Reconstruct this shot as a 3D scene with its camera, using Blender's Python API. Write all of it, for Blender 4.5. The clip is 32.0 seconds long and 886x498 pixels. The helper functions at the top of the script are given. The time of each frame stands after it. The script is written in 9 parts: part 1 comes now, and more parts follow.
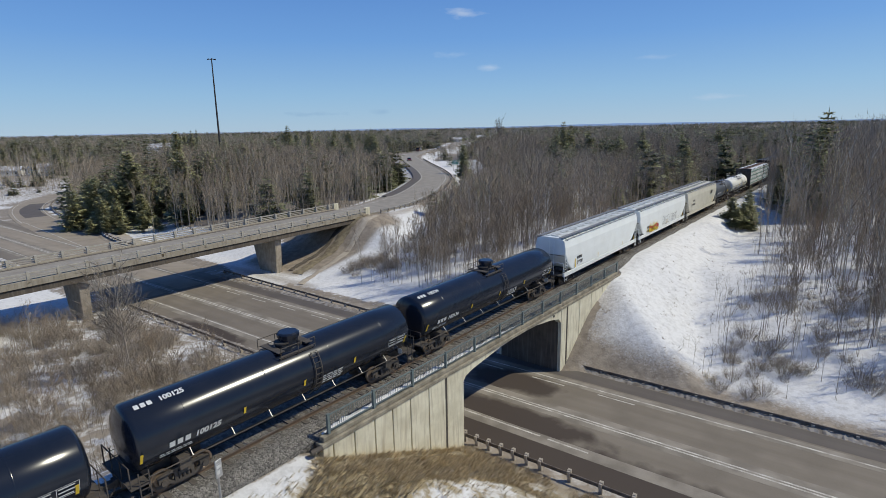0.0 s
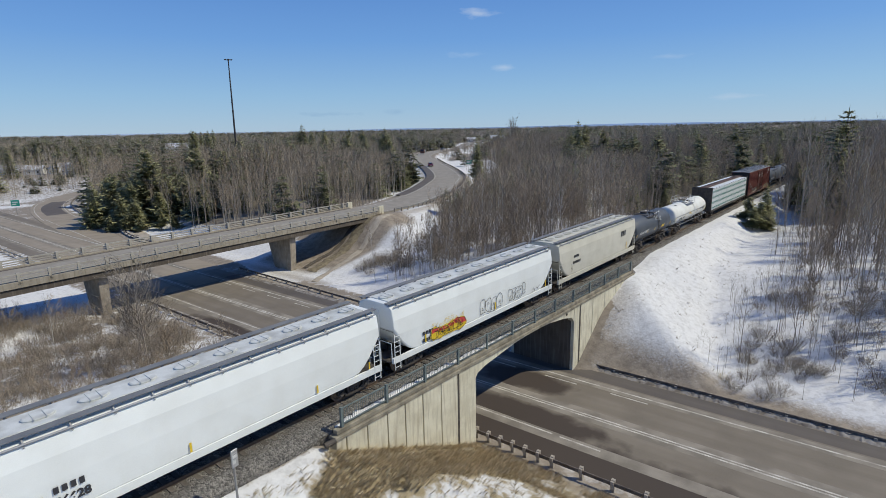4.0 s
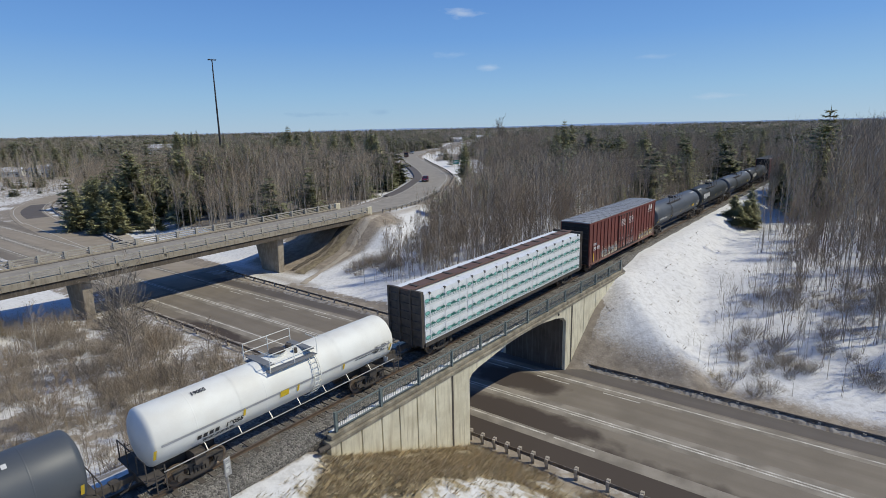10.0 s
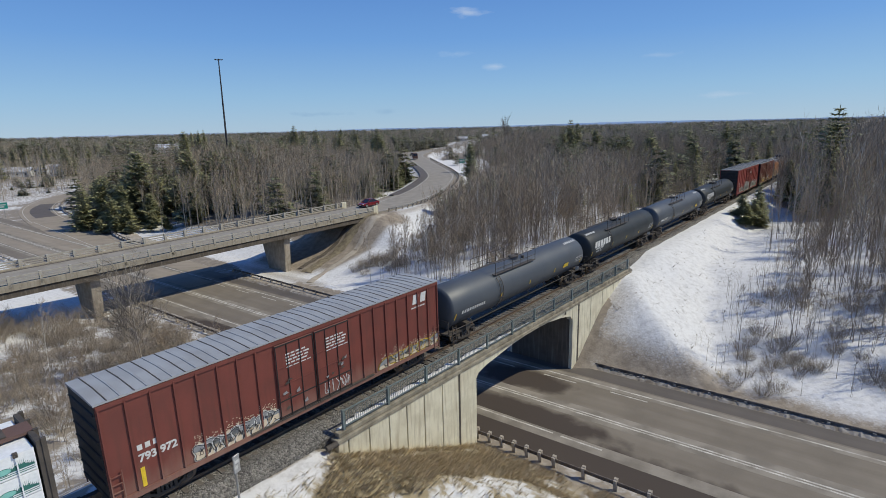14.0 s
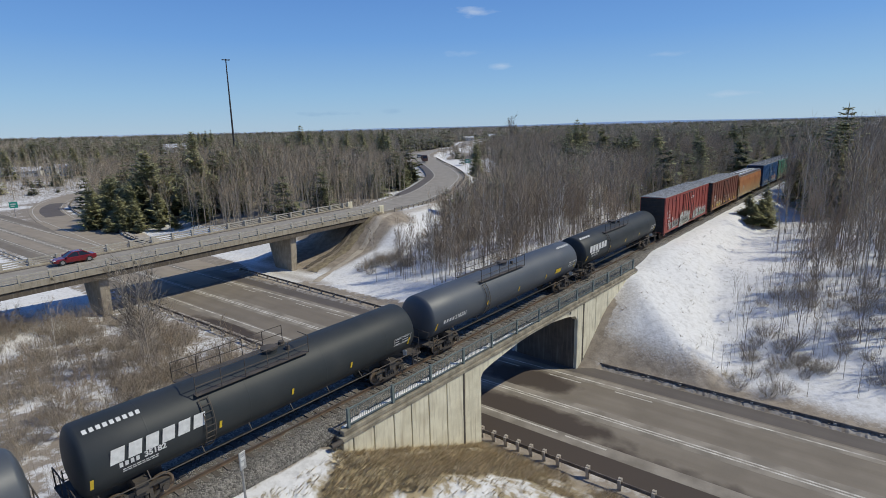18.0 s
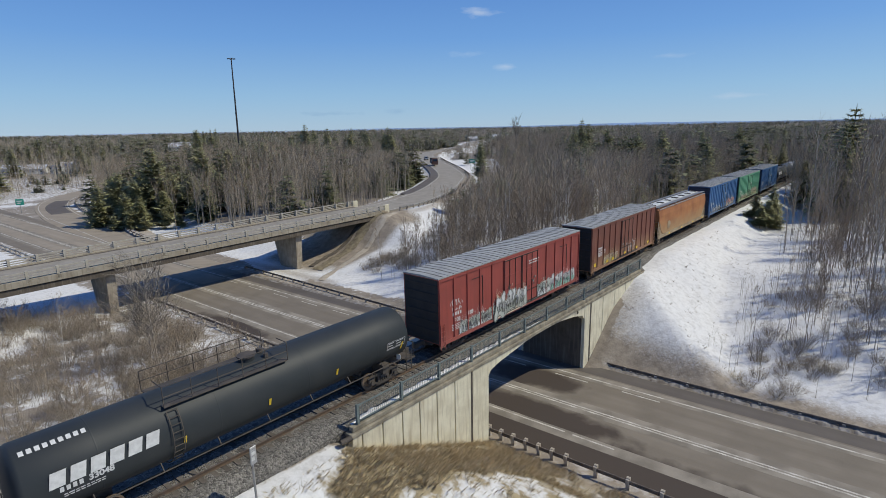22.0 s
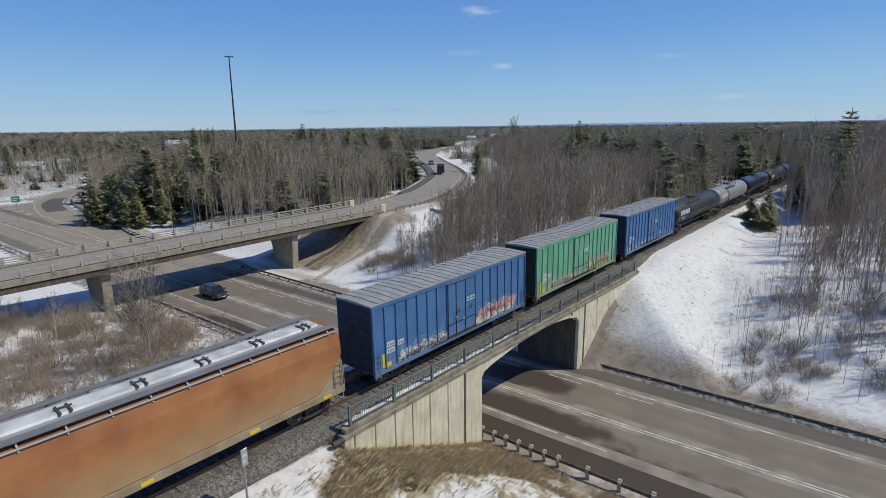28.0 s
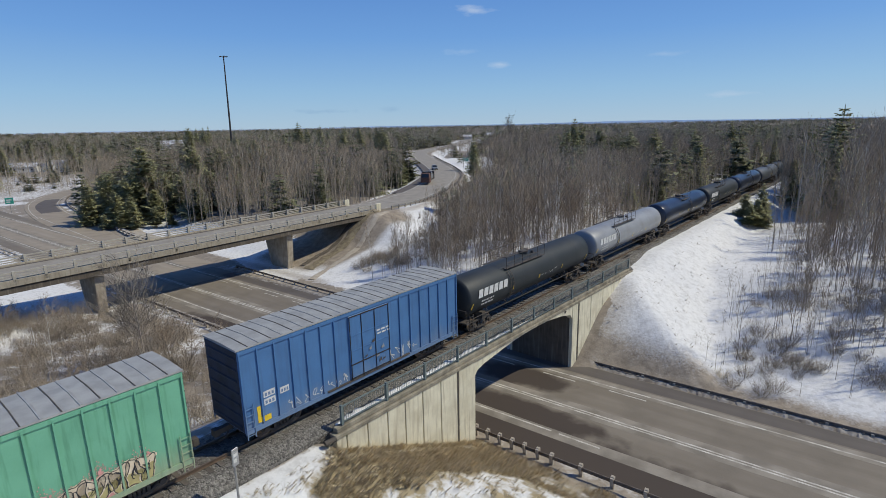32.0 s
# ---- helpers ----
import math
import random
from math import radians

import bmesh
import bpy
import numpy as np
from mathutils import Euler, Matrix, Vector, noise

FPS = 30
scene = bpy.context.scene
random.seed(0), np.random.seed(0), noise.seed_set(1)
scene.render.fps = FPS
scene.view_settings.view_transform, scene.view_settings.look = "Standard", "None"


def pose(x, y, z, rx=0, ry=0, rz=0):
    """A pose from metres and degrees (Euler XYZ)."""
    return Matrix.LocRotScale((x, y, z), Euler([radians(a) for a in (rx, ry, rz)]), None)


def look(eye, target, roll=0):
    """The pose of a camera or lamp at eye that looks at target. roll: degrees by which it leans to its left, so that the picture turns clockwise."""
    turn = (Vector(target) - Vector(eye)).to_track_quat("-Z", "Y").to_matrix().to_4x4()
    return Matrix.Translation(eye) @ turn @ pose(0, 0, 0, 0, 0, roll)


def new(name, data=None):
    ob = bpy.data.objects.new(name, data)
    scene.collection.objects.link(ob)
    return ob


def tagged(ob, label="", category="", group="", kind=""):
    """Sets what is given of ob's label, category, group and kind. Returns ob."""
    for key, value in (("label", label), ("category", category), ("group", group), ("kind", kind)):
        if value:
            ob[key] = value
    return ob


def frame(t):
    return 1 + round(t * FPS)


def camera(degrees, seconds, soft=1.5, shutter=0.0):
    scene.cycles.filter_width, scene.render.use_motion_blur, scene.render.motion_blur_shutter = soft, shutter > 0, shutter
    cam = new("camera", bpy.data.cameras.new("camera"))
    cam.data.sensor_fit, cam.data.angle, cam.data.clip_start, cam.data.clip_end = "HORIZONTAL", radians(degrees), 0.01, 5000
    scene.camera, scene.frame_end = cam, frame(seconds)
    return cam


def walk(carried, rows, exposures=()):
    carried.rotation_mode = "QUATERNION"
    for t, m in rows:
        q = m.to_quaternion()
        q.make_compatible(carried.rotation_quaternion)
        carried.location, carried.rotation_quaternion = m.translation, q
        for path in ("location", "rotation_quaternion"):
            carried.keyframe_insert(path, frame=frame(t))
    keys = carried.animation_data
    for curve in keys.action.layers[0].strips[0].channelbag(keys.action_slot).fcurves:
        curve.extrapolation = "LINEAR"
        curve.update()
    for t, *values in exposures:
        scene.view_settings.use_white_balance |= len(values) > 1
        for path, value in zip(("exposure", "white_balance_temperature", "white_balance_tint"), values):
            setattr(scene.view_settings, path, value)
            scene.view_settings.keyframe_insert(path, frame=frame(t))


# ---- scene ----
# ---------------------------------------------------------------- camera
cam = camera(79.4, 32.0, soft=0.55)


def eye(x, y, z, yaw, pitch, roll):
    """A pose that looks along +y, turned left by yaw, down by pitch, leaning right by roll."""
    return pose(x, y, z, 90 - pitch, 0, yaw) @ pose(0, 0, 0, 0, 0, -roll)


PATH = [
    (0.0, eye(0.735, 0.184, 21.721, -1.602, 12.801, 1.116)),
    (0.5, eye(0.712, 0.245, 21.720, -1.593, 12.792, 1.108)),
    (1.0, eye(0.686, 0.270, 21.707, -1.587, 12.793, 1.098)),
    (1.5, eye(0.648, 0.239, 21.707, -1.409, 12.780, 1.110)),
    (2.0, eye(0.625, 0.155, 21.708, -0.969, 12.796, 1.106)),
    (2.5, eye(0.651, 0.057, 21.692, -0.619, 12.804, 1.086)),
    (3.0, eye(0.696, -0.013, 21.662, -0.290, 12.802, 1.075)),
    (3.5, eye(0.735, -0.044, 21.602, -0.157, 12.788, 1.114)),
    (5.5, eye(0.692, -0.064, 21.534, -0.168, 12.750, 1.121)),
    (6.0, eye(0.612, 0.000, 21.619, -0.873, 12.756, 1.099)),
    (6.5, eye(0.499, 0.058, 21.685, -1.414, 12.743, 1.122)),
    (7.0, eye(0.386, 0.125, 21.691, -1.546, 12.726, 1.138)),
    (7.5, eye(0.352, 0.190, 21.644, -1.624, 12.742, 1.184)),
    (8.0, eye(0.403, 0.229, 21.606, -1.674, 12.741, 1.230)),
    (8.5, eye(0.474, 0.236, 21.606, -1.691, 12.745, 1.273)),
    (9.0, eye(0.504, 0.233, 21.601, -1.667, 12.767, 1.325)),
    (9.5, eye(0.462, 0.232, 21.584, -1.615, 12.788, 1.315)),
    (10.0, eye(0.365, 0.232, 21.586, -1.588, 12.791, 1.294)),
    (10.5, eye(0.271, 0.246, 21.595, -1.528, 12.796, 1.293)),
    (11.0, eye(0.211, 0.270, 21.594, -1.485, 12.806, 1.312)),
    (11.5, eye(0.185, 0.288, 21.593, -1.441, 12.823, 1.328)),
    (12.0, eye(0.186, 0.290, 21.582, -1.371, 12.834, 1.334)),
    (12.5, eye(0.197, 0.271, 21.561, -1.265, 12.842, 1.339)),
    (13.0, eye(0.215, 0.248, 21.545, -1.167, 12.840, 1.377)),
    (13.5, eye(0.240, 0.229, 21.536, -1.074, 12.828, 1.396)),
    (14.0, eye(0.267, 0.209, 21.535, -0.987, 12.853, 1.416)),
    (14.5, eye(0.291, 0.200, 21.555, -0.909, 12.884, 1.447)),
    (16.5, eye(0.362, -0.017, 21.531, -0.600, 12.874, 1.435)),
    (17.0, eye(0.333, 0.019, 21.552, -0.479, 12.865, 1.445)),
    (17.5, eye(0.315, 0.046, 21.560, -0.388, 12.859, 1.456)),
    (18.0, eye(0.342, 0.068, 21.562, -0.323, 12.874, 1.459)),
    (18.5, eye(0.397, 0.085, 21.580, -0.315, 12.869, 1.441)),
    (19.0, eye(0.426, 0.080, 21.608, -0.294, 12.891, 1.426)),
    (19.5, eye(0.400, 0.047, 21.623, -0.228, 12.913, 1.421)),
    (20.0, eye(0.319, 0.024, 21.603, -0.136, 12.917, 1.397)),
    (20.5, eye(0.208, 0.047, 21.543, -0.075, 12.887, 1.331)),
    (21.0, eye(0.092, 0.088, 21.471, -0.066, 12.852, 1.253)),
    (21.5, eye(-0.003, 0.093, 21.422, -0.056, 12.823, 1.207)),
    (22.0, eye(-0.051, 0.059, 21.390, -0.015, 12.825, 1.140)),
    (22.5, eye(-0.047, 0.021, 21.386, -0.001, 12.838, 1.100)),
    (23.0, eye(-0.002, 0.012, 21.420, -0.002, 12.832, 1.045)),
    (23.5, eye(0.064, 0.044, 21.457, 0.015, 12.849, 1.023)),
    (24.0, eye(0.117, 0.100, 21.477, 0.022, 12.861, 0.996)),
    (24.5, eye(0.121, 0.151, 21.496, 0.035, 12.840, 0.969)),
    (25.0, eye(0.081, 0.165, 21.529, 0.021, 12.819, 0.942)),
    (25.5, eye(0.020, 0.135, 21.577, 0.017, 12.863, 0.868)),
    (27.5, eye(0.080, 0.039, 21.603, -0.200, 12.955, 0.773)),
    (28.0, eye(0.209, 0.032, 21.597, -0.254, 12.954, 0.807)),
    (28.5, eye(0.330, 0.032, 21.608, -0.292, 12.988, 0.854)),
    (29.0, eye(0.434, 0.056, 21.639, -0.394, 13.013, 0.888)),
    (29.5, eye(0.507, 0.104, 21.679, -0.466, 13.012, 0.965)),
    (30.0, eye(0.543, 0.142, 21.691, -0.491, 12.989, 1.022)),
    (30.5, eye(0.541, 0.137, 21.660, -0.465, 12.987, 1.073)),
    (31.0, eye(0.534, 0.083, 21.626, -0.482, 13.039, 1.059)),
    (31.5, eye(0.533, 0.025, 21.599, -0.562, 13.056, 1.101)),
    (32.0, eye(0.516, 0.009, 21.556, -0.579, 13.047, 1.087)),
]
walk(cam, PATH, exposures=((0.0, 0.0), (32.0, 0.0)))

# ---------------------------------------------------------------- sky and sun
SUN_AZ, SUN_EL = radians(90), radians(49)      # azimuth from +y towards +x
world = bpy.data.worlds.new("sky")
scene.world = world
world.use_nodes = True
wn, wl = world.node_tree.nodes, world.node_tree.links
sky = wn.new("ShaderNodeTexSky")
sky.sky_type, sky.sun_disc = "NISHITA", False
sky.sun_elevation, sky.sun_rotation = SUN_EL, SUN_AZ
sky.altitude, sky.air_density, sky.dust_density, sky.ozone_density = 1200, 1.0, 0.1, 2.0
# the clear sky's own gradient, and a few thin wisps of cloud
tc = wn.new("ShaderNodeTexCoord")
sz = wn.new("ShaderNodeSeparateXYZ")
ramp_s = wn.new("ShaderNodeValToRGB")
cr = ramp_s.color_ramp
for k, (p, c) in enumerate(((0.0, (3.9, 6.1, 8.5)), (0.06, (3.05, 5.65, 8.8)), (0.15, (1.7, 4.15, 8.8)), (0.32, (0.65, 2.2, 7.0)), (1.0, (0.35, 1.2, 4.2)))):
    e = cr.elements[k] if k < 2 else cr.elements.new(p)
    e.position, e.color = p, (c[0] / 10, c[1] / 10, c[2] / 10, 1)
up = wn.new("ShaderNodeVectorMath")
up.operation, up.inputs[3].default_value = "SCALE", 10.0
wl.new(tc.outputs["Generated"], sz.inputs["Vector"])
wl.new(sz.outputs["Z"], ramp_s.inputs["Fac"])
wl.new(ramp_s.outputs["Color"], up.inputs[0])
blend = wn.new("ShaderNodeMixRGB")
blend.inputs["Fac"].default_value = 0.8
wl.new(sky.outputs["Color"], blend.inputs["Color1"])
wl.new(up.outputs["Vector"], blend.inputs["Color2"])
cn = wn.new("ShaderNodeTexNoise")
cn.inputs["Scale"].default_value, cn.inputs["Detail"].default_value = 38.0, 6
squash = wn.new("ShaderNodeMapping")
squash.inputs["Scale"].default_value = (1.0, 1.0, 3.0)
wl.new(tc.outputs["Generated"], squash.inputs["Vector"])
wl.new(squash.outputs["Vector"], cn.inputs["Vector"])
clear = blend.outputs["Color"]
# small fair-weather wisps: azimuth and elevation in degrees, half width, half height, tone, strength
for az, el, cw, ch, tone, amt in ((4.0, 11.0, 1.7, 0.42, (7.6, 8.4, 9.4), 0.5), (2.6, 7.2, 1.5, 0.3, (6.4, 7.8, 9.4), 0.35), (6.8, 5.9, 1.2, 0.32, (7.2, 8.2, 9.4), 0.45), (28.0, 2.3, 2.0, 0.25, (6.2, 7.4, 9.0), 0.4),
                                  (22.5, 6.2, 1.4, 0.25, (5.6, 7.0, 9.0), 0.3), (-11.0, 1.6, 3.0, 0.22, (2.4, 4.2, 6.6), 0.5), (-4.4, 1.7, 1.2, 0.35, (2.6, 4.4, 6.8), 0.35), (-23.5, 12.2, 2.4, 0.4, (3.2, 5.6, 9.4), 0.25)):
    a, h = radians(az), radians(el)
    mp = wn.new("ShaderNodeMapping")
    mp.vector_type = "POINT"
    kx, kz = 1 / radians(cw), 1 / radians(ch)
    mp.inputs["Location"].default_value = (-math.sin(a) * math.cos(h) * kx, 0, -math.sin(h) * kz)
    mp.inputs["Scale"].default_value = (kx, 0, kz)
    le, ad, cl, mixc = wn.new("ShaderNodeVectorMath"), wn.new("ShaderNodeMath"), wn.new("ShaderNodeMapRange"), wn.new("ShaderNodeMixRGB")
    le.operation, ad.operation = "LENGTH", "MULTIPLY_ADD"
    ad.inputs[1].default_value = 2.6
    cl.inputs["From Min"].default_value, cl.inputs["From Max"].default_value, cl.inputs["To Max"].default_value = 2.5, 1.0, amt
    mixc.inputs["Color2"].default_value = (*tone, 1)
    wl.new(tc.outputs["Generated"], mp.inputs["Vector"])
    wl.new(mp.outputs["Vector"], le.inputs[0])
    wl.new(cn.outputs["Fac"], ad.inputs[0])
    wl.new(le.outputs["Value"], ad.inputs[2])
    wl.new(ad.outputs[0], cl.inputs["Value"])
    wl.new(cl.outputs["Result"], mixc.inputs["Fac"])
    wl.new(clear, mixc.inputs["Color1"])
    clear = mixc.outputs["Color"]
wl.new(clear, wn["Background"].inputs["Color"])
wn["Background"].inputs["Strength"].default_value = 0.085
sun = new("sun", bpy.data.lights.new("sun", "SUN"))
sun.data.energy, sun.data.angle, sun.data.color = 3.42, radians(0.53), (1.0, 0.955, 0.79)
sd = Vector((math.sin(SUN_AZ) * math.cos(SUN_EL), math.cos(SUN_AZ) * math.cos(SUN_EL), math.sin(SUN_EL)))
sun.matrix_world = look(sd * 300, (0, 0, 0))


# ---------------------------------------------------------------- mesh helper
class MB:
    """Collects vertices and faces of one mesh."""

    def __init__(self):
        self.v, self.f = [], []

    def quad(self, *pts):
        n = len(self.v)
        self.v += [tuple(p) for p in pts]
        self.f.append(tuple(range(n, n + len(pts))))
        return self

    def box(self, x0, x1, y0, y1, z0, z1, m=None):
        pts = [(x, y, z) for z in (z0, z1) for y in (y0, y1) for x in (x0, x1)]
        if m is not None:
            pts = [tuple(m @ Vector(p)) for p in pts]
        n = len(self.v)
        self.v += pts
        self.f += [tuple(n + i for i in q) for q in ((0, 2, 3, 1), (4, 5, 7, 6), (0, 1, 5, 4), (2, 6, 7, 3), (0, 4, 6, 2), (1, 3, 7, 5))]
        return self

    def beam(self, a, b, w, h=None):
        """A bar of w by h from point a to point b."""
        a, b = Vector(a), Vector(b)
        d = b - a
        q = d.to_track_quat("X", "Z").to_matrix().to_4x4()
        h = w if h is None else h
        return self.box(0, d.length, -w / 2, w / 2, -h / 2, h / 2, Matrix.Translation(a) @ q)

    def tube(self, pts, radii, seg=8, caps=True):
        """A round tube through points with a radius at each."""
        pts = [Vector(p) for p in pts]
        n0 = len(self.v)
        for i, p in enumerate(pts):
            d = (pts[min(i + 1, len(pts) - 1)] - pts[max(i - 1, 0)]).normalized()
            q = d.to_track_quat("Z", "Y").to_matrix()
            r = radii[i] if isinstance(radii, (list, tuple)) else radii
            for k in range(seg):
                a = 2 * math.pi * k / seg
                self.v.append(tuple(p + q @ Vector((math.cos(a) * r, math.sin(a) * r, 0))))
        for i in range(len(pts) - 1):
            for k in range(seg):
                a, b = n0 + i * seg + k, n0 + i * seg + (k + 1) % seg
                self.f.append((a, b, b + seg, a + seg))
        if caps:
            self.f.append(tuple(n0 + k for k in reversed(range(seg))))
            self.f.append(tuple(n0 + (len(pts) - 1) * seg + k for k in range(seg)))
        return self

    def loft(self, rings, closed=True, caps=True):
        """Skins rings of points, each with the same count."""
        n0, k = len(self.v), len(rings[0])
        for r in rings:
            self.v += [tuple(p) for p in r]
        for i in range(len(rings) - 1):
            for j in range(k if closed else k - 1):
                a, b = n0 + i * k + j, n0 + i * k + (j + 1) % k
                self.f.append((a, b, b + k, a + k))
        if caps and closed:
            self.f.append(tuple(n0 + j for j in reversed(range(k))))
            self.f.append(tuple(n0 + (len(rings) - 1) * k + j for j in range(k)))
        return self

    def mesh(self, name, mat=None, smooth=False):
        me = bpy.data.meshes.new(name)
        me.from_pydata(self.v, [], self.f)
        if mat:
            me.materials.append(mat)
        if smooth:
            me.shade_smooth()
        me.update()
        return me


def put(name, data, parent=None, label="", m=None, smooth=False, mat=None):
    """Links a mesh (or an MB) as one object, under a parent if given."""
    if isinstance(data, MB):
        data = data.mesh(name, mat, smooth)
    ob = new(name, data)
    if parent is not None:
        ob.parent = parent
    if m is not None:
        ob.matrix_local = m if parent is not None else m
        if parent is None:
            ob.matrix_world = m
    if label:
        ob["label"] = label
    return ob


def part(name, mb, mat, parent, label="", smooth=False, m=None, bevel=0.0, seg=1):
    ob = put(name, mb, parent, label, m, smooth, mat)
    if bevel:
        b = ob.modifiers.new("bevel", "BEVEL")
        b.width, b.segments, b.limit_method = bevel, seg, "ANGLE"
    return ob


def thing(name, label, category, m=None, group="", kind=""):
    ob = new(name)
    if m is not None:
        ob.matrix_world = m
    return tagged(ob, label, category, group, kind)


def solid(name, mb, mat, label, category="", group="", kind="", smooth=False, m=None, bevel=0.0):
    ob = part(name, mb, mat, None, "", smooth, m, bevel)
    return tagged(ob, label, category, group, kind)


# ---------------------------------------------------------------- materials
def material(name, base, rough=0.7, metal=0.0, var=None, scale=4.0, amount=0.35, fine=60.0, bump=0.15, spec=0.5, streak=None, island=0.0, objrand=0.0, coat=0.0):
    """Principled material whose colour varies at two scales; var: the second colour; streak: colour of vertical streaks."""
    m = bpy.data.materials.new(name)
    m.use_nodes = True
    n, l = m.node_tree.nodes, m.node_tree.links
    b = n["Principled BSDF"]
    b.inputs["Roughness"].default_value, b.inputs["Metallic"].default_value = rough, metal
    b.inputs["Specular IOR Level"].default_value = spec
    b.inputs["Coat Weight"].default_value = coat
    var = var or tuple(c * 0.72 for c in base)
    tcn = n.new("ShaderNodeTexCoord")
    n1, n2 = n.new("ShaderNodeTexNoise"), n.new("ShaderNodeTexNoise")
    n1.inputs["Scale"].default_value, n1.inputs["Detail"].default_value = scale, 5
    n2.inputs["Scale"].default_value, n2.inputs["Detail"].default_value = fine, 3
    for q in (n1, n2):
        l.new(tcn.outputs["Object"], q.inputs["Vector"])
    r1 = n.new("ShaderNodeMapRange")
    r1.inputs["From Min"].default_value, r1.inputs["From Max"].default_value = 0.38, 0.66
    r1.inputs["To Max"].default_value = amount * 2
    l.new(n1.outputs["Fac"], r1.inputs["Value"])
    mx = n.new("ShaderNodeMixRGB")
    mx.inputs["Color1"].default_value, mx.inputs["Color2"].default_value = (*base, 1), (*var, 1)
    l.new(r1.outputs["Result"], mx.inputs["Fac"])
    out = mx.outputs["Color"]
    if streak:
        mpn, n3, r3, m3 = n.new("ShaderNodeMapping"), n.new("ShaderNodeTexNoise"), n.new("ShaderNodeMapRange"), n.new("ShaderNodeMixRGB")
        mpn.inputs["Scale"].default_value = (1, 1, 0.08)
        n3.inputs["Scale"].default_value, n3.inputs["Detail"].default_value = 5.0, 4
        r3.inputs["From Min"].default_value, r3.inputs["From Max"].default_value, r3.inputs["To Max"].default_value = 0.5, 0.75, 0.75
        m3.inputs["Color2"].default_value = (*streak, 1)
        l.new(tcn.outputs["Object"], mpn.inputs["Vector"])
        l.new(mpn.outputs["Vector"], n3.inputs["Vector"])
        l.new(n3.outputs["Fac"], r3.inputs["Value"])
        l.new(r3.outputs["Result"], m3.inputs["Fac"])
        l.new(out, m3.inputs["Color1"])
        out = m3.outputs["Color"]
    hs = n.new("ShaderNodeHueSaturation")
    r2 = n.new("ShaderNodeMapRange")
    r2.inputs["To Min"].default_value, r2.inputs["To Max"].default_value = 0.82, 1.18
    l.new(n2.outputs["Fac"], r2.inputs["Value"])
    val = r2.outputs["Result"]
    if island or objrand:
        src = n.new("ShaderNodeNewGeometry").outputs["Random Per Island"] if island else n.new("ShaderNodeObjectInfo").outputs["Random"]
        r4, mu = n.new("ShaderNodeMapRange"), n.new("ShaderNodeMath")
        k = island or objrand
        r4.inputs["To Min"].default_value, r4.inputs["To Max"].default_value = 1 - k, 1 + k
        mu.operation = "MULTIPLY"
        l.new(src, r4.inputs["Value"])
        l.new(r4.outputs["Result"], mu.inputs[0])
        l.new(val, mu.inputs[1])
        val = mu.outputs[0]
    l.new(val, hs.inputs["Value"])
    l.new(out, hs.inputs["Color"])
    l.new(hs.outputs["Color"], b.inputs["Base Color"])
    if bump:
        bp = n.new("ShaderNodeBump")
        bp.inputs["Strength"].default_value, bp.inputs["Distance"].default_value = bump, 0.02
        l.new(n2.outputs["Fac"], bp.inputs["Height"])
        l.new(bp.outputs["Normal"], b.inputs["Normal"])
    return m


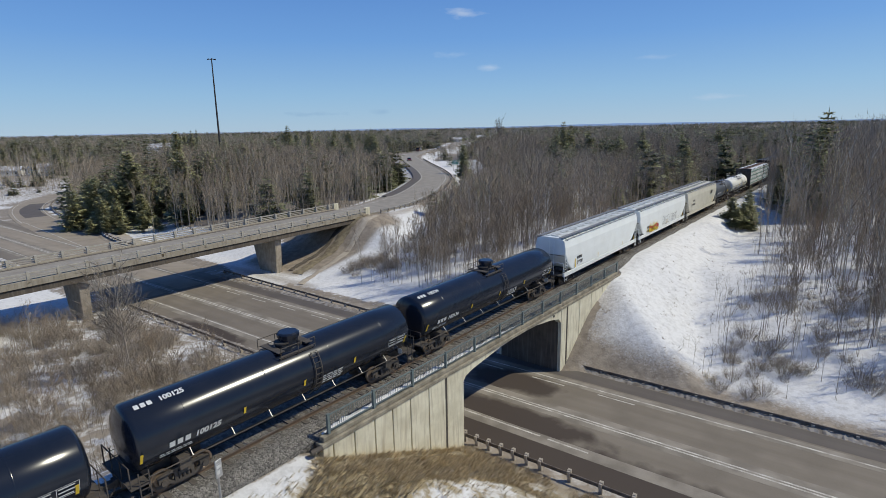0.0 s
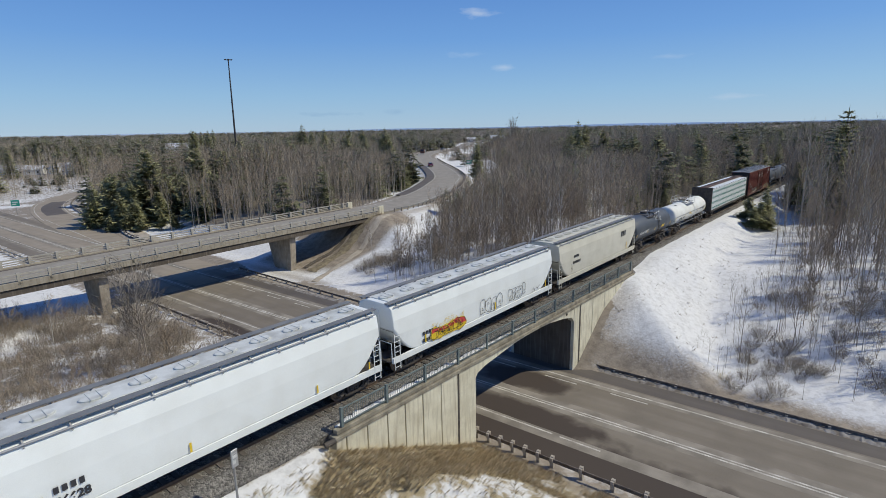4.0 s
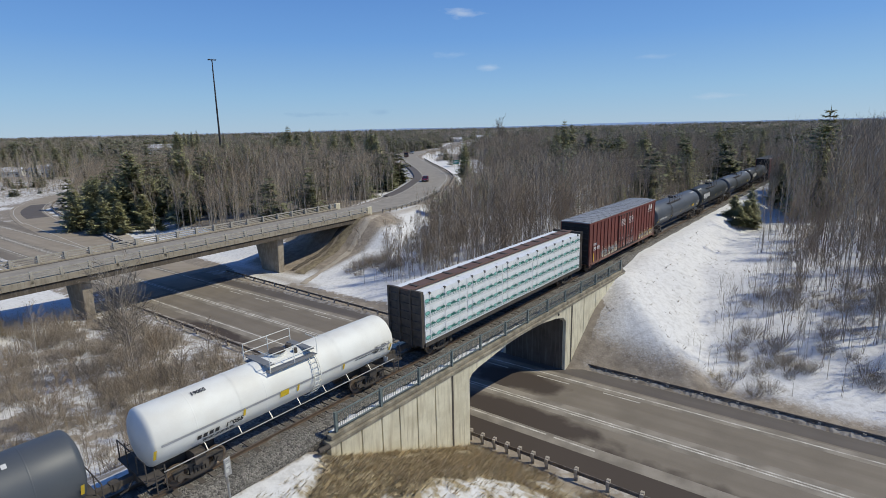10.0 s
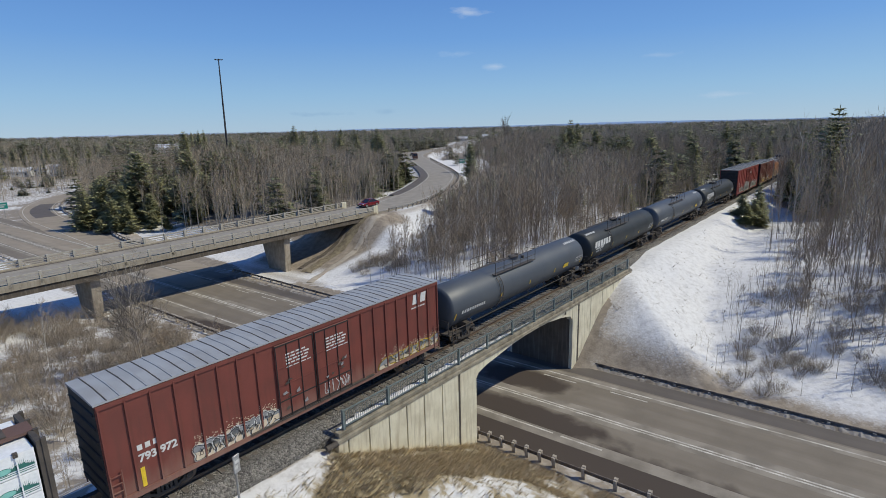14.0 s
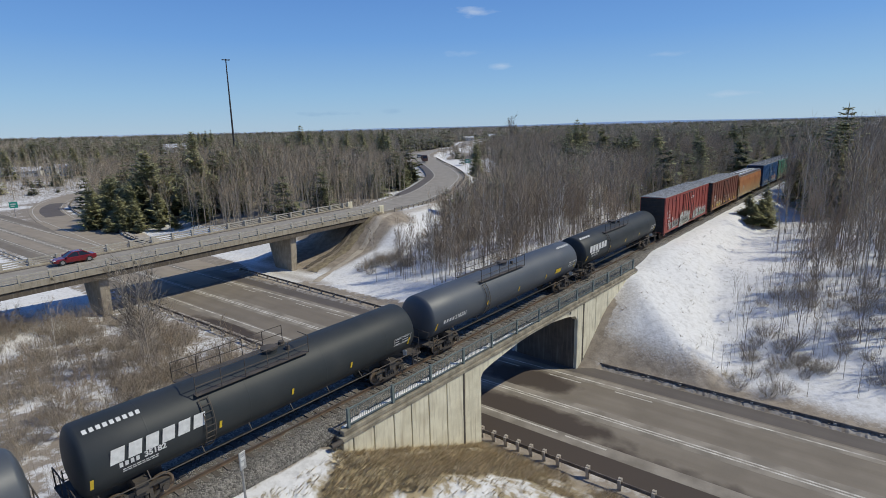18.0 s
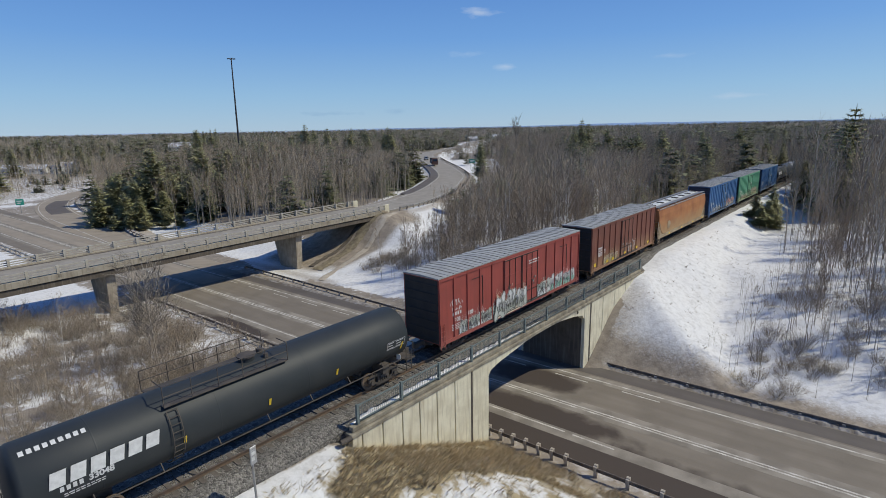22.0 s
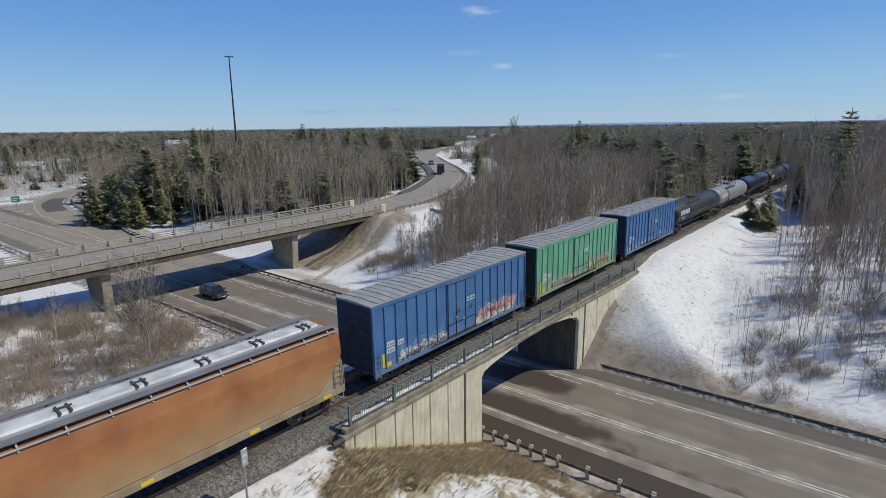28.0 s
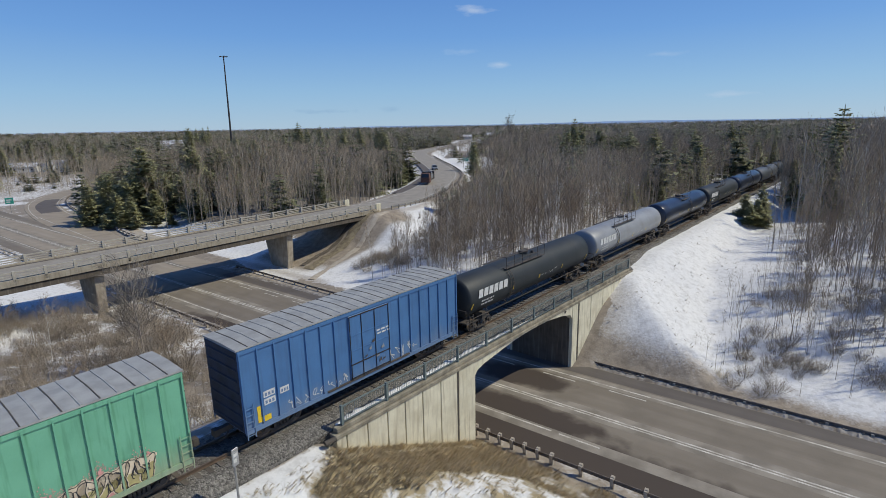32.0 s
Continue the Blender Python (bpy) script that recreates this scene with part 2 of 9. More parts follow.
M = dict(
    concrete=material("concrete", (0.70, 0.655, 0.50), 0.9, var=(0.52, 0.47, 0.34), scale=0.9, fine=25, streak=(0.36, 0.30, 0.21)),
    maststeel=material("dark_mast_steel", (0.06, 0.055, 0.055), 0.7, 0.3),
    coping=material("stained_coping", (0.31, 0.275, 0.205), 0.92, var=(0.15, 0.13, 0.095), scale=1.6, amount=0.5, fine=20, streak=(0.2, 0.17, 0.12)),
    snow=material("old_snow", (0.81, 0.795, 0.765), 0.85, var=(0.62, 0.60, 0.57), scale=1.2, bump=0.4, fine=9),
    grit=material("gritty_snow", (0.15, 0.125, 0.10), 0.95, var=(0.30, 0.275, 0.245), scale=1.5, amount=0.6, bump=0.6, fine=14),
    concrete_dark=material("weathered_concrete", (0.42, 0.36, 0.28), 0.92, var=(0.24, 0.20, 0.15), scale=1.2, fine=25, streak=(0.2, 0.17, 0.12)),
    deck=material("old_asphalt", (0.30, 0.27, 0.225), 0.9, var=(0.22, 0.195, 0.16), scale=0.6, fine=40),
    line=material("road_paint", (0.60, 0.57, 0.50), 0.8, var=(0.32, 0.285, 0.235), scale=1.5, amount=0.5),
    salt=material("salt_film", (0.29, 0.255, 0.205), 0.9, var=(0.19, 0.165, 0.13), scale=0.5, amount=0.6),
    rail=material("rail_steel", (0.16, 0.12, 0.09), 0.55, 0.6, var=(0.24, 0.17, 0.12), scale=3),
    tie=material("old_tie", (0.10, 0.085, 0.07), 0.95, var=(0.17, 0.15, 0.13), scale=3, objrand=0.35, fine=40),
    galv=material("galvanised_steel", (0.36, 0.36, 0.35), 0.5, 0.6, var=(0.27, 0.25, 0.23), scale=2),
    railing=material("dark_green_railing", (0.15, 0.185, 0.18), 0.65, 0.0, var=(0.10, 0.12, 0.115), scale=3),
    wood=material("grey_post_wood", (0.44, 0.39, 0.32), 0.95, var=(0.22, 0.18, 0.13), scale=4),
    guard=material("weathered_guard_beam", (0.13, 0.105, 0.085), 0.75, 0.2, var=(0.26, 0.22, 0.18), scale=1.5),
    black=material("black_tank_paint", (0.010, 0.014, 0.023), 0.18, var=(0.016, 0.019, 0.027), scale=0.7, bump=0.006, spec=0.42),
    dullblack=material("dull_black_tank_paint", (0.026, 0.031, 0.033), 0.55, var=(0.038, 0.041, 0.042), scale=0.6, bump=0.02, spec=0.3),
    navy=material("dark_blue_black_paint", (0.012, 0.018, 0.034), 0.28, var=(0.03, 0.035, 0.05), scale=0.6, bump=0.02),
    greytank=material("slate_grey_paint", (0.062, 0.071, 0.083), 0.5, var=(0.078, 0.086, 0.095), scale=0.5, bump=0.015),
    palegrey=material("pale_grey_paint", (0.26, 0.27, 0.28), 0.45, var=(0.2, 0.2, 0.2), scale=0.6, bump=0.02),
    rustbrown=material("rusty_brown_steel", (0.15, 0.075, 0.05), 0.75, var=(0.09, 0.05, 0.038), scale=1.2, bump=0.05),
    whitetank=material("white_tank_paint", (0.74, 0.74, 0.69), 0.6, var=(0.60, 0.57, 0.50), scale=0.7, amount=0.25, bump=0.02),
    white=material("white_hopper_paint", (0.78, 0.80, 0.77), 0.5, var=(0.70, 0.71, 0.67), scale=0.7, amount=0.3, bump=0.02),
    beige=material("beige_hopper_paint", (0.60, 0.57, 0.47), 0.55, var=(0.5, 0.47, 0.38), scale=0.7, amount=0.3, bump=0.02),
    roofgrey=material("grey_roof_paint", (0.33, 0.34, 0.35), 0.55, var=(0.25, 0.25, 0.25), scale=0.8, bump=0.03),
    roofpale=material("dusty_white_roof", (0.62, 0.63, 0.6), 0.6, var=(0.42, 0.42, 0.39), scale=1.2, amount=0.5, bump=0.03),
    galvroof=material("galvanised_roof", (0.34, 0.34, 0.325), 0.65, 0.0, var=(0.25, 0.25, 0.24), scale=1.4, amount=0.45, bump=0.03),
    rustred=material("faded_red_paint", (0.30, 0.060, 0.045), 0.6, var=(0.23, 0.05, 0.038), scale=0.8, bump=0.03, streak=(0.22, 0.05, 0.035)),
    oxide=material("brown_red_paint", (0.17, 0.042, 0.03), 0.65, var=(0.12, 0.034, 0.025), scale=0.8, bump=0.03, streak=(0.11, 0.035, 0.025)),
    brown=material("worn_brown_paint", (0.17, 0.055, 0.034), 0.7, var=(0.13, 0.045, 0.03), scale=0.8, bump=0.04, streak=(0.21, 0.09, 0.055)),
    blue=material("faded_blue_paint", (0.062, 0.165, 0.35), 0.55, var=(0.05, 0.13, 0.28), scale=0.8, bump=0.03, streak=(0.05, 0.115, 0.24)),
    green=material("faded_green_paint", (0.15, 0.40, 0.255), 0.6, var=(0.115, 0.325, 0.205), scale=0.8, bump=0.03, streak=(0.06, 0.2, 0.11)),
    under=material("grimy_underframe", (0.055, 0.047, 0.04), 0.8, var=(0.105, 0.085, 0.066), scale=2, fine=30),
    wheel=material("wheel_steel", (0.17, 0.125, 0.09), 0.55, 0.4, var=(0.28, 0.21, 0.15), scale=4),
    paintwhite=material("white_lettering", (0.62, 0.62, 0.6), 0.6, bump=0),
    paintpale=material("pale_spray", (0.5, 0.5, 0.44), 0.7, var=(0.36, 0.4, 0.34), scale=1.2, bump=0),
    paintdark=material("dark_lettering", (0.03, 0.03, 0.035), 0.6, bump=0),
    paintyellow=material("yellow_marks", (0.75, 0.52, 0.03), 0.55, bump=0),
    paintgreen=material("green_print", (0.03, 0.15, 0.125), 0.6, bump=0),
    paintteal=material("teal_print", (0.22, 0.52, 0.45), 0.6, bump=0),
    paintpink=material("pink_spray", (0.62, 0.30, 0.27), 0.7, bump=0),
    paintcream=material("cream_spray", (0.66, 0.55, 0.40), 0.7, bump=0),
    paintred=material("red_spray", (0.6, 0.06, 0.05), 0.7, bump=0),
    wrap=material("lumber_wrap", (0.78, 0.79, 0.78), 0.4, var=(0.66, 0.69, 0.7), scale=3, amount=0.3, bump=0.1, fine=8),
    bark=material("grey_bark", (0.36, 0.31, 0.25), 0.95, var=(0.21, 0.175, 0.14), scale=2, objrand=0.3),
    palebark=material("pale_bark", (0.58, 0.55, 0.49), 0.9, var=(0.36, 0.33, 0.28), scale=2, objrand=0.25),
    twig=material("bare_twigs", (0.33, 0.255, 0.175), 0.95, var=(0.21, 0.155, 0.105), scale=1.5, objrand=0.3),
    brushm=material("brush_twigs", (0.34, 0.285, 0.22), 0.95, var=(0.24, 0.195, 0.145), scale=0.5, objrand=0.3, island=0.4),
    far_wood=material("far_bare_wood", (0.37, 0.295, 0.21), 0.95, var=(0.25, 0.19, 0.13), scale=0.02, island=0.5, bump=0),
    far_needle=material("far_fir_needles", (0.15, 0.158, 0.08), 0.9, var=(0.21, 0.205, 0.105), scale=0.03, island=0.45, bump=0),
    pine=material("pine_needles", (0.31, 0.305, 0.155), 0.85, var=(0.4, 0.37, 0.185), scale=0.6, island=0.5, bump=0),
    # car-end paints: soot and the ends' shade, both put in the colour
    navyshade=material("sooty_shaded_navy_end", (0.022, 0.036, 0.07), 0.75, var=(0.016, 0.022, 0.035), scale=1.2, amount=0.5),
    greenshade=material("sooty_shaded_green_end", (0.024, 0.048, 0.036), 0.75, var=(0.018, 0.026, 0.02), scale=1.2, amount=0.5),
    grimeshade=material("grime_and_shade_black", (0.02, 0.018, 0.017), 0.8, var=(0.035, 0.028, 0.024), scale=1.5),
    spraygreen=material("mint_spray", (0.30, 0.52, 0.40), 0.7, bump=0),
    beigedull=material("dull_tan_paint", (0.36, 0.29, 0.19), 0.7, var=(0.22, 0.15, 0.09), scale=0.9, amount=0.45, bump=0.03),
    # concrete with soot and the shade below bridges both in its colour
    sootshade=material("sooty_shaded_concrete", (0.12, 0.098, 0.075), 0.95, var=(0.07, 0.056, 0.043), scale=1.0, fine=20, streak=(0.2, 0.17, 0.13)),
    walkgrey=material("dark_walkway_steel", (0.15, 0.155, 0.16), 0.65, var=(0.22, 0.22, 0.215), scale=1.0),
    chord=material("rust_brown_steel", (0.135, 0.078, 0.062), 0.8, var=(0.10, 0.06, 0.05), scale=1.0),
    ovprail=material("pale_rail_paint", (0.42, 0.385, 0.32), 0.8, 0.0, var=(0.30, 0.27, 0.22), scale=1.5),
    greytwig=material("grey_twigs", (0.24, 0.205, 0.16), 0.95, var=(0.16, 0.135, 0.105), scale=1.5),
    mustard=material("olive_spray", (0.42, 0.36, 0.16), 0.7, bump=0),
    ovp=material("overpass_concrete", (0.37, 0.325, 0.25), 0.92, var=(0.27, 0.23, 0.17), scale=1.0, fine=25, streak=(0.15, 0.12, 0.085)),
    grass=material("dry_grass", (0.64, 0.54, 0.37), 0.95, var=(0.44, 0.36, 0.23), scale=0.8, island=0.45, bump=0),
    rubble=material("rubble_and_old_snow", (0.52, 0.49, 0.45), 0.95, var=(0.20, 0.17, 0.14), scale=1.6, amount=0.6, bump=0.8, fine=9),
    pathdirt=material("pale_trodden_soil", (0.43, 0.375, 0.30), 0.95, var=(0.30, 0.25, 0.19), scale=1.2, bump=0.5, fine=8),
    slopegrass=material("flattened_brown_grass", (0.26, 0.215, 0.135), 0.95, var=(0.15, 0.12, 0.08), scale=1.6, amount=0.6, bump=0.7, fine=10),
    glass=material("dark_glass", (0.02, 0.025, 0.03), 0.08, bump=0),
    signgreen=material("green_sign", (0.02, 0.30, 0.22), 0.4, bump=0),
    signback=material("sign_aluminium", (0.5, 0.5, 0.5), 0.45, 0.6, bump=0),
    carblack=material("dark_car_paint", (0.028, 0.033, 0.038), 0.3, spec=0.6, bump=0, coat=0.6),
    carred=material("red_car_paint", (0.19, 0.015, 0.02), 0.25, bump=0, coat=0.6),
    cargrey=material("grey_car_paint", (0.2, 0.21, 0.22), 0.3, bump=0),
    tyre=material("tyre_rubber", (0.025, 0.025, 0.025), 0.9, bump=0),
    house=material("house_siding", (0.6, 0.58, 0.54), 0.8, scale=1),
    houseroof=material("house_roof", (0.12, 0.11, 0.1), 0.9, scale=1),
    lamp_red=material("tail_lens", (0.4, 0.02, 0.02), 0.3, bump=0),
    lamp_white=material("head_lens", (0.7, 0.7, 0.68), 0.15, bump=0),
)



def weathered_hopper_paint():
    """Rusty orange above, worn through to tan primer along the lower side."""
    m = material("rusty_orange_paint", (0.37, 0.155, 0.052), 0.75, var=(0.25, 0.09, 0.034), scale=0.5, amount=0.5, bump=0.03)
    n, l = m.node_tree.nodes, m.node_tree.links
    tcn, sep, ns, ad, r, x = n.new("ShaderNodeTexCoord"), n.new("ShaderNodeSeparateXYZ"), n.new("ShaderNodeTexNoise"), n.new("ShaderNodeMath"), n.new("ShaderNodeMapRange"), n.new("ShaderNodeMixRGB")
    ns.inputs["Scale"].default_value, ns.inputs["Detail"].default_value = 0.8, 6
    ad.operation, ad.inputs[1].default_value = "MULTIPLY_ADD", 1.6
    r.inputs["From Min"].default_value, r.inputs["From Max"].default_value, r.inputs["To Max"].default_value = 3.9, 2.0, 0.85
    x.inputs["Color2"].default_value = (0.38, 0.265, 0.135, 1)
    l.new(tcn.outputs["Object"], sep.inputs["Vector"])
    l.new(tcn.outputs["Object"], ns.inputs["Vector"])
    l.new(ns.outputs["Fac"], ad.inputs[0])
    l.new(sep.outputs["Z"], ad.inputs[2])
    l.new(ad.outputs[0], r.inputs["Value"])
    l.new(r.outputs["Result"], x.inputs["Fac"])
    b = n["Principled BSDF"]
    l.new(b.inputs["Base Color"].links[0].from_socket, x.inputs["Color1"])
    l.new(x.outputs["Color"], b.inputs["Base Color"])
    return m


M["orange"] = weathered_hopper_paint()


def dusty(m, colour, top, amount):
    """Road dust and rust wash that creeps up from the sill of a car's side."""
    n, l = m.node_tree.nodes, m.node_tree.links
    tcn, sep, mpn, ns, ad, r, x = n.new("ShaderNodeTexCoord"), n.new("ShaderNodeSeparateXYZ"), n.new("ShaderNodeMapping"), n.new("ShaderNodeTexNoise"), n.new("ShaderNodeMath"), n.new("ShaderNodeMapRange"), n.new("ShaderNodeMixRGB")
    mpn.inputs["Scale"].default_value = (1.0, 1.0, 0.25)
    ns.inputs["Scale"].default_value, ns.inputs["Detail"].default_value = 2.2, 7
    ad.operation, ad.inputs[1].default_value = "MULTIPLY_ADD", 1.8
    r.inputs["From Min"].default_value, r.inputs["From Max"].default_value, r.inputs["To Max"].default_value = top + 0.9, 1.6, amount
    x.inputs["Color2"].default_value = (*colour, 1)
    l.new(tcn.outputs["Object"], sep.inputs["Vector"])
    l.new(tcn.outputs["Object"], mpn.inputs["Vector"])
    l.new(mpn.outputs["Vector"], ns.inputs["Vector"])
    l.new(ns.outputs["Fac"], ad.inputs[0])
    l.new(sep.outputs["Z"], ad.inputs[2])
    l.new(ad.outputs[0], r.inputs["Value"])
    l.new(r.outputs["Result"], x.inputs["Fac"])
    b = n["Principled BSDF"]
    l.new(b.inputs["Base Color"].links[0].from_socket, x.inputs["Color1"])
    l.new(x.outputs["Color"], b.inputs["Base Color"])


for key, colour, top, amount in (("green", (0.34, 0.31, 0.20), 2.3, 0.75), ("brown", (0.36, 0.22, 0.12), 2.6, 0.7), ("oxide", (0.28, 0.18, 0.135), 2.0, 0.6), ("blue", (0.20, 0.235, 0.28), 2.0, 0.5), ("rustred", (0.34, 0.14, 0.11), 1.9, 0.4), ("white", (0.58, 0.57, 0.52), 1.9, 0.35), ("beige", (0.45, 0.41, 0.32), 2.0, 0.4)):
    dusty(M[key], colour, top, amount)

# ---------------------------------------------------------------- the plan
# Highway frame: x runs along the road, y across it. Track frame: x = s away along the rails, y to the left of them.
# Overpass frame: x along the deck, y to the left; its near edge is y = 0.
def axes(origin, az):
    a = radians(az)
    m = Matrix(((math.sin(a), -math.cos(a), 0, origin[0]), (math.cos(a), math.sin(a), 0, origin[1]), (0, 0, 1, origin[2]), (0, 0, 0, 1)))
    return m


TRACK_AZ = 40.92
TA = radians(TRACK_AZ)
TRK = axes((-22.82 * math.cos(TA), 22.82 * math.sin(TA), 0), TRACK_AZ)
HWY = axes((0, 0, 0), 128.0)
OVP = axes((-45.9, 54.3, 0), 41.5)
DECK_L, DECK_W = 53.8, 9.0


def rail_z(s):
    s = np.asarray(s, float)
    d = np.clip(s, -400, 260) - 20
    return 6.7 + np.where(d > 0, 0.0082 * d - 0.000047 * d * d, 0.004 * d)


def track_point(s, l=0.0, h=0.0):
    """A point of the line: l metres to the camera's side of it, h above the rails."""
    return TRK @ Vector((s, -l, float(rail_z(s)) + h))


APPROACH = [(-13.6, 97.5), (-9.6, 103), (-5.5, 112.5), (-1.9, 126), (0.7, 142), (2.8, 165), (1.0, 194), (-2.4, 224), (-5.3, 254), (-8.5, 287), (-6.8, 315), (-1.3, 344), (10, 383), (22, 450), (34, 546), (68, 677)]
RAMP = [(-37.8, 81.6), (-52.9, 94.7), (-66.5, 105), (-85.5, 126), (-104.7, 145.3), (-122, 167), (-132.5, 188), (-137, 207), (-132, 224), (-114, 238)]


def spline(pts, n):
    """A smooth line through points (Catmull-Rom), n steps a piece."""
    p = [np.array(q, float) for q in pts]
    p = [2 * p[0] - p[1]] + p + [2 * p[-1] - p[-2]]
    out = []
    for i in range(1, len(p) - 2):
        for k in range(n):
            t = k / n
            out.append(0.5 * (2 * p[i] + (p[i + 1] - p[i - 1]) * t + (2 * p[i - 1] - 5 * p[i] + 4 * p[i + 1] - p[i + 2]) * t * t + (3 * p[i] - p[i - 1] - 3 * p[i + 1] + p[i + 2]) * t ** 3))
    out.append(p[-2])
    return np.array(out)


def smooth(a, b, x):
    t = np.clip((x - a) / (b - a), 0, 1)
    return t * t * (3 - 2 * t)


def line_dist(x, y, pts):
    """The distance of points to a polyline."""
    best = np.full(np.shape(x), 1e9)
    for (ax, ay), (bx, by) in zip(pts[:-1], pts[1:]):
        dx, dy = bx - ax, by - ay
        t = np.clip(((x - ax) * dx + (y - ay) * dy) / (dx * dx + dy * dy), 0, 1)
        best = np.minimum(best, np.hypot(x - ax - t * dx, y - ay - t * dy))
    return best


APP_LINE = spline(APPROACH, 4)
RAMP_LINE = spline(RAMP, 4)


def frames(x, y):
    s = x * math.sin(TA) + y * math.cos(TA)
    l = x * math.cos(TA) - y * math.sin(TA) + 22.82
    a8 = radians(128)
    r, n = x * math.sin(a8) + y * math.cos(a8), -x * math.cos(a8) + y * math.sin(a8)
    a4 = radians(41.5)
    u, v = x + 45.9, y - 54.3
    a, b = u * math.sin(a4) + v * math.cos(a4), -u * math.cos(a4) + v * math.sin(a4)
    return s, l, r, n, a, b


def wave(x, y, k, p=0.0):
    """A cheap smooth unevenness."""
    return (np.sin(x * k + p) * np.cos(y * k * 0.83 + 1.3 * p) + 0.6 * np.sin(x * k * 2.1 - y * k * 1.7 + 2 * p) + 0.4 * np.cos(x * k * 3.7 + y * k * 4.3 + p)) / 2


def ground_z(x, y):
    x, y = np.asarray(x, float), np.asarray(y, float)
    s, l, r, n, a, b = frames(x, y)
    n0 = 45.5 + 6.0 * smooth(-40, -58, r) * smooth(-120, -80, r) + 17 * smooth(-75, -150, r) + 60 * smooth(-170, -260, r)
    base = np.clip((n - n0) * 0.2, 0, 4.6) + np.clip((26 - n) * 0.04, 0, 0.9)
    far = np.hypot(x, y - 60)
    base = base + smooth(110, 320, far) * (1.2 * wave(x, y, 0.013) + 0.4) + smooth(900, 2400, far) * (4.5 + 2.0 * wave(x, y, 0.0013, 1.0))
    base = base + 0.12 * wave(x, y, 0.55) * smooth(46, 50, n)
    # railway embankment with its sloping ends at the bridge
    top = rail_z(s) - 0.95 + 0.6 * smooth(57, 63, s)
    e = top - np.maximum(np.abs(l) - 3.9, 0) * 0.55
    end = np.where(s < 34.5, -0.3 + (27.6 - s) * 0.465, 1.9 + (s - 42.0) * 0.37)
    z = np.maximum(base, np.minimum(e, end) + 0.08 * wave(x, y, 0.9))
    # approaches of the overpass
    side = np.maximum(np.abs(b - DECK_W / 2) - 5.4, 0) * 0.5
    z = np.maximum(z, np.minimum(6.3, (a - 41.0) * 0.5) - side - np.maximum(a - 60, 0) * 0.3)
    z = np.maximum(z, np.minimum(6.3, (-8.0 - a) * 0.5) - side)
    d = line_dist(x, y, APP_LINE[::2])
    app = 6.72 - np.maximum(d - 6.4, 0) * 0.42 - np.maximum(52 - a, 0) * 0.6
    z = np.where(d < 7.5, np.minimum(np.maximum(z, app), 6.75), np.maximum(z, app))
    # the highway's cut, and the ramp
    hump = 1.5 * smooth(6.5, 3.2, np.abs(l))
    cut = np.maximum(np.maximum(28.6 - n, 0) * 0.55, np.maximum(n - (44.6 - hump), 0) * 0.75) - 0.06
    cut = np.where(r < -75, np.maximum(cut, smooth(-75, -130, r) * 0), cut)
    z = np.minimum(z, cut)
    dr = line_dist(x, y, RAMP_LINE[::2])
    z = np.minimum(z, np.maximum(dr - 6.0, 0) * 0.3 - 0.06)
    return z


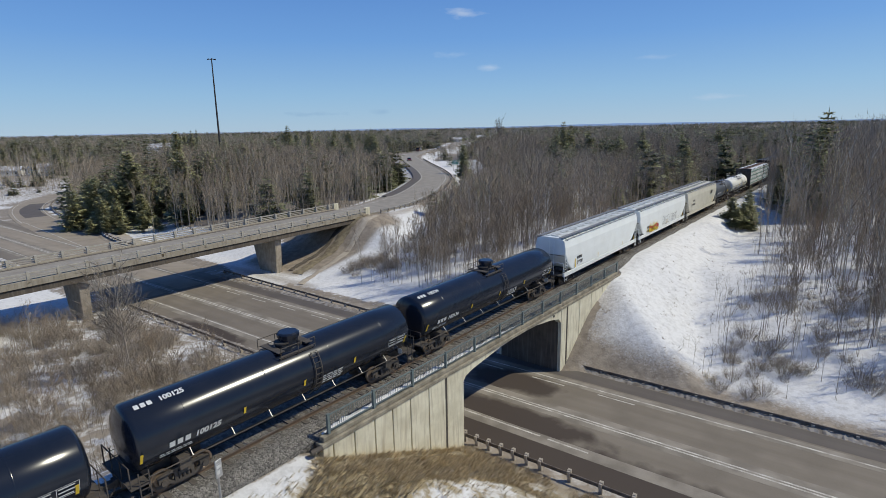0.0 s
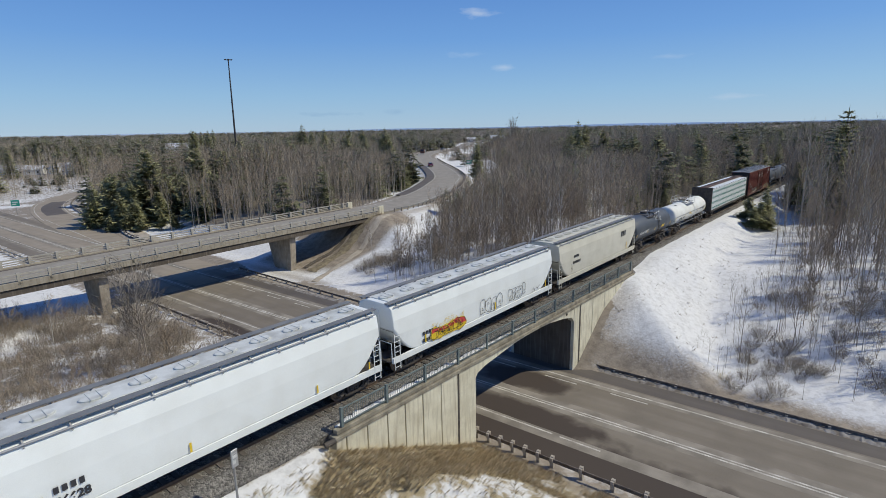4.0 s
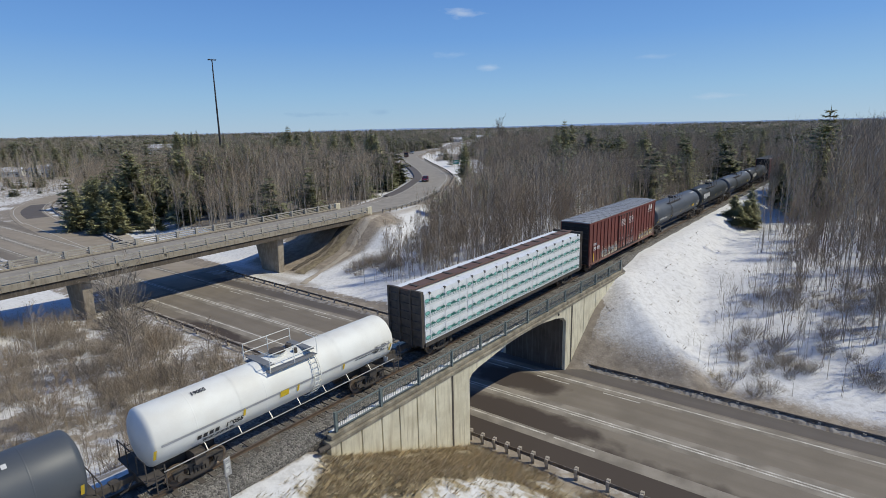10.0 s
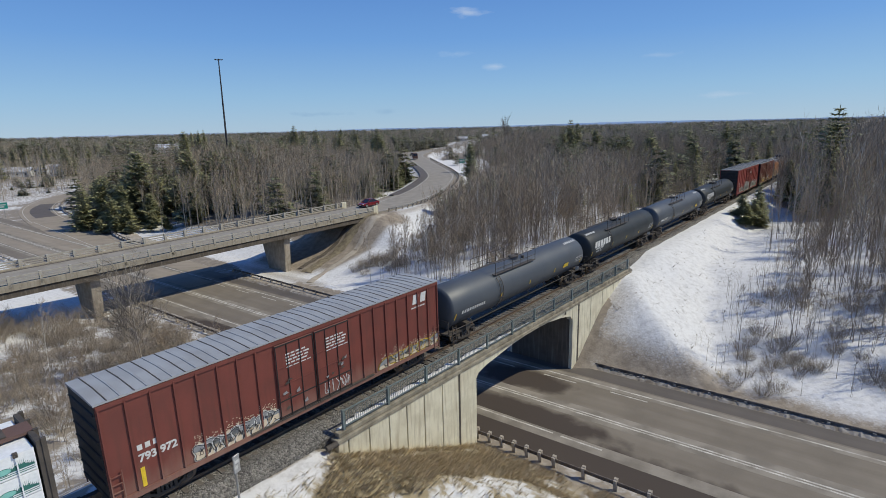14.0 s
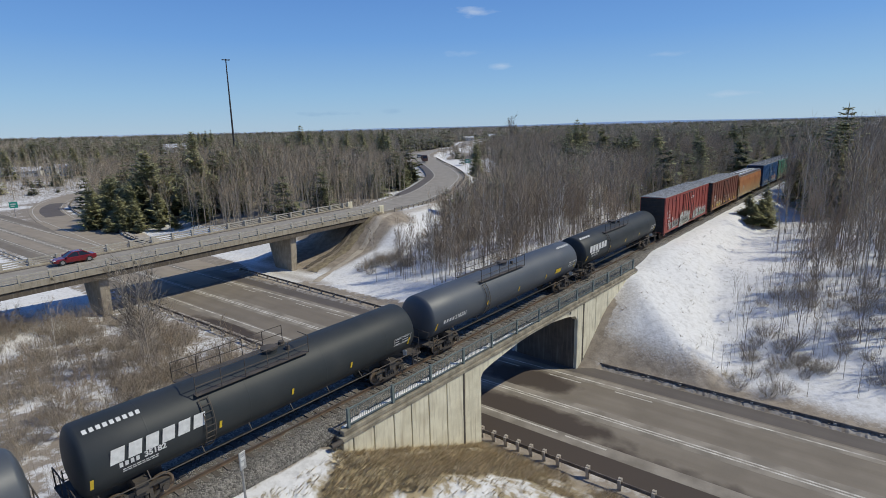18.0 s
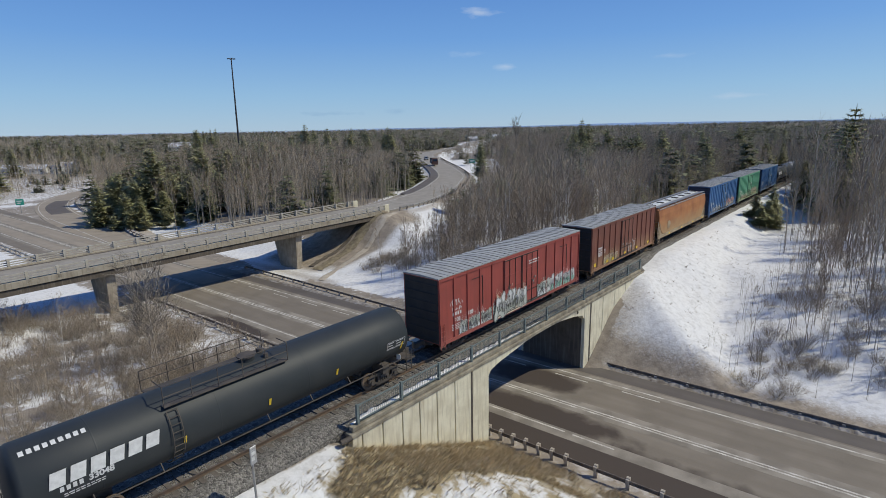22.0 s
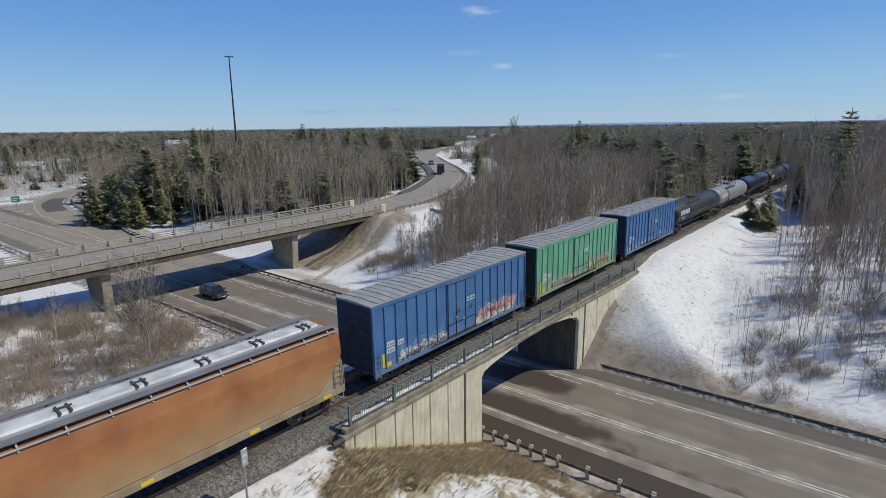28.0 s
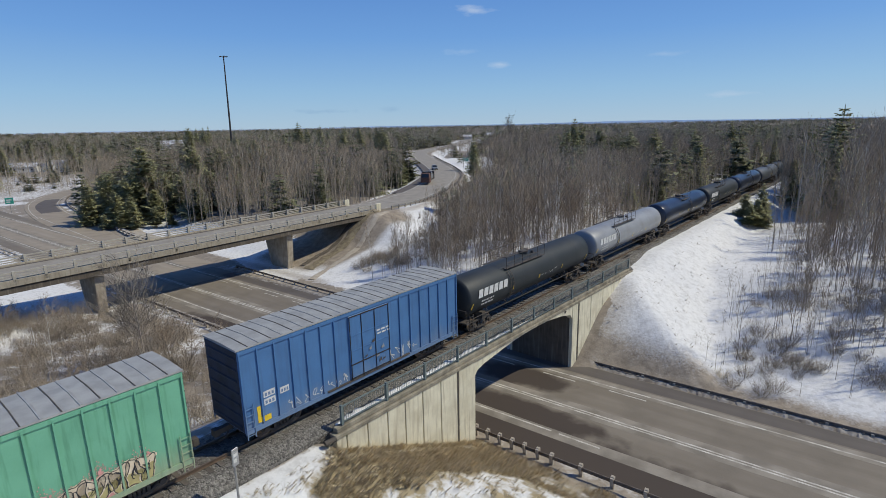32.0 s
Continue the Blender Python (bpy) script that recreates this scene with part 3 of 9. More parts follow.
# ---------------------------------------------------------------- ground
def ground_material():
    m = bpy.data.materials.new("winter_ground")
    m.use_nodes = True
    n, l = m.node_tree.nodes, m.node_tree.links
    b = n["Principled BSDF"]
    b.inputs["Roughness"].default_value = 0.92
    geo = n.new("ShaderNodeNewGeometry")

    def noisy(scale, detail=5, rough=0.6):
        q = n.new("ShaderNodeTexNoise")
        q.inputs["Scale"].default_value, q.inputs["Detail"].default_value, q.inputs["Roughness"].default_value = scale, detail, rough
        l.new(geo.outputs["Position"], q.inputs["Vector"])
        return q.outputs["Fac"]

    def two(c1, c2, fac, lo, hi):
        r, x = n.new("ShaderNodeMapRange"), n.new("ShaderNodeMixRGB")
        r.inputs["From Min"].default_value, r.inputs["From Max"].default_value = lo, hi
        l.new(fac, r.inputs["Value"])
        l.new(r.outputs["Result"], x.inputs["Fac"])
        x.inputs["Color1"].default_value, x.inputs["Color2"].default_value = (*c1, 1), (*c2, 1)
        return x.outputs["Color"]

    def cover(name, under, over, scale, sharp):
        """Lays over on under where the attribute, broken up by noise, is high."""
        at = n.new("ShaderNodeAttribute")
        at.attribute_name = name
        ad, r, x = n.new("ShaderNodeMath"), n.new("ShaderNodeMapRange"), n.new("ShaderNodeMixRGB")
        ad.operation = "ADD"
        l.new(at.outputs["Fac"], ad.inputs[0])
        l.new(noisy(scale, 7, 0.68), ad.inputs[1])
        r.inputs["From Min"].default_value, r.inputs["From Max"].default_value = 1.0 - sharp, 1.0 + sharp
        l.new(ad.outputs[0], r.inputs["Value"])
        l.new(r.outputs["Result"], x.inputs["Fac"])
        l.new(under, x.inputs["Color1"])
        l.new(over, x.inputs["Color2"])
        return x.outputs["Color"], r.outputs["Result"]

    litter = two((0.30, 0.257, 0.205), (0.19, 0.157, 0.122), noisy(0.9), 0.35, 0.65)
    grass = two((0.37, 0.30, 0.18), (0.24, 0.19, 0.11), noisy(2.2), 0.35, 0.65)
    dirt = two((0.34, 0.285, 0.22), (0.21, 0.172, 0.13), noisy(1.1), 0.35, 0.65)
    snow = two((0.70, 0.69, 0.67), (0.50, 0.485, 0.46), noisy(1.8, 8, 0.72), 0.46, 0.72)
    c, _ = cover("grass", litter, grass, 0.8, 0.12)
    c, _ = cover("snow", c, snow, 0.9, 0.06)
    c, _ = cover("dirt", c, dirt, 5.0, 0.34)
    l.new(c, b.inputs["Base Color"])
    bp = n.new("ShaderNodeBump")
    bp.inputs["Strength"].default_value, bp.inputs["Distance"].default_value = 0.5, 0.12
    l.new(noisy(2.4, 6), bp.inputs["Height"])
    l.new(bp.outputs["Normal"], b.inputs["Normal"])
    return m


def steps(fine0, fine1, step, lo, hi, grow=1.13):
    mid = list(np.arange(fine0, fine1 + 0.01, step))
    d, left = step, []
    v = fine0
    while v > lo:
        d *= grow
        v -= d
        left.append(v)
    d, right = step, []
    v = mid[-1]
    while v < hi:
        d *= grow
        v += d
        right.append(v)
    return np.array(left[::-1] + mid + right)


def cover_masks(x, y, z):
    s, l, r, n, a, b = frames(x, y)
    w = wave(x, y, 0.35) * 0.25
    snow = np.full(x.shape, 0.45) + w * 0.4
    snow = np.where(n > 46, np.where(l > 0, 0.62, 0.31) + w * np.where(l > 0, 0.3, 0.5), snow)
    # open snow on the banks beside the line and beside the overpass
    bank = smooth(1.2, 2.4, l) * smooth(42, 45, s) * smooth(45.3, 48.5, n - 1.2 * smooth(6, 20, l))
    snow = np.maximum(snow, bank * (1 - 0.25 * smooth(150, 230, s)) * smooth(30, 18, l - 30 * smooth(80, 60, s)))
    left_bank = smooth(-16, -22, -a - 0) * smooth(4, -1, b) * smooth(46, 49, n) * smooth(-4, -9, l)
    snow = np.maximum(snow, left_bank * 0.85)
    side = smooth(12, 9, np.abs(l)) * smooth(60, 70, s) * smooth(220, 180, s) * (l < 0)
    snow = np.maximum(snow, side * 0.66)
    under = smooth(27.2, 25.5, n) * smooth(-36, -46, x) * (a > -9)
    snow = np.maximum(snow, under * 0.8)
    d = line_dist(x, y, APP_LINE[::2])
    snow = np.maximum(snow, smooth(6.2, 7, d) * smooth(17, 11, d) * smooth(104, 116, y) * 0.85)
    dr = line_dist(x, y, RAMP_LINE[::2])
    snow = np.maximum(snow, smooth(6.5, 8, dr) * smooth(26, 14, dr) * 0.85 * smooth(44, 47, n))
    near = smooth(27, 24, n) * smooth(3.0, 5.0, l)
    snow = np.maximum(np.where(near > 0.5, 0.12, snow), near * smooth(5.6, 8.0, l + w * 5 - 0.23 * (s - 22)) * 0.53)
    snow = np.maximum(snow, smooth(1.2, 2.8, l + w * 3) * smooth(18.8, 15.4, s + 0.9 * l + w * 9) * smooth(27, 24, n) * 0.74)
    snow = np.where((np.abs(l) < np.where(s < 15.6, 1.6, 3.6)) & (s < 50), snow * 0.3, snow)
    grass = smooth(2, 4, l) * smooth(29, 26, n) * 1.0 + 0.25 * smooth(60, 25, n)
    dirt = np.maximum(smooth(2.0, 0.3, np.abs(n - 44.8)) * 0.72, smooth(49.6 - 1.6 * smooth(13, 17, l), 45.4, n + w * 2) * smooth(43.5, 44.5, n) * smooth(2.0, 3.5, l) * 0.88) + smooth(2.2, 0.4, np.abs(n - 28.2)) * 0.75 * smooth(14, 4, -r - 14)
    dirt = np.maximum(dirt, smooth(9.5, 6, np.abs(b - DECK_W / 2)) * smooth(34, 38, a) * smooth(62, 56, a) * 0.95)
    dirt = np.maximum(dirt, smooth(3.6, 1.2, np.abs(b + 3)) * smooth(36, 41, a) * smooth(60, 56, a) * 0.95)
    dirt = np.maximum(dirt, smooth(4.6, 0.4, np.abs(l - 3.2)) * smooth(41, 43, s) * smooth(57, 47, s) * 0.62)
    dirt = np.maximum(dirt, smooth(1.5, 0.3, np.abs(d - 6.6)) * 0.6)
    dirt = np.maximum(dirt, smooth(50.5, 47.5, n) * smooth(43.5, 45, n) * smooth(-13, -8, b) * smooth(31, 35, a) * 0.85)
    far = smooth(170, 260, np.hypot(x, y))
    far_snow = 0.3 + 0.19 * smooth(-95, -125, x) * smooth(290, 250, y)
    snow = np.where(d > 16, snow * (1 - far) + far_snow * far, snow)
    glade = (x > np.interp(y, APP_LINE[:, 1], APP_LINE[:, 0]) + 7) & (x < 27) & (y > 205) & (y < 285)
    snow = np.where(glade, 0.7 + w * 0.5, snow)
    brush = smooth(8, 14, n) * smooth(28, 26, n) * smooth(-7, -10, l) * smooth(-48, -40, x)
    snow = np.where(brush > 0.2, snow + 0.02 * brush + 0.25 * w, snow)
    return snow, grass, np.clip(dirt, 0, 0.95)


gx = steps(-70, 62, 0.8, -3000, 3000)
gy = steps(14, 112, 0.8, -1200, 4200)
X, Y = np.meshgrid(gx, gy)
Z = ground_z(X, Y)
me = bpy.data.meshes.new("ground")
nx, ny = len(gx), len(gy)
idx = np.arange(nx * ny).reshape(ny, nx)
quads = np.stack((idx[:-1, :-1], idx[:-1, 1:], idx[1:, 1:], idx[1:, :-1]), -1).reshape(-1, 4)
me.from_pydata(np.stack((X, Y, Z), -1).reshape(-1, 3).tolist(), [], quads.tolist())
for key, val in zip(("snow", "grass", "dirt"), cover_masks(X, Y, Z)):
    me.attributes.new(key, "FLOAT", "POINT").data.foreach_set("value", val.reshape(-1).astype(np.float32))
me.shade_smooth()
me.materials.append(ground_material())
tagged(new("ground", me), "winter ground of old snow, dry grass and bare soil", "ground", kind="structure")


# ---------------------------------------------------------------- roads
def asphalt(name, base, var, stains=()):
    """Asphalt with streaks along its local x, from tyres and salt."""
    m = bpy.data.materials.new(name)
    m.use_nodes = True
    n, l = m.node_tree.nodes, m.node_tree.links
    b = n["Principled BSDF"]
    b.inputs["Roughness"].default_value = 0.82
    tcn, mpn = n.new("ShaderNodeTexCoord"), n.new("ShaderNodeMapping")
    mpn.inputs["Scale"].default_value = (0.03, 0.9, 1)
    l.new(tcn.outputs["Object"], mpn.inputs["Vector"])
    cols = []
    prev = None
    for k, (vec, sc, lo, hi, col) in enumerate(((mpn.outputs["Vector"], 1.0, 0.36, 0.66, var), (tcn.outputs["Object"], 0.35, 0.45, 0.8, tuple(c * 0.75 for c in base)), (tcn.outputs["Object"], 30, 0.3, 0.9, tuple(c * 1.25 for c in base)))):
        q, r, x = n.new("ShaderNodeTexNoise"), n.new("ShaderNodeMapRange"), n.new("ShaderNodeMixRGB")
        q.inputs["Scale"].default_value, q.inputs["Detail"].default_value = sc, 6
        r.inputs["From Min"].default_value, r.inputs["From Max"].default_value = lo, hi
        l.new(vec, q.inputs["Vector"])
        l.new(q.outputs["Fac"], r.inputs["Value"])
        l.new(r.outputs["Result"], x.inputs["Fac"])
        x.inputs["Color1"].default_value, x.inputs["Color2"].default_value = (*base, 1), (*col, 1)
        if prev is not None:
            l.new(prev, x.inputs["Color1"])
        prev = x.outputs["Color"]
    for cx, cy, rx, ry, col in stains:
        mpn2, le, ns, ad, r, x = n.new("ShaderNodeMapping"), n.new("ShaderNodeVectorMath"), n.new("ShaderNodeTexNoise"), n.new("ShaderNodeMath"), n.new("ShaderNodeMapRange"), n.new("ShaderNodeMixRGB")
        mpn2.inputs["Location"].default_value = (-cx / rx, -cy / ry, 0)
        mpn2.inputs["Scale"].default_value = (1 / rx, 1 / ry, 0)
        le.operation, ad.operation = "LENGTH", "ADD"
        ns.inputs["Scale"].default_value, ns.inputs["Detail"].default_value = 0.55, 5
        l.new(tcn.outputs["Object"], mpn2.inputs["Vector"])
        l.new(tcn.outputs["Object"], ns.inputs["Vector"])
        l.new(mpn2.outputs["Vector"], le.inputs[0])
        l.new(le.outputs["Value"], ad.inputs[0])
        l.new(ns.outputs["Fac"], ad.inputs[1])
        r.inputs["From Min"].default_value, r.inputs["From Max"].default_value = 1.55, 1.2
        r.inputs["To Max"].default_value = 0.95
        l.new(ad.outputs[0], r.inputs["Value"])
        l.new(r.outputs["Result"], x.inputs["Fac"])
        x.inputs["Color2"].default_value = (*col, 1)
        l.new(prev, x.inputs["Color1"])
        prev = x.outputs["Color"]
    l.new(prev, b.inputs["Base Color"])
    return m


WETC = (0.052, 0.037, 0.027)
M["asphalt"] = asphalt("salted_asphalt", (0.166, 0.139, 0.105), (0.222, 0.19, 0.148), ((-20.5, 38.7, 4.8, 2.0, WETC), (-17.5, 33.6, 7.5, 1.7, WETC), (-8.0, 30.4, 26.0, 2.6, WETC), (-54, 30.3, 7.0, 1.3, WETC)))
M["asphalt3"] = asphalt("pale_brown_asphalt", (0.255, 0.212, 0.158), (0.325, 0.277, 0.212))
M["asphalt2"] = asphalt("dark_asphalt", (0.095, 0.08, 0.068), (0.13, 0.112, 0.095))


def strip(mb, x0, x1, y0, y1, z, step=6.0):
    """A flat strip, in lengths."""
    xs = np.linspace(x0, x1, max(2, int(abs(x1 - x0) / step) + 1))
    for a, c in zip(xs[:-1], xs[1:]):
        mb.quad((a, y0, z), (c, y0, z), (c, y1, z), (a, y1, z))
    return mb


def ribbon(mb, pts, half0, half1, z, thick=0.0):
    """A band along a line of points, from half0 to half1 metres left of it."""
    pts = np.asarray(pts)
    d = np.gradient(pts, axis=0)
    d /= np.linalg.norm(d, axis=1)[:, None]
    nrm = np.stack((-d[:, 1], d[:, 0]), 1)
    A, B = pts + nrm * half0, pts + nrm * half1
    for i in range(len(pts) - 1):
        mb.quad((*A[i], z), (*A[i + 1], z), (*B[i + 1], z), (*B[i], z))
        if thick:
            mb.quad((*A[i], z - thick), (*A[i + 1], z - thick), (*A[i + 1], z), (*A[i], z))
            mb.quad((*B[i], z), (*B[i + 1], z), (*B[i + 1], z - thick), (*B[i], z - thick))
    return mb


mb = MB()
strip(mb, -420, 400, 29.3, 44.0, 0.02)
for y in (29.3, 44.0):
    mb.quad((-420, y, 0.02), (400, y, 0.02), (400, y, -0.25), (-420, y, -0.25))
highway = solid("road", mb, M["asphalt"], "salt-stained grey asphalt highway under two bridges", "road", kind="structure", m=HWY)
for y0, y1, mat, lab in ((41.9, 43.6, "asphalt2", "dark worn shoulder"),):
    part("shoulder", strip(MB(), -74, 200, y0, y1, 0.026), M[mat], highway, lab)
for y0, y1 in ((31.4, 32.5), (35.2, 36.9), (40.6, 41.7)):
    part("salt_band", strip(MB(), -200, 200, y0, y1, 0.027), M["salt"], highway, "pale band of dried salt")
part("salt_band", strip(MB(), -300, -73, 36.95, 40.55, 0.0275), M["asphalt3"], highway, "paler brown stretch of carriageway")
part("salt_band", strip(MB(), -300, -73, 32.55, 35.15, 0.0275), M["asphalt3"], highway, "paler brown stretch of carriageway")
for y, x0, x1 in ((32.2, -200, -14.5), (35.82, -200, 200), (36.12, -200, 200), (41.1, -300, 200)):
    part("edge_line", strip(MB(), x0, x1, y - 0.075, y + 0.075, 0.032), M["line"], highway, "worn white line")
dash = strip(MB(), 0, 3.0, -0.07, 0.07, 0.033).mesh("lane_dash", M["line"])
for i in range(11):
    put("lane_dash", dash, highway, m=pose(-72.3 + 5.9 * i, 40.2 + 0.08 * max(0, i - 8), 0))
put("lane_dash", dash, highway, m=pose(-13.9, 32.15, 0))


for (xa, ya), (xb, yb) in (((-103.6, 139.4), (-62.3, 100.9)), ((-105.9, 134.4), (-68.5, 105.8))):
    part("gore_line", MB().beam((xa, ya, 0.03), (xb, yb, 0.03), 0.16, 0.012), M["line"], highway, "worn white line", m=HWY.inverted())

# ramp and the road over the bridge
mb = ribbon(MB(), RAMP_LINE, -4.2, 4.6, 0.024, 0.3)
ramp = solid("ramp_road", mb, M["asphalt3"], "asphalt slip road curving away from the highway", "road", kind="structure")
for h in (-3.6, 3.7):
    part("edge_line", ribbon(MB(), RAMP_LINE[15:], h - 0.09, h + 0.09, 0.038), M["line"], ramp)
mb = ribbon(MB(), spline([(-106, 148), (-114, 157), (-121, 167), (-126, 178)], 4), -2.4, 2.6, 0.034, 0.0)
apron = solid("gore_road", mb, M["asphalt2"], "dark patched asphalt where the slip road joins", "road", kind="structure")
mb = ribbon(MB(), APP_LINE, -4.5, 4.6, 6.98, 0.4)
approach = solid("approach_road", mb, M["deck"], "winding two-lane asphalt road between woods", "road", kind="structure")
part("edge_line", ribbon(MB(), APP_LINE, -3.85, -3.7, 6.992), M["line"], approach)
part("edge_line", ribbon(MB(), APP_LINE, 3.5, 3.65, 6.992), M["line"], approach)
part("shoulder", ribbon(MB(), APP_LINE[10:30], 3.8, 6.3, 6.988), M["asphalt2"], approach, "dark worn shoulder")

# ---------------------------------------------------------------- the overpass
ov = thing("overpass", "concrete road overpass on wall piers over the highway", "bridge", OVP, kind="structure")
W0 = DECK_W
X0, X1 = -22.0, DECK_L
part("deck", MB().box(X0, X1, 0.15, W0 - 0.15, 6.35, 6.98), M["deck"], ov, "worn grey asphalt deck")
for y0, y1 in ((-0.12, 0.5), (W0 - 0.5, W0 + 0.12)):
    part("curb", MB().box(X0, X1, y0, y1, 6.42, 7.16), M["ovp"], ov, bevel=0.03)
# girders dark: the shade below the deck is put in their colour
for y in (0.25, 2.35, 4.5, 6.65, W0 - 0.25):
    part("girder", MB().box(X0, X1, y - 0.2, y + 0.2, 5.68, 6.33), M["sootshade"], ov)
for x in (9.65, 36.1):
    pier = part("pier", MB().loft([[(x - 0.5, 1.1, -0.6), (x + 0.5, 1.1, -0.6), (x + 0.5, 5.6, -0.6), (x - 0.5, 5.6, -0.6)], [(x - 0.55, 0.7, 5.55), (x + 0.55, 0.7, 5.55), (x + 0.55, 7.4, 5.55), (x - 0.55, 7.4, 5.55)]]), M["concrete_dark"], ov, "tapered wall pier", bevel=0.04)
part("abutment", MB().box(DECK_L - 0.9, DECK_L + 0.4, -0.3, W0 + 0.3, 3.5, 6.9), M["concrete_dark"], ov)
part("abutment", MB().box(X0 - 0.4, X0 + 0.9, -0.3, W0 + 0.3, 3.5, 6.9), M["concrete_dark"], ov)
post = MB().box(-0.14, 0.14, -0.24, 0.12, -0.5, 0.88).mesh("rail_post", M["ovprail"])
for i in range(27):
    for y in (0.12, W0 - 0.12):
        put("rail_post", post, ov, m=pose(X0 + 1 + 2.83 * i, y, 7.2))
for y in (-0.02, W0 + 0.02):
    part("top_rail", MB().box(X0, X1, y - 0.09, y + 0.09, 7.84, 8.0), M["ovprail"], ov)
    for z in (7.34, 7.6):
        part("lower_rail", MB().box(X0, X1, y - 0.05, y + 0.05, z - 0.06, z + 0.06), M["ovprail"], ov)
# deck-edge shade beside the kerbs, laid on as dark strips
for y0, y1 in ((0.52, 1.25), (W0 - 1.1, W0 - 0.52)):
    part("gutter", MB().box(X0, X1, y0, y1, 6.97, 6.986), M["asphalt2"], ov, "dark strip of painted shade along the kerb")
for y in (0.12, W0 - 0.12):
    part("end_post", MB().box(X1 - 0.1, X1 + 1.0, y - 0.22, y + 0.22, 6.6, 8.05), M["concrete"], ov, bevel=0.04)

def draped(name, label, pts, half, mat, rough=0.0, seed=1):
    """An uneven band laid on the ground along a line of points."""
    rng, mb = random.Random(seed), MB()
    line = spline(pts, 8)
    d = np.gradient(line, axis=0)
    d /= np.linalg.norm(d, axis=1)[:, None]
    rows = []
    for (x, y), (dx, dy) in zip(line, d):
        row = []
        for k in range(5):
            o = half * (k / 2 - 1) * (1 + rng.uniform(-0.25, 0.25))
            px, py = x - dy * o, y + dx * o
            row.append((px, py, float(ground_z(px, py)) + (0.06 if 0 < k < 4 else 0.0) + rng.uniform(0, rough)))
        rows.append(row)
    return solid(name, mb.loft(rows, closed=False), M[mat], label, "ground", kind="stuff", smooth=True)


def ov_pt(a, b):
    q = OVP @ Vector((a, b, 0))
    return (q.x, q.y)


draped("slope_path", "pale trodden path down the slope beside the overpass", [ov_pt(55, -1.6), ov_pt(49, -2.6), ov_pt(42.5, -4.0), ov_pt(37, -5.4), ov_pt(34, -7.2)], 0.55, "pathdirt", 0.05, 2)
draped("slope_grass", "matted brown grass on the slope beside the overpass", [ov_pt(54, 0.4), ov_pt(48, -0.2), ov_pt(42, -1.0), ov_pt(37, -2.2)], 0.9, "slopegrass", 0.16, 3)
draped("slope_rubble", "dark soil and rubble below the overpass", [ov_pt(53.5, 2.0), ov_pt(47, 1.6), ov_pt(41, 1.0), ov_pt(37.5, 0.2)], 0.45, "sootshade", 0.2, 4)

_ramp = RAMP_LINE[4:26]
_side = np.gradient(_ramp, axis=0)
_side = np.stack((_side[:, 1], -_side[:, 0]), 1) / np.linalg.norm(_side, axis=1)[:, None]
draped("verge_rubble", "pale rubble and old snow heaped along the slip road", [tuple(q) for q in (_ramp + _side * 6.3)[::2]], 0.8, "rubble", 0.4, 6)
draped("verge_gravel", "grey gravel verge beside the slip road", [tuple(q) for q in (_ramp + _side * 8.4)[::2]], 1.1, "pathdirt", 0.06, 7)

# the deck falls gently towards its near end; the piers stay upright
DECK_FALL = 0.018
for ob in ov.children:
    if ob.name.startswith("rail_post"):
        ob.location.z += DECK_FALL * (ob.location.x - 48)
    elif ob.name.startswith("pier"):
        for v in ob.data.vertices:
            if v.co.z > 3:
                v.co.z += DECK_FALL * (v.co.x - 48)
    else:
        for v in ob.data.vertices:
            v.co.z += DECK_FALL * (v.co.x - 48)

# ---------------------------------------------------------------- the railway bridge
rb = thing("railway_bridge", "stained concrete rigid-frame railway bridge with panelled wing walls", "bridge", TRK, kind="structure")
SOFFIT = [(27.3, 4.85), (27.55, 5.15), (28.4, 5.36), (29.8, 5.52), (32.05, 5.78), (34.5, 5.88), (37.2, 5.8), (39.6, 5.5), (41.2, 5.15), (41.6, 4.7)]
for y0, y1 in ((-3.0, -2.5), (3.0, 3.5)):
    mb = MB()
    ring = [(x, z) for x, z in SOFFIT]
    for (xa, za), (xb, zb) in zip(ring[:-1], ring[1:]):
        mb.box(xa, xb, y0, y1, 0, 0.01)
        mb.v[-8:] = [(xa, y0, za), (xb, y0, zb), (xa, y1, za), (xb, y1, zb), (xa, y0, 6.0), (xb, y0, 6.0), (xa, y1, 6.0), (xb, y1, 6.0)]
    part("arch_face", mb, M["concrete"], rb)
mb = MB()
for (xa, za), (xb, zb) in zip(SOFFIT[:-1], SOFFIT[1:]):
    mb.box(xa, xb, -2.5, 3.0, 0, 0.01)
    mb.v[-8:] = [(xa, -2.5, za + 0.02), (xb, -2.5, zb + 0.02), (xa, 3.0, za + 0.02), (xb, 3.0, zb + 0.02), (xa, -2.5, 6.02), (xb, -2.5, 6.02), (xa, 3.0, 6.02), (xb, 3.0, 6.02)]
# vault and abutments: grime plus the arch's deep shade, as dark colour
part("vault", mb, M["sootshade"], rb)
part("abutment", MB().box(25.6, 27.3, -2.7, 3.2, -1.0, 5.9), M["sootshade"], rb)
part("abutment", MB().box(41.6, 43.2, -2.7, 3.2, -1.0, 5.9), M["sootshade"], rb)
part("ballast_trough", MB().box(15.6, 55, -2.75, 3.3, 5.75, 5.95), M["concrete_dark"], rb)
coping = part("coping", MB().box(15.3, 55.2, -3.1, -2.55, 5.9, 6.14), M["coping"], rb, "weathered concrete coping", bevel=0.03)
part("coping", MB().box(15.3, 55.2, 2.6, 3.4, 5.66, 6.12), M["concrete"], rb, bevel=0.03)
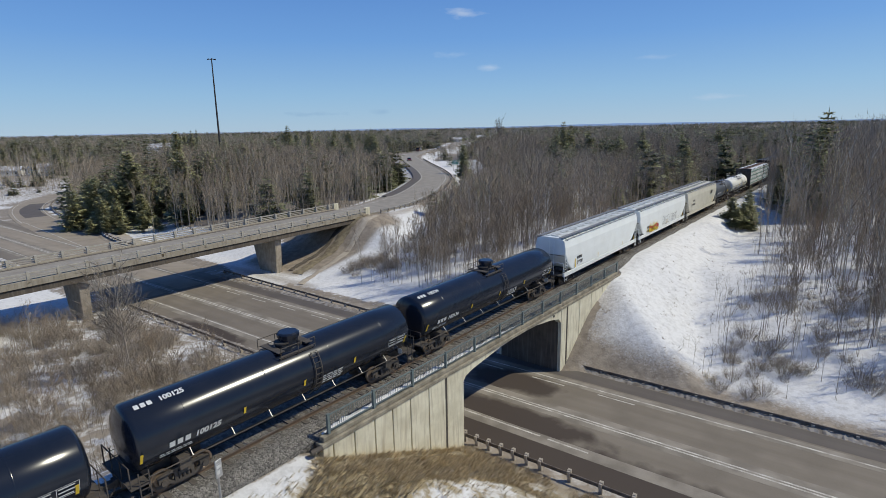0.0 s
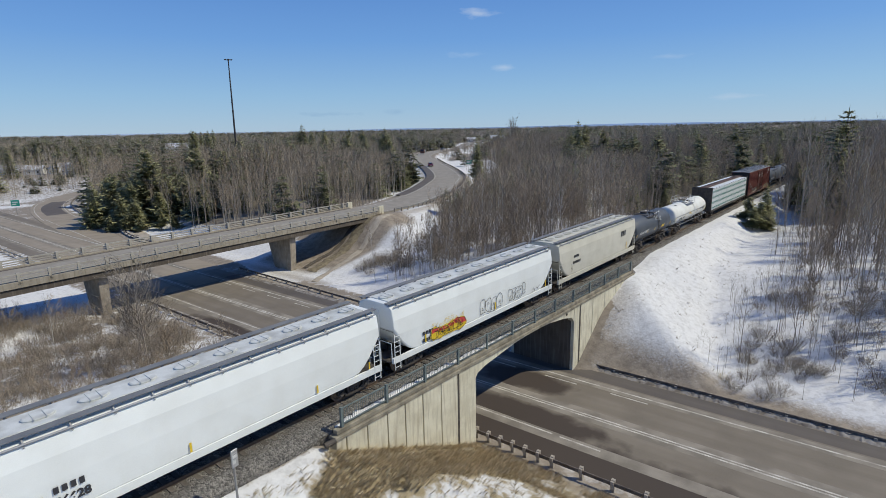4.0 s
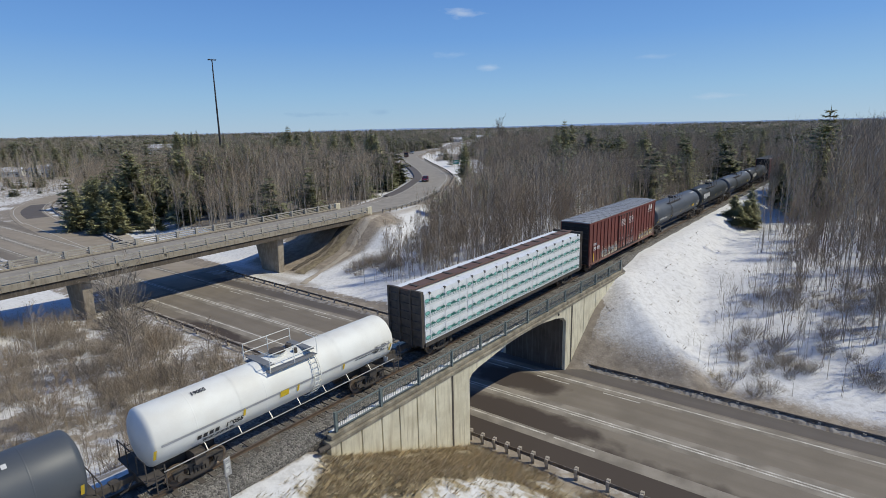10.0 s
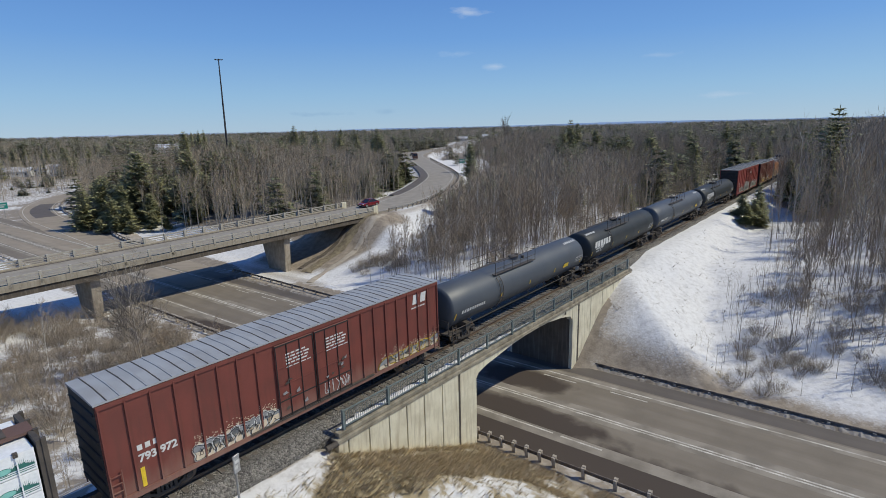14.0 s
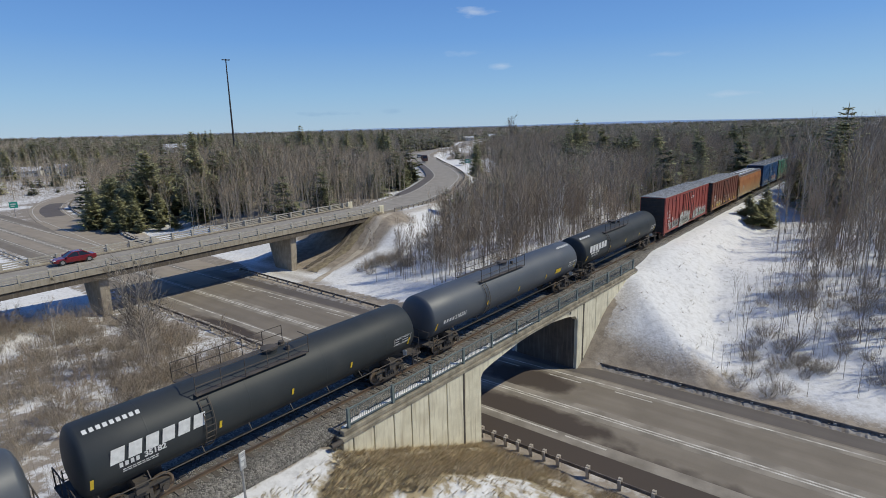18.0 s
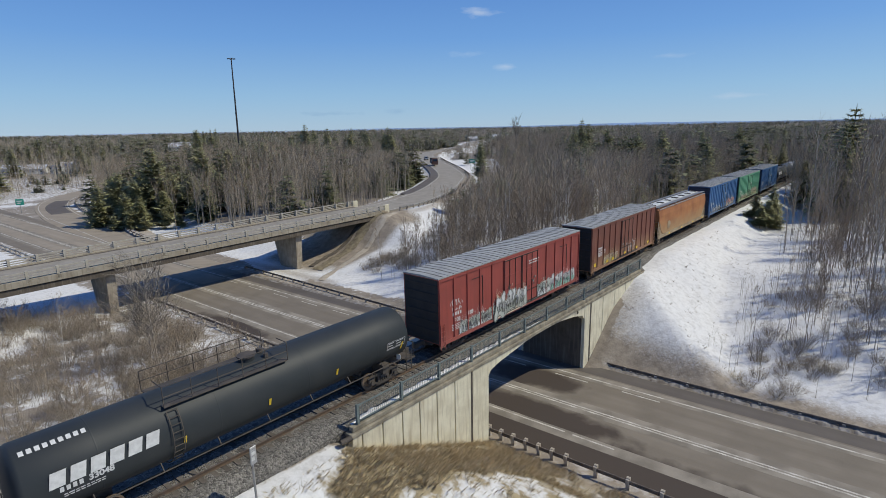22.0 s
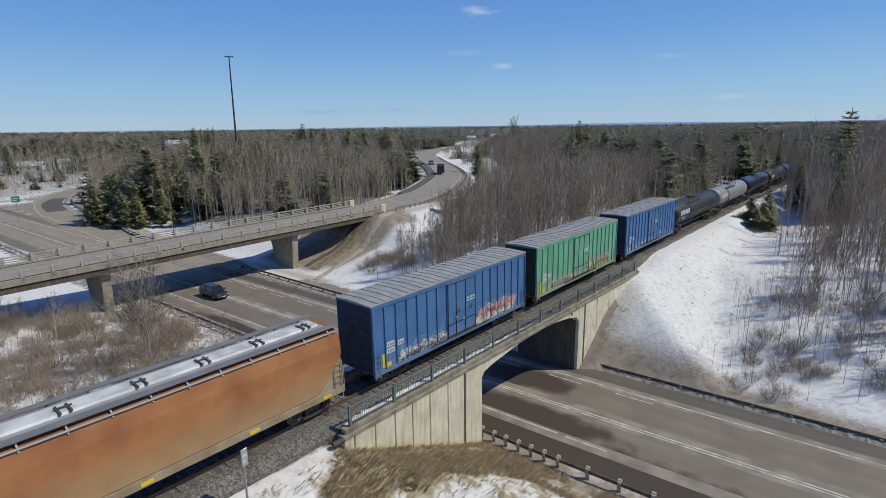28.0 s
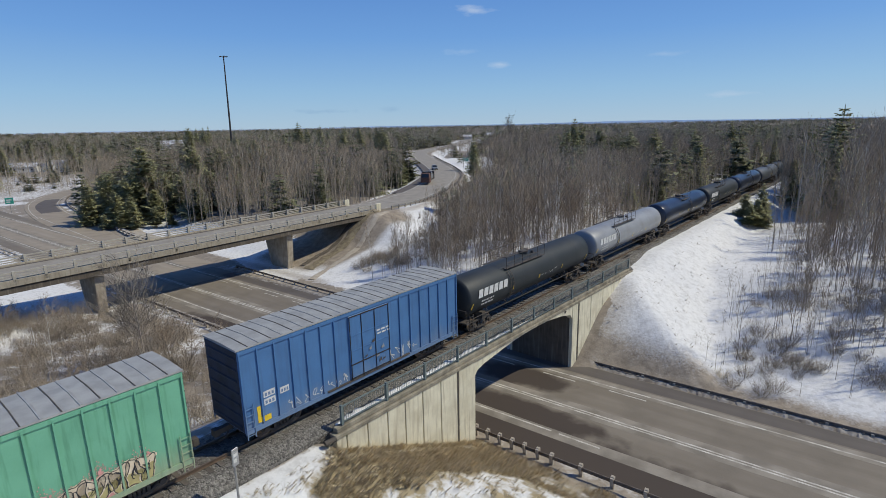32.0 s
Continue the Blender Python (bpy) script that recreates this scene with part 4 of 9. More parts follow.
part("curb", MB().box(15.5, 55.0, -2.96, -2.6, 6.15, 6.42), M["coping"], rb, bevel=0.03)
# wing-wall panels, with open joints between them
cuts = [15.35, 16.05, 17.5, 19.0, 20.42, 21.95, 23.65, 25.36, 27.3]
for xa, xb in zip(cuts[:-1], cuts[1:]):
    part("wall_panel", MB().box(xa + 0.035, xb - 0.035, -3.03, -2.72, -1.0, 5.89), M["concrete"], rb, bevel=0.02)
    part("wall_panel", MB().box(xa + 0.035, xb - 0.035, 3.2, 3.5, -1.0, 5.65), M["concrete"], rb)
cuts = [41.6, 42.75, 45.3, 47.9, 50.5, 52.7, 54.9]
for xa, xb in zip(cuts[:-1], cuts[1:]):
    part("wall_panel", MB().box(xa + 0.035, xb - 0.035, -3.03, -2.72, -1.0, 5.89), M["concrete"], rb, bevel=0.02)
    part("wall_panel", MB().box(xa + 0.035, xb - 0.035, 3.2, 3.5, -1.0, 5.65), M["concrete"], rb)
part("wall_core", MB().box(15.5, 27.2, -2.74, -2.5, -1.0, 5.88), M["concrete_dark"], rb)
part("wall_core", MB().box(41.7, 54.8, -2.74, -2.5, -1.0, 5.88), M["concrete_dark"], rb)
for xa, xb in ((25.27, 25.46), (42.62, 42.9)):
    part("open_joint", MB().box(xa, xb, -3.04, -3.0, -0.5, 5.86), M["under"], rb, "dark open joint in the wall")
part("drain_hole", MB().tube([(40.2, -3.06, 5.72), (40.2, -2.9, 5.72)], 0.12, 10), M["under"], rb)

# old snow lying beside the ballast behind the railing
rng = random.Random(12)
rings = []
for x in np.arange(15.7, 36, 0.35):
    w = 0.75 * (1 - max(0, x - 27) / 10) * rng.uniform(0.6, 1.15) * min(1, 0.25 + (x - 15.7) * 0.6)
    rings.append([(x, -2.6, 6.1), (x, -2.58, 6.42 + rng.uniform(-0.03, 0.04)), (x, -2.6 + w * 0.6, 6.44 + rng.uniform(-0.04, 0.04)), (x, -2.6 + w, 6.15)])
part("snow_patch", MB().loft(rings, closed=False), M["snow"], rb, "old snow along the bridge walkway", smooth=True)

# railings of square bars
bal = MB().box(-0.009, 0.009, -0.009, 0.009, 6.6, 7.43).mesh("baluster", M["railing"])
for side, y, lab in ((1, -2.82, "dark green steel railing along the bridge deck"), (2, 3.02, "dark green steel railing along the bridge deck")):
    fence = thing("bridge_railing", lab, "railing", TRK)
    xs = [15.96 + 3.22 * i for i in range(13)]
    pm = MB().box(-0.07, 0.07, -0.07, 0.07, 0, 1.12).mesh("post", M["railing"])
    for x in xs:
        put("post", pm, fence, m=pose(x, y, 6.42))
    for xa, xb in zip(xs[:-1], xs[1:]):
        pan = part("rail_panel", MB().box(xa + 0.07, xb - 0.07, y - 0.03, y + 0.03, 7.42, 7.49).box(xa + 0.07, xb - 0.07, y - 0.025, y + 0.025, 6.55, 6.61), M["railing"], fence)
        bars = MB()
        for k in range(1, 22):
            x = xa + (xb - xa) * k / 22
            if side == 1:
                put("baluster", bal, pan, m=pose(x, y, 0))
            else:
                bars.box(x - 0.011, x + 0.011, y - 0.011, y + 0.011, 6.6, 7.43)
        if side == 2:
            tagged(part("bar_infill", bars, M["railing"], pan), kind="stuff")

# ---------------------------------------------------------------- the track
mb = MB()
S = np.concatenate((np.arange(-420, -20, 20.0), np.arange(-20, 130, 1.0), np.arange(130, 420, 8.0)))
prof = [(-3.6, -1.6), (-2.55, -0.62), (-1.75, -0.2), (-0.9, -0.17), (0, -0.19), (0.9, -0.17), (1.75, -0.2), (2.55, -0.62), (3.6, -1.6)]
rng = random.Random(5)
rows = []
for s in S:
    jit = 0.05 if -20 < s < 130 else 0
    on_bridge = 15.4 < s < 55.1
    far_s = s > 56
    rows.append([tuple(track_point(s, (max(-2.1, min(2.1, l)) if far_s else max(-3.6, min(2.3, l)) if s < 15.3 else max(-2.62, min(2.42, l)) if on_bridge else l + rng.uniform(-jit, jit) * 2), (max(h, -0.56) if on_bridge else h) + rng.uniform(-jit, jit))) for l, h in prof])
for a, b in zip(rows[:-1], rows[1:]):
    for k in range(len(prof) - 1):
        mb.quad(a[k], b[k], b[k + 1], a[k + 1])


def ballast_material():
    m = material("ballast_stone", (0.185, 0.17, 0.148), 0.95, scale=0.6, fine=9, bump=0.0, amount=0.4)
    n, l = m.node_tree.nodes, m.node_tree.links
    v, r, hsv, geo = n.new("ShaderNodeTexVoronoi"), n.new("ShaderNodeMapRange"), n.new("ShaderNodeHueSaturation"), n.new("ShaderNodeNewGeometry")
    v.inputs["Scale"].default_value = 13
    l.new(geo.outputs["Position"], v.inputs["Vector"])
    sep = n.new("ShaderNodeSeparateColor")
    l.new(v.outputs["Color"], sep.inputs["Color"])
    r.inputs["To Min"].default_value, r.inputs["To Max"].default_value = 0.45, 1.6
    l.new(sep.outputs["Red"], r.inputs["Value"])
    b = n["Principled BSDF"]
    old = b.inputs["Base Color"].links[0].from_socket
    l.new(old, hsv.inputs["Color"])
    l.new(r.outputs["Result"], hsv.inputs["Value"])
    l.new(hsv.outputs["Color"], b.inputs["Base Color"])
    bp = n.new("ShaderNodeBump")
    bp.inputs["Strength"].default_value, bp.inputs["Distance"].default_value = 1.0, 0.08
    bp.invert = True
    l.new(v.outputs["Distance"], bp.inputs["Height"])
    l.new(bp.outputs["Normal"], b.inputs["Normal"])
    return m


M["ballast"] = ballast_material()
track = solid("railway_track", mb, M["ballast"], "grey stone ballast bed carrying a single railway track", "track", kind="structure")
for side in (-0.755, 0.755):
    mb = MB()
    for a, b in zip(S[:-1], S[1:]):
        pa, pb = track_point(a, side), track_point(b, side)
        mb.beam(pa - Vector((0, 0, 0.02)), pb - Vector((0, 0, 0.02)), 0.075, 0.045)
        mb.beam(pa - Vector((0, 0, 0.1)), pb - Vector((0, 0, 0.1)), 0.025, 0.12)
        mb.beam(pa - Vector((0, 0, 0.165)), pb - Vector((0, 0, 0.165)), 0.15, 0.025)
    part("rail", mb, M["rail"], track, "worn steel rail")
tie = MB().box(-0.115, 0.115, -1.3, 1.3, -0.34, -0.165).mesh("tie", M["tie"])
rng = random.Random(8)
for i in range(230):
    s = -20 + i * 0.56
    put("tie", tie, track, m=Matrix.Translation(track_point(s, rng.uniform(-0.06, 0.06), rng.uniform(-0.01, 0.012))) @ pose(0, 0, 0, 0, 0, 90 - TRACK_AZ + rng.uniform(-1.5, 1.5)))


# ---------------------------------------------------------------- the train
SPEED = 10.90          # metres a second towards smaller s
MOVING = []


def lettering(parent, txt, size, mat, m, name="number", slant=0.0):
    """Written characters as a flat mesh."""
    cu = bpy.data.curves.new(name, "FONT")
    cu.body, cu.size, cu.offset = txt, size, size * 0.04
    cu.shear = slant
    tmp = new("tmp_text", cu)
    dg = bpy.context.evaluated_depsgraph_get()
    dg.update()
    mesh = bpy.data.meshes.new_from_object(tmp.evaluated_get(dg))
    bpy.data.objects.remove(tmp)
    mesh.materials.clear()
    mesh.materials.append(mat)
    return put(name, mesh, parent, m=m)


def blocks(parent, n, w, h, mat, m, name="marking", gap=0.25, rows=1, seed=0):
    """Plain bars that stand for writing: n a row, broken like characters."""
    rng, mb = random.Random(seed + n), MB()
    for r in range(rows):
        x = 0.0
        for i in range(n):
            k = w * (rng.uniform(0.7, 1.3) if rows > 1 else 1)
            z = -r * h * 1.6
            if h < 0.15:
                mb.quad((x, z, 0), (x + k, z, 0), (x + k, z + h * 0.8, 0), (x, z + h * 0.8, 0))
            else:
                if name == "logo_patch":
                    sl = 0.18 * h
                    mb.quad((x, z, 0), (x + k * 0.85, z, 0), (x + k * 0.85 + sl, z + h, 0), (x + sl, z + h, 0))
                else:
                    mb.quad((x, z, 0), (x + k * 0.8, z, 0), (x + k * 0.8, z + h * 0.8, 0), (x, z + h * 0.8, 0))
            x += k + w * gap
    if rows == 1 and h >= 0.15:
        for f in mb.f:
            part(name, MB().quad(*[mb.v[q] for q in f]), mat, parent, m=m)
        return None
    return part(name, mb, mat, parent, m=m)


def data_panel(parent, w, h, mat, m, lines=3, seed=0):
    """An outlined box with rows of plain bars in it."""
    rng, mb, t = random.Random(seed), MB(), 0.022
    for x0, x1, z0, z1 in ((0, w, 0, t), (0, w, h - t, h), (0, t, t, h - t), (w - t, w, t, h - t), (w * 0.5, w * 0.5 + t, t, h - t)):
        mb.quad((x0, z0, 0), (x1, z0, 0), (x1, z1, 0), (x0, z1, 0))
    for r in range(lines):
        z = h * (r + 0.3) / lines
        for x0 in (0.06, 0.54):
            x1 = x0 + rng.uniform(0.2, 0.38)
            mb.quad((w * x0, z, 0), (w * x1, z, 0), (w * x1, z + h * 0.32 / lines, 0), (w * x0, z + h * 0.32 / lines, 0))
    return part("data_panel", mb, mat, parent, m=m)


def side_frame_mesh():
    """A cast side frame with open windows and axle boxes, on the line y = 0."""
    mb, w = MB(), 0.15
    mb.beam((-1.12, 0, 0.66), (-0.62, 0, 0.78), w, 0.16).beam((-0.62, 0, 0.78), (0.62, 0, 0.78), w, 0.16).beam((0.62, 0, 0.78), (1.12, 0, 0.66), w, 0.16)
    mb.beam((-0.95, 0, 0.52), (-0.4, 0, 0.2), w, 0.13).beam((-0.42, 0, 0.2), (0.42, 0, 0.2), w, 0.13).beam((0.4, 0, 0.2), (0.95, 0, 0.52), w, 0.13)
    for x in (-0.36, 0.36):
        mb.box(x - 0.07, x + 0.07, -0.08, 0.08, 0.2, 0.75)
    for x in (-0.9, 0.9):
        mb.box(x - 0.2, x + 0.2, -0.1, 0.1, 0.4, 0.68)
        mb.tube([(x, -0.2, 0.46), (x, 0.16, 0.46)], 0.14, 12)
    return mb.mesh("side_frame", M["under"])


def bolster_mesh():
    """The cross beam of a truck with its widened seats over the springs."""
    mb = MB().box(-0.2, 0.2, -0.88, 0.88, 0.52, 0.84)
    for y in (-1.02, 1.02):
        mb.box(-0.28, 0.28, y - 0.14, y + 0.14, 0.53, 0.7)
    return mb.mesh("truck", M["under"])


def wheel_mesh():
    mb = MB()
    rings = []
    for r, y in ((0.1, -0.04), (0.3, -0.03), (0.40, -0.07), (0.46, -0.07), (0.46, 0.05), (0.49, 0.05), (0.49, 0.08), (0.40, 0.08), (0.3, 0.0), (0.1, 0.02)):
        rings.append([(r * math.cos(a), y, r * math.sin(a)) for a in [2 * math.pi * k / 24 for k in range(24)]])
    mb.loft(rings)
    return mb.mesh("wheel", M["wheel"])


TRUCK, WHEEL = bolster_mesh(), wheel_mesh()
_cm = MB().box(-0.55, 0.2, -0.14, 0.14, 0.72, 0.98).box(-0.75, -0.5, -0.2, 0.16, 0.68, 1.02).tube([(-0.1, -0.35, 0.9), (-0.35, -0.4, 0.6), (-0.6, -0.3, 0.5)], 0.035, 6)
COUPLER = _cm.mesh("coupler", M["under"])


def ladder_mesh(h, w=0.42, n=6, mat=None, name="ladder"):
    """Stands in the x-z plane."""
    mb = MB().box(-0.022, 0.022, -0.02, 0.02, 0, h).box(w - 0.022, w + 0.022, -0.02, 0.02, 0, h)
    for i in range(n):
        z = h * (i + 0.5) / n
        mb.box(0, w, -0.014, 0.014, z - 0.014, z + 0.014)
    return mb.mesh(name, mat)


SIDE_FRAME = side_frame_mesh()
SPRING = MB().tube([(0, 0, 0.25), (0, 0, 0.55)], 0.075, 8).mesh("spring", M["under"])
AXLE = MB().tube([(0, -0.9, 0.46), (0, 0.9, 0.46)], 0.085, 8).mesh("axle", M["under"])


def running_gear(car, L, spread):
    for sx in (-1, 1):
        tk = put("truck", TRUCK, car, m=pose(sx * spread, 0, 0))
        for y in (-1, 1):
            put("side_frame", SIDE_FRAME, tk, m=pose(0, y * 1.02, 0, 0, 0, 0 if y < 0 else 180))
            for x in (-0.18, 0.0, 0.18):
                put("spring", SPRING, tk, m=pose(x, y * 1.02, 0))
        for x in (-0.9, 0.9):
            put("axle", AXLE, tk, m=pose(x, 0, 0))
            for y in (-1, 1):
                put("wheel", WHEEL, tk, m=pose(x, y * 0.755, 0.46, 0, 0, 0 if y > 0 else 180))
        put("coupler", COUPLER, car, m=pose(sx * (L / 2 + 0.05), 0, 0, 0, 0, 0 if sx < 0 else 180))


def car_thing(name, label, s0, s1, gap=0.0):
    """A car whose body reaches from s0 to s1 of the train's plan, laid out along the track at the start."""
    s0, s1 = (float(np.interp(s, (-50, 25, 44, 62, 80, 600), (-50, 25, 44.8, 64.0, 84.06, 637.03))) for s in (s0, s1))
    car = thing(name, label, "railway car", group="cars of the freight train")
    MOVING.append((car, (s0 + s1) / 2))
    return car, (s1 - s0)


def two_mats(name, pieces, parent):
    """One mesh out of (MB, material) pairs."""
    v, f, idx = [], [], []
    for k, (mb, _) in enumerate(pieces):
        n0 = len(v)
        v += mb.v
        f += [tuple(q + n0 for q in face) for face in mb.f]
        idx += [k] * len(mb.f)
    me = bpy.data.meshes.new(name)
    me.from_pydata(v, [], f)
    for _, mat in pieces:
        me.materials.append(M[mat])
    me.polygons.foreach_set("material_index", idx)
    return put(name, me, parent)


def spray(parent, x0, x1, z0, z1, y, fills, line, seed, n=None, rag=0.3, inner="paintdark", haze=None):
    """Graffiti: rounded letters in two colours with outlines, ragged overspray above."""
    rng = random.Random(seed)
    n = n or max(3, int((x1 - x0) / ((z1 - z0) * 0.75)))
    step = (x1 - x0) / n
    mist, ground_coat = MB(), MB()
    cols = max(8, int((x1 - x0) / 0.06))
    cw, ph0 = (x1 - x0) / cols, rng.random() * 6
    for i in range(cols):
        xa = x0 + cw * i
        top = 0.82 + 0.16 * math.sin(i * 0.21 + ph0) + 0.08 * math.sin(i * 0.63) + rng.uniform(-0.1, 0.1)
        zt = z0 + (z1 - z0) * top
        ground_coat.quad((xa, y - 0.02, z0 - 0.04), (xa + cw, y - 0.02, z0 - 0.04), (xa + cw, y - 0.02, zt + rng.uniform(-0.05, 0.05)), (xa, y - 0.02, zt))
        for k in range(5):
            if rng.random() < 0.6 - 0.11 * k:
                za = zt + 0.06 + 0.09 * k + rng.uniform(0, 0.03)
                mist.quad((xa, y, za), (xa + cw * 0.8, y, za), (xa + cw * 0.6, y, za + 0.05), (xa + cw * 0.2, y, za + 0.05))
    part("graffiti_ground", ground_coat, M[haze or fills[0]], parent)
    part("graffiti", mist, M[haze or fills[0]], parent)
    for i in range(n):
        low, high, edge, marks = MB(), MB(), MB(), MB()
        cx, cz = x0 + step * (i + 0.5), (z0 + z1) / 2 - 0.02 + rng.uniform(-0.08, 0.08) * (z1 - z0)
        pts, m = [], 24
        ph = [rng.random() * 6.28 for _ in range(3)]
        hh = (z1 - z0) * 0.5 * rng.uniform(0.8, 1.0)
        for j in range(m):
            a = 2 * math.pi * j / m
            ca, sa = math.cos(a), math.sin(a)
            f = 0.92 + rag * 0.35 * math.sin(2 * a + ph[0]) + rag * 0.5 * math.sin(3 * a + ph[1]) + 0.06 * math.sin(5 * a + ph[2])
            px = math.copysign(abs(ca) ** 0.75, ca) * step * 0.78 * f + 0.18 * hh * sa
            pts.append((cx + px, y - 0.026, cz + math.copysign(abs(sa) ** 0.8, sa) * hh * f))
        cut = cz + rng.uniform(-0.1, 0.2) * hh
        for poly, keep, mbx in ((pts, lambda z: max(z, cut), high), (pts, lambda z: min(z, cut), low)):
            mbx.quad(*reversed([(p[0], p[1], keep(p[2])) for p in poly]))
        for w, off, mbx in ((0.07, 0.006, edge), (0.035, 0.009, marks)):
            for a, b in zip(pts, pts[1:] + pts[:1]):
                d = Vector(b) - Vector(a)
                nrm = Vector((-d.z, 0, d.x)).normalized() * w * rng.uniform(0.7, 1.3)
                o = Vector((0, -off, 0))
                mbx.quad(Vector(a) + o, Vector(a) - nrm + o, Vector(b) - nrm + o, Vector(b) + o)
        for _ in range(3):
            q = [(cx + rng.uniform(-0.33, 0.33) * step, cz + rng.uniform(-0.6, 0.6) * hh) for _ in range(3)]
            ln = spline(q, 4)
            for a, b in zip(ln[:-1], ln[1:]):
                d = np.array((-(b - a)[1], (b - a)[0]))
                d = d / (np.linalg.norm(d) + 1e-6) * 0.03
                yy = y - 0.04
                marks.quad((a[0], yy, a[1]), (b[0], yy, b[1]), (b[0] + d[0], yy, b[1] + d[1]), (a[0] + d[0], yy, a[1] + d[1]))
        two_mats("graffiti_letter", [(low, fills[0]), (high, fills[1]), (edge, line), (marks, inner)], parent)


def tags(parent, x0, x1, z0, z1, y, mat, seed, n=6, w=0.035, tilt=None):
    """Thin scribbled strokes."""
    rng, mb = random.Random(seed), MB()
    for i in range(n):
        cx = x0 + (x1 - x0) * (i + 0.5) / n
        pts = [Vector((cx + rng.uniform(-0.5, 0.5) * (x1 - x0) / n, y, rng.uniform(z0, z1))) for _ in range(5)]
        line = spline([(p.x, p.z) for p in pts], 5)
        for a, b in zip(line[:-1], line[1:]):
            d = np.array((-(b - a)[1], (b - a)[0]))
            d = d / (np.linalg.norm(d) + 1e-6) * w
            mb.quad((a[0], y, a[1]), (b[0], y, b[1]), (b[0] + d[0], y, b[1] + d[1]), (a[0] + d[0], y, a[1] + d[1]))
    if tilt is not None:
        mb.v = [tuple(tilt(Vector(p))) for p in mb.v]
    part("graffiti", mb, M[mat], parent)


def outline_letters(parent, x0, x1, z0, z1, y, mat, seed, n=4, w=0.035):
    """Rounded letters drawn in thin outline, each with a small counter."""
    rng = random.Random(seed)
    step = (x1 - x0) / n
    for i in range(n):
        mb = MB()
        cx, cz, hx, hz = x0 + step * (i + 0.5), (z0 + z1) / 2 + 0.1 * (z1 - z0) * rng.uniform(-1, 1), step * 0.52, (z1 - z0) * 0.5
        ph = [rng.random() * 6.28 for _ in range(2)]
        loops = [[(cx + hx * math.copysign(abs(math.cos(a)) ** 0.6, math.cos(a)) * (1 + 0.16 * math.sin(2 * a + ph[0])), cz + hz * math.copysign(abs(math.sin(a)) ** 0.6, math.sin(a)) * (1 + 0.14 * math.sin(3 * a + ph[1]))) for a in [2 * math.pi * j / 26 for j in range(27)]]]
        ox, oz = cx + rng.uniform(-0.2, 0.2) * hx, cz + rng.uniform(-0.3, 0.4) * hz
        loops.append([(ox + 0.24 * hx * math.cos(a), oz + 0.2 * hz * math.sin(a)) for a in [2 * math.pi * j / 10 for j in range(11)]])
        loops.append([(ox + 0.3 * hx * q, cz - hz * 0.95 + 0.55 * hz * q) for q in (0.0, 0.5, 1.0)])
        for lp in loops:
            for a, b in zip(lp[:-1], lp[1:]):
                d = np.array((a[1] - b[1], b[0] - a[0]))
                d = d / (np.linalg.norm(d) + 1e-6) * w
                mb.quad((a[0], y, a[1]), (b[0], y, b[1]), (b[0] + d[0], y, b[1] + d[1]), (a[0] + d[0], y, a[1] + d[1]))
        part("graffiti_letter", mb, M[mat], parent)


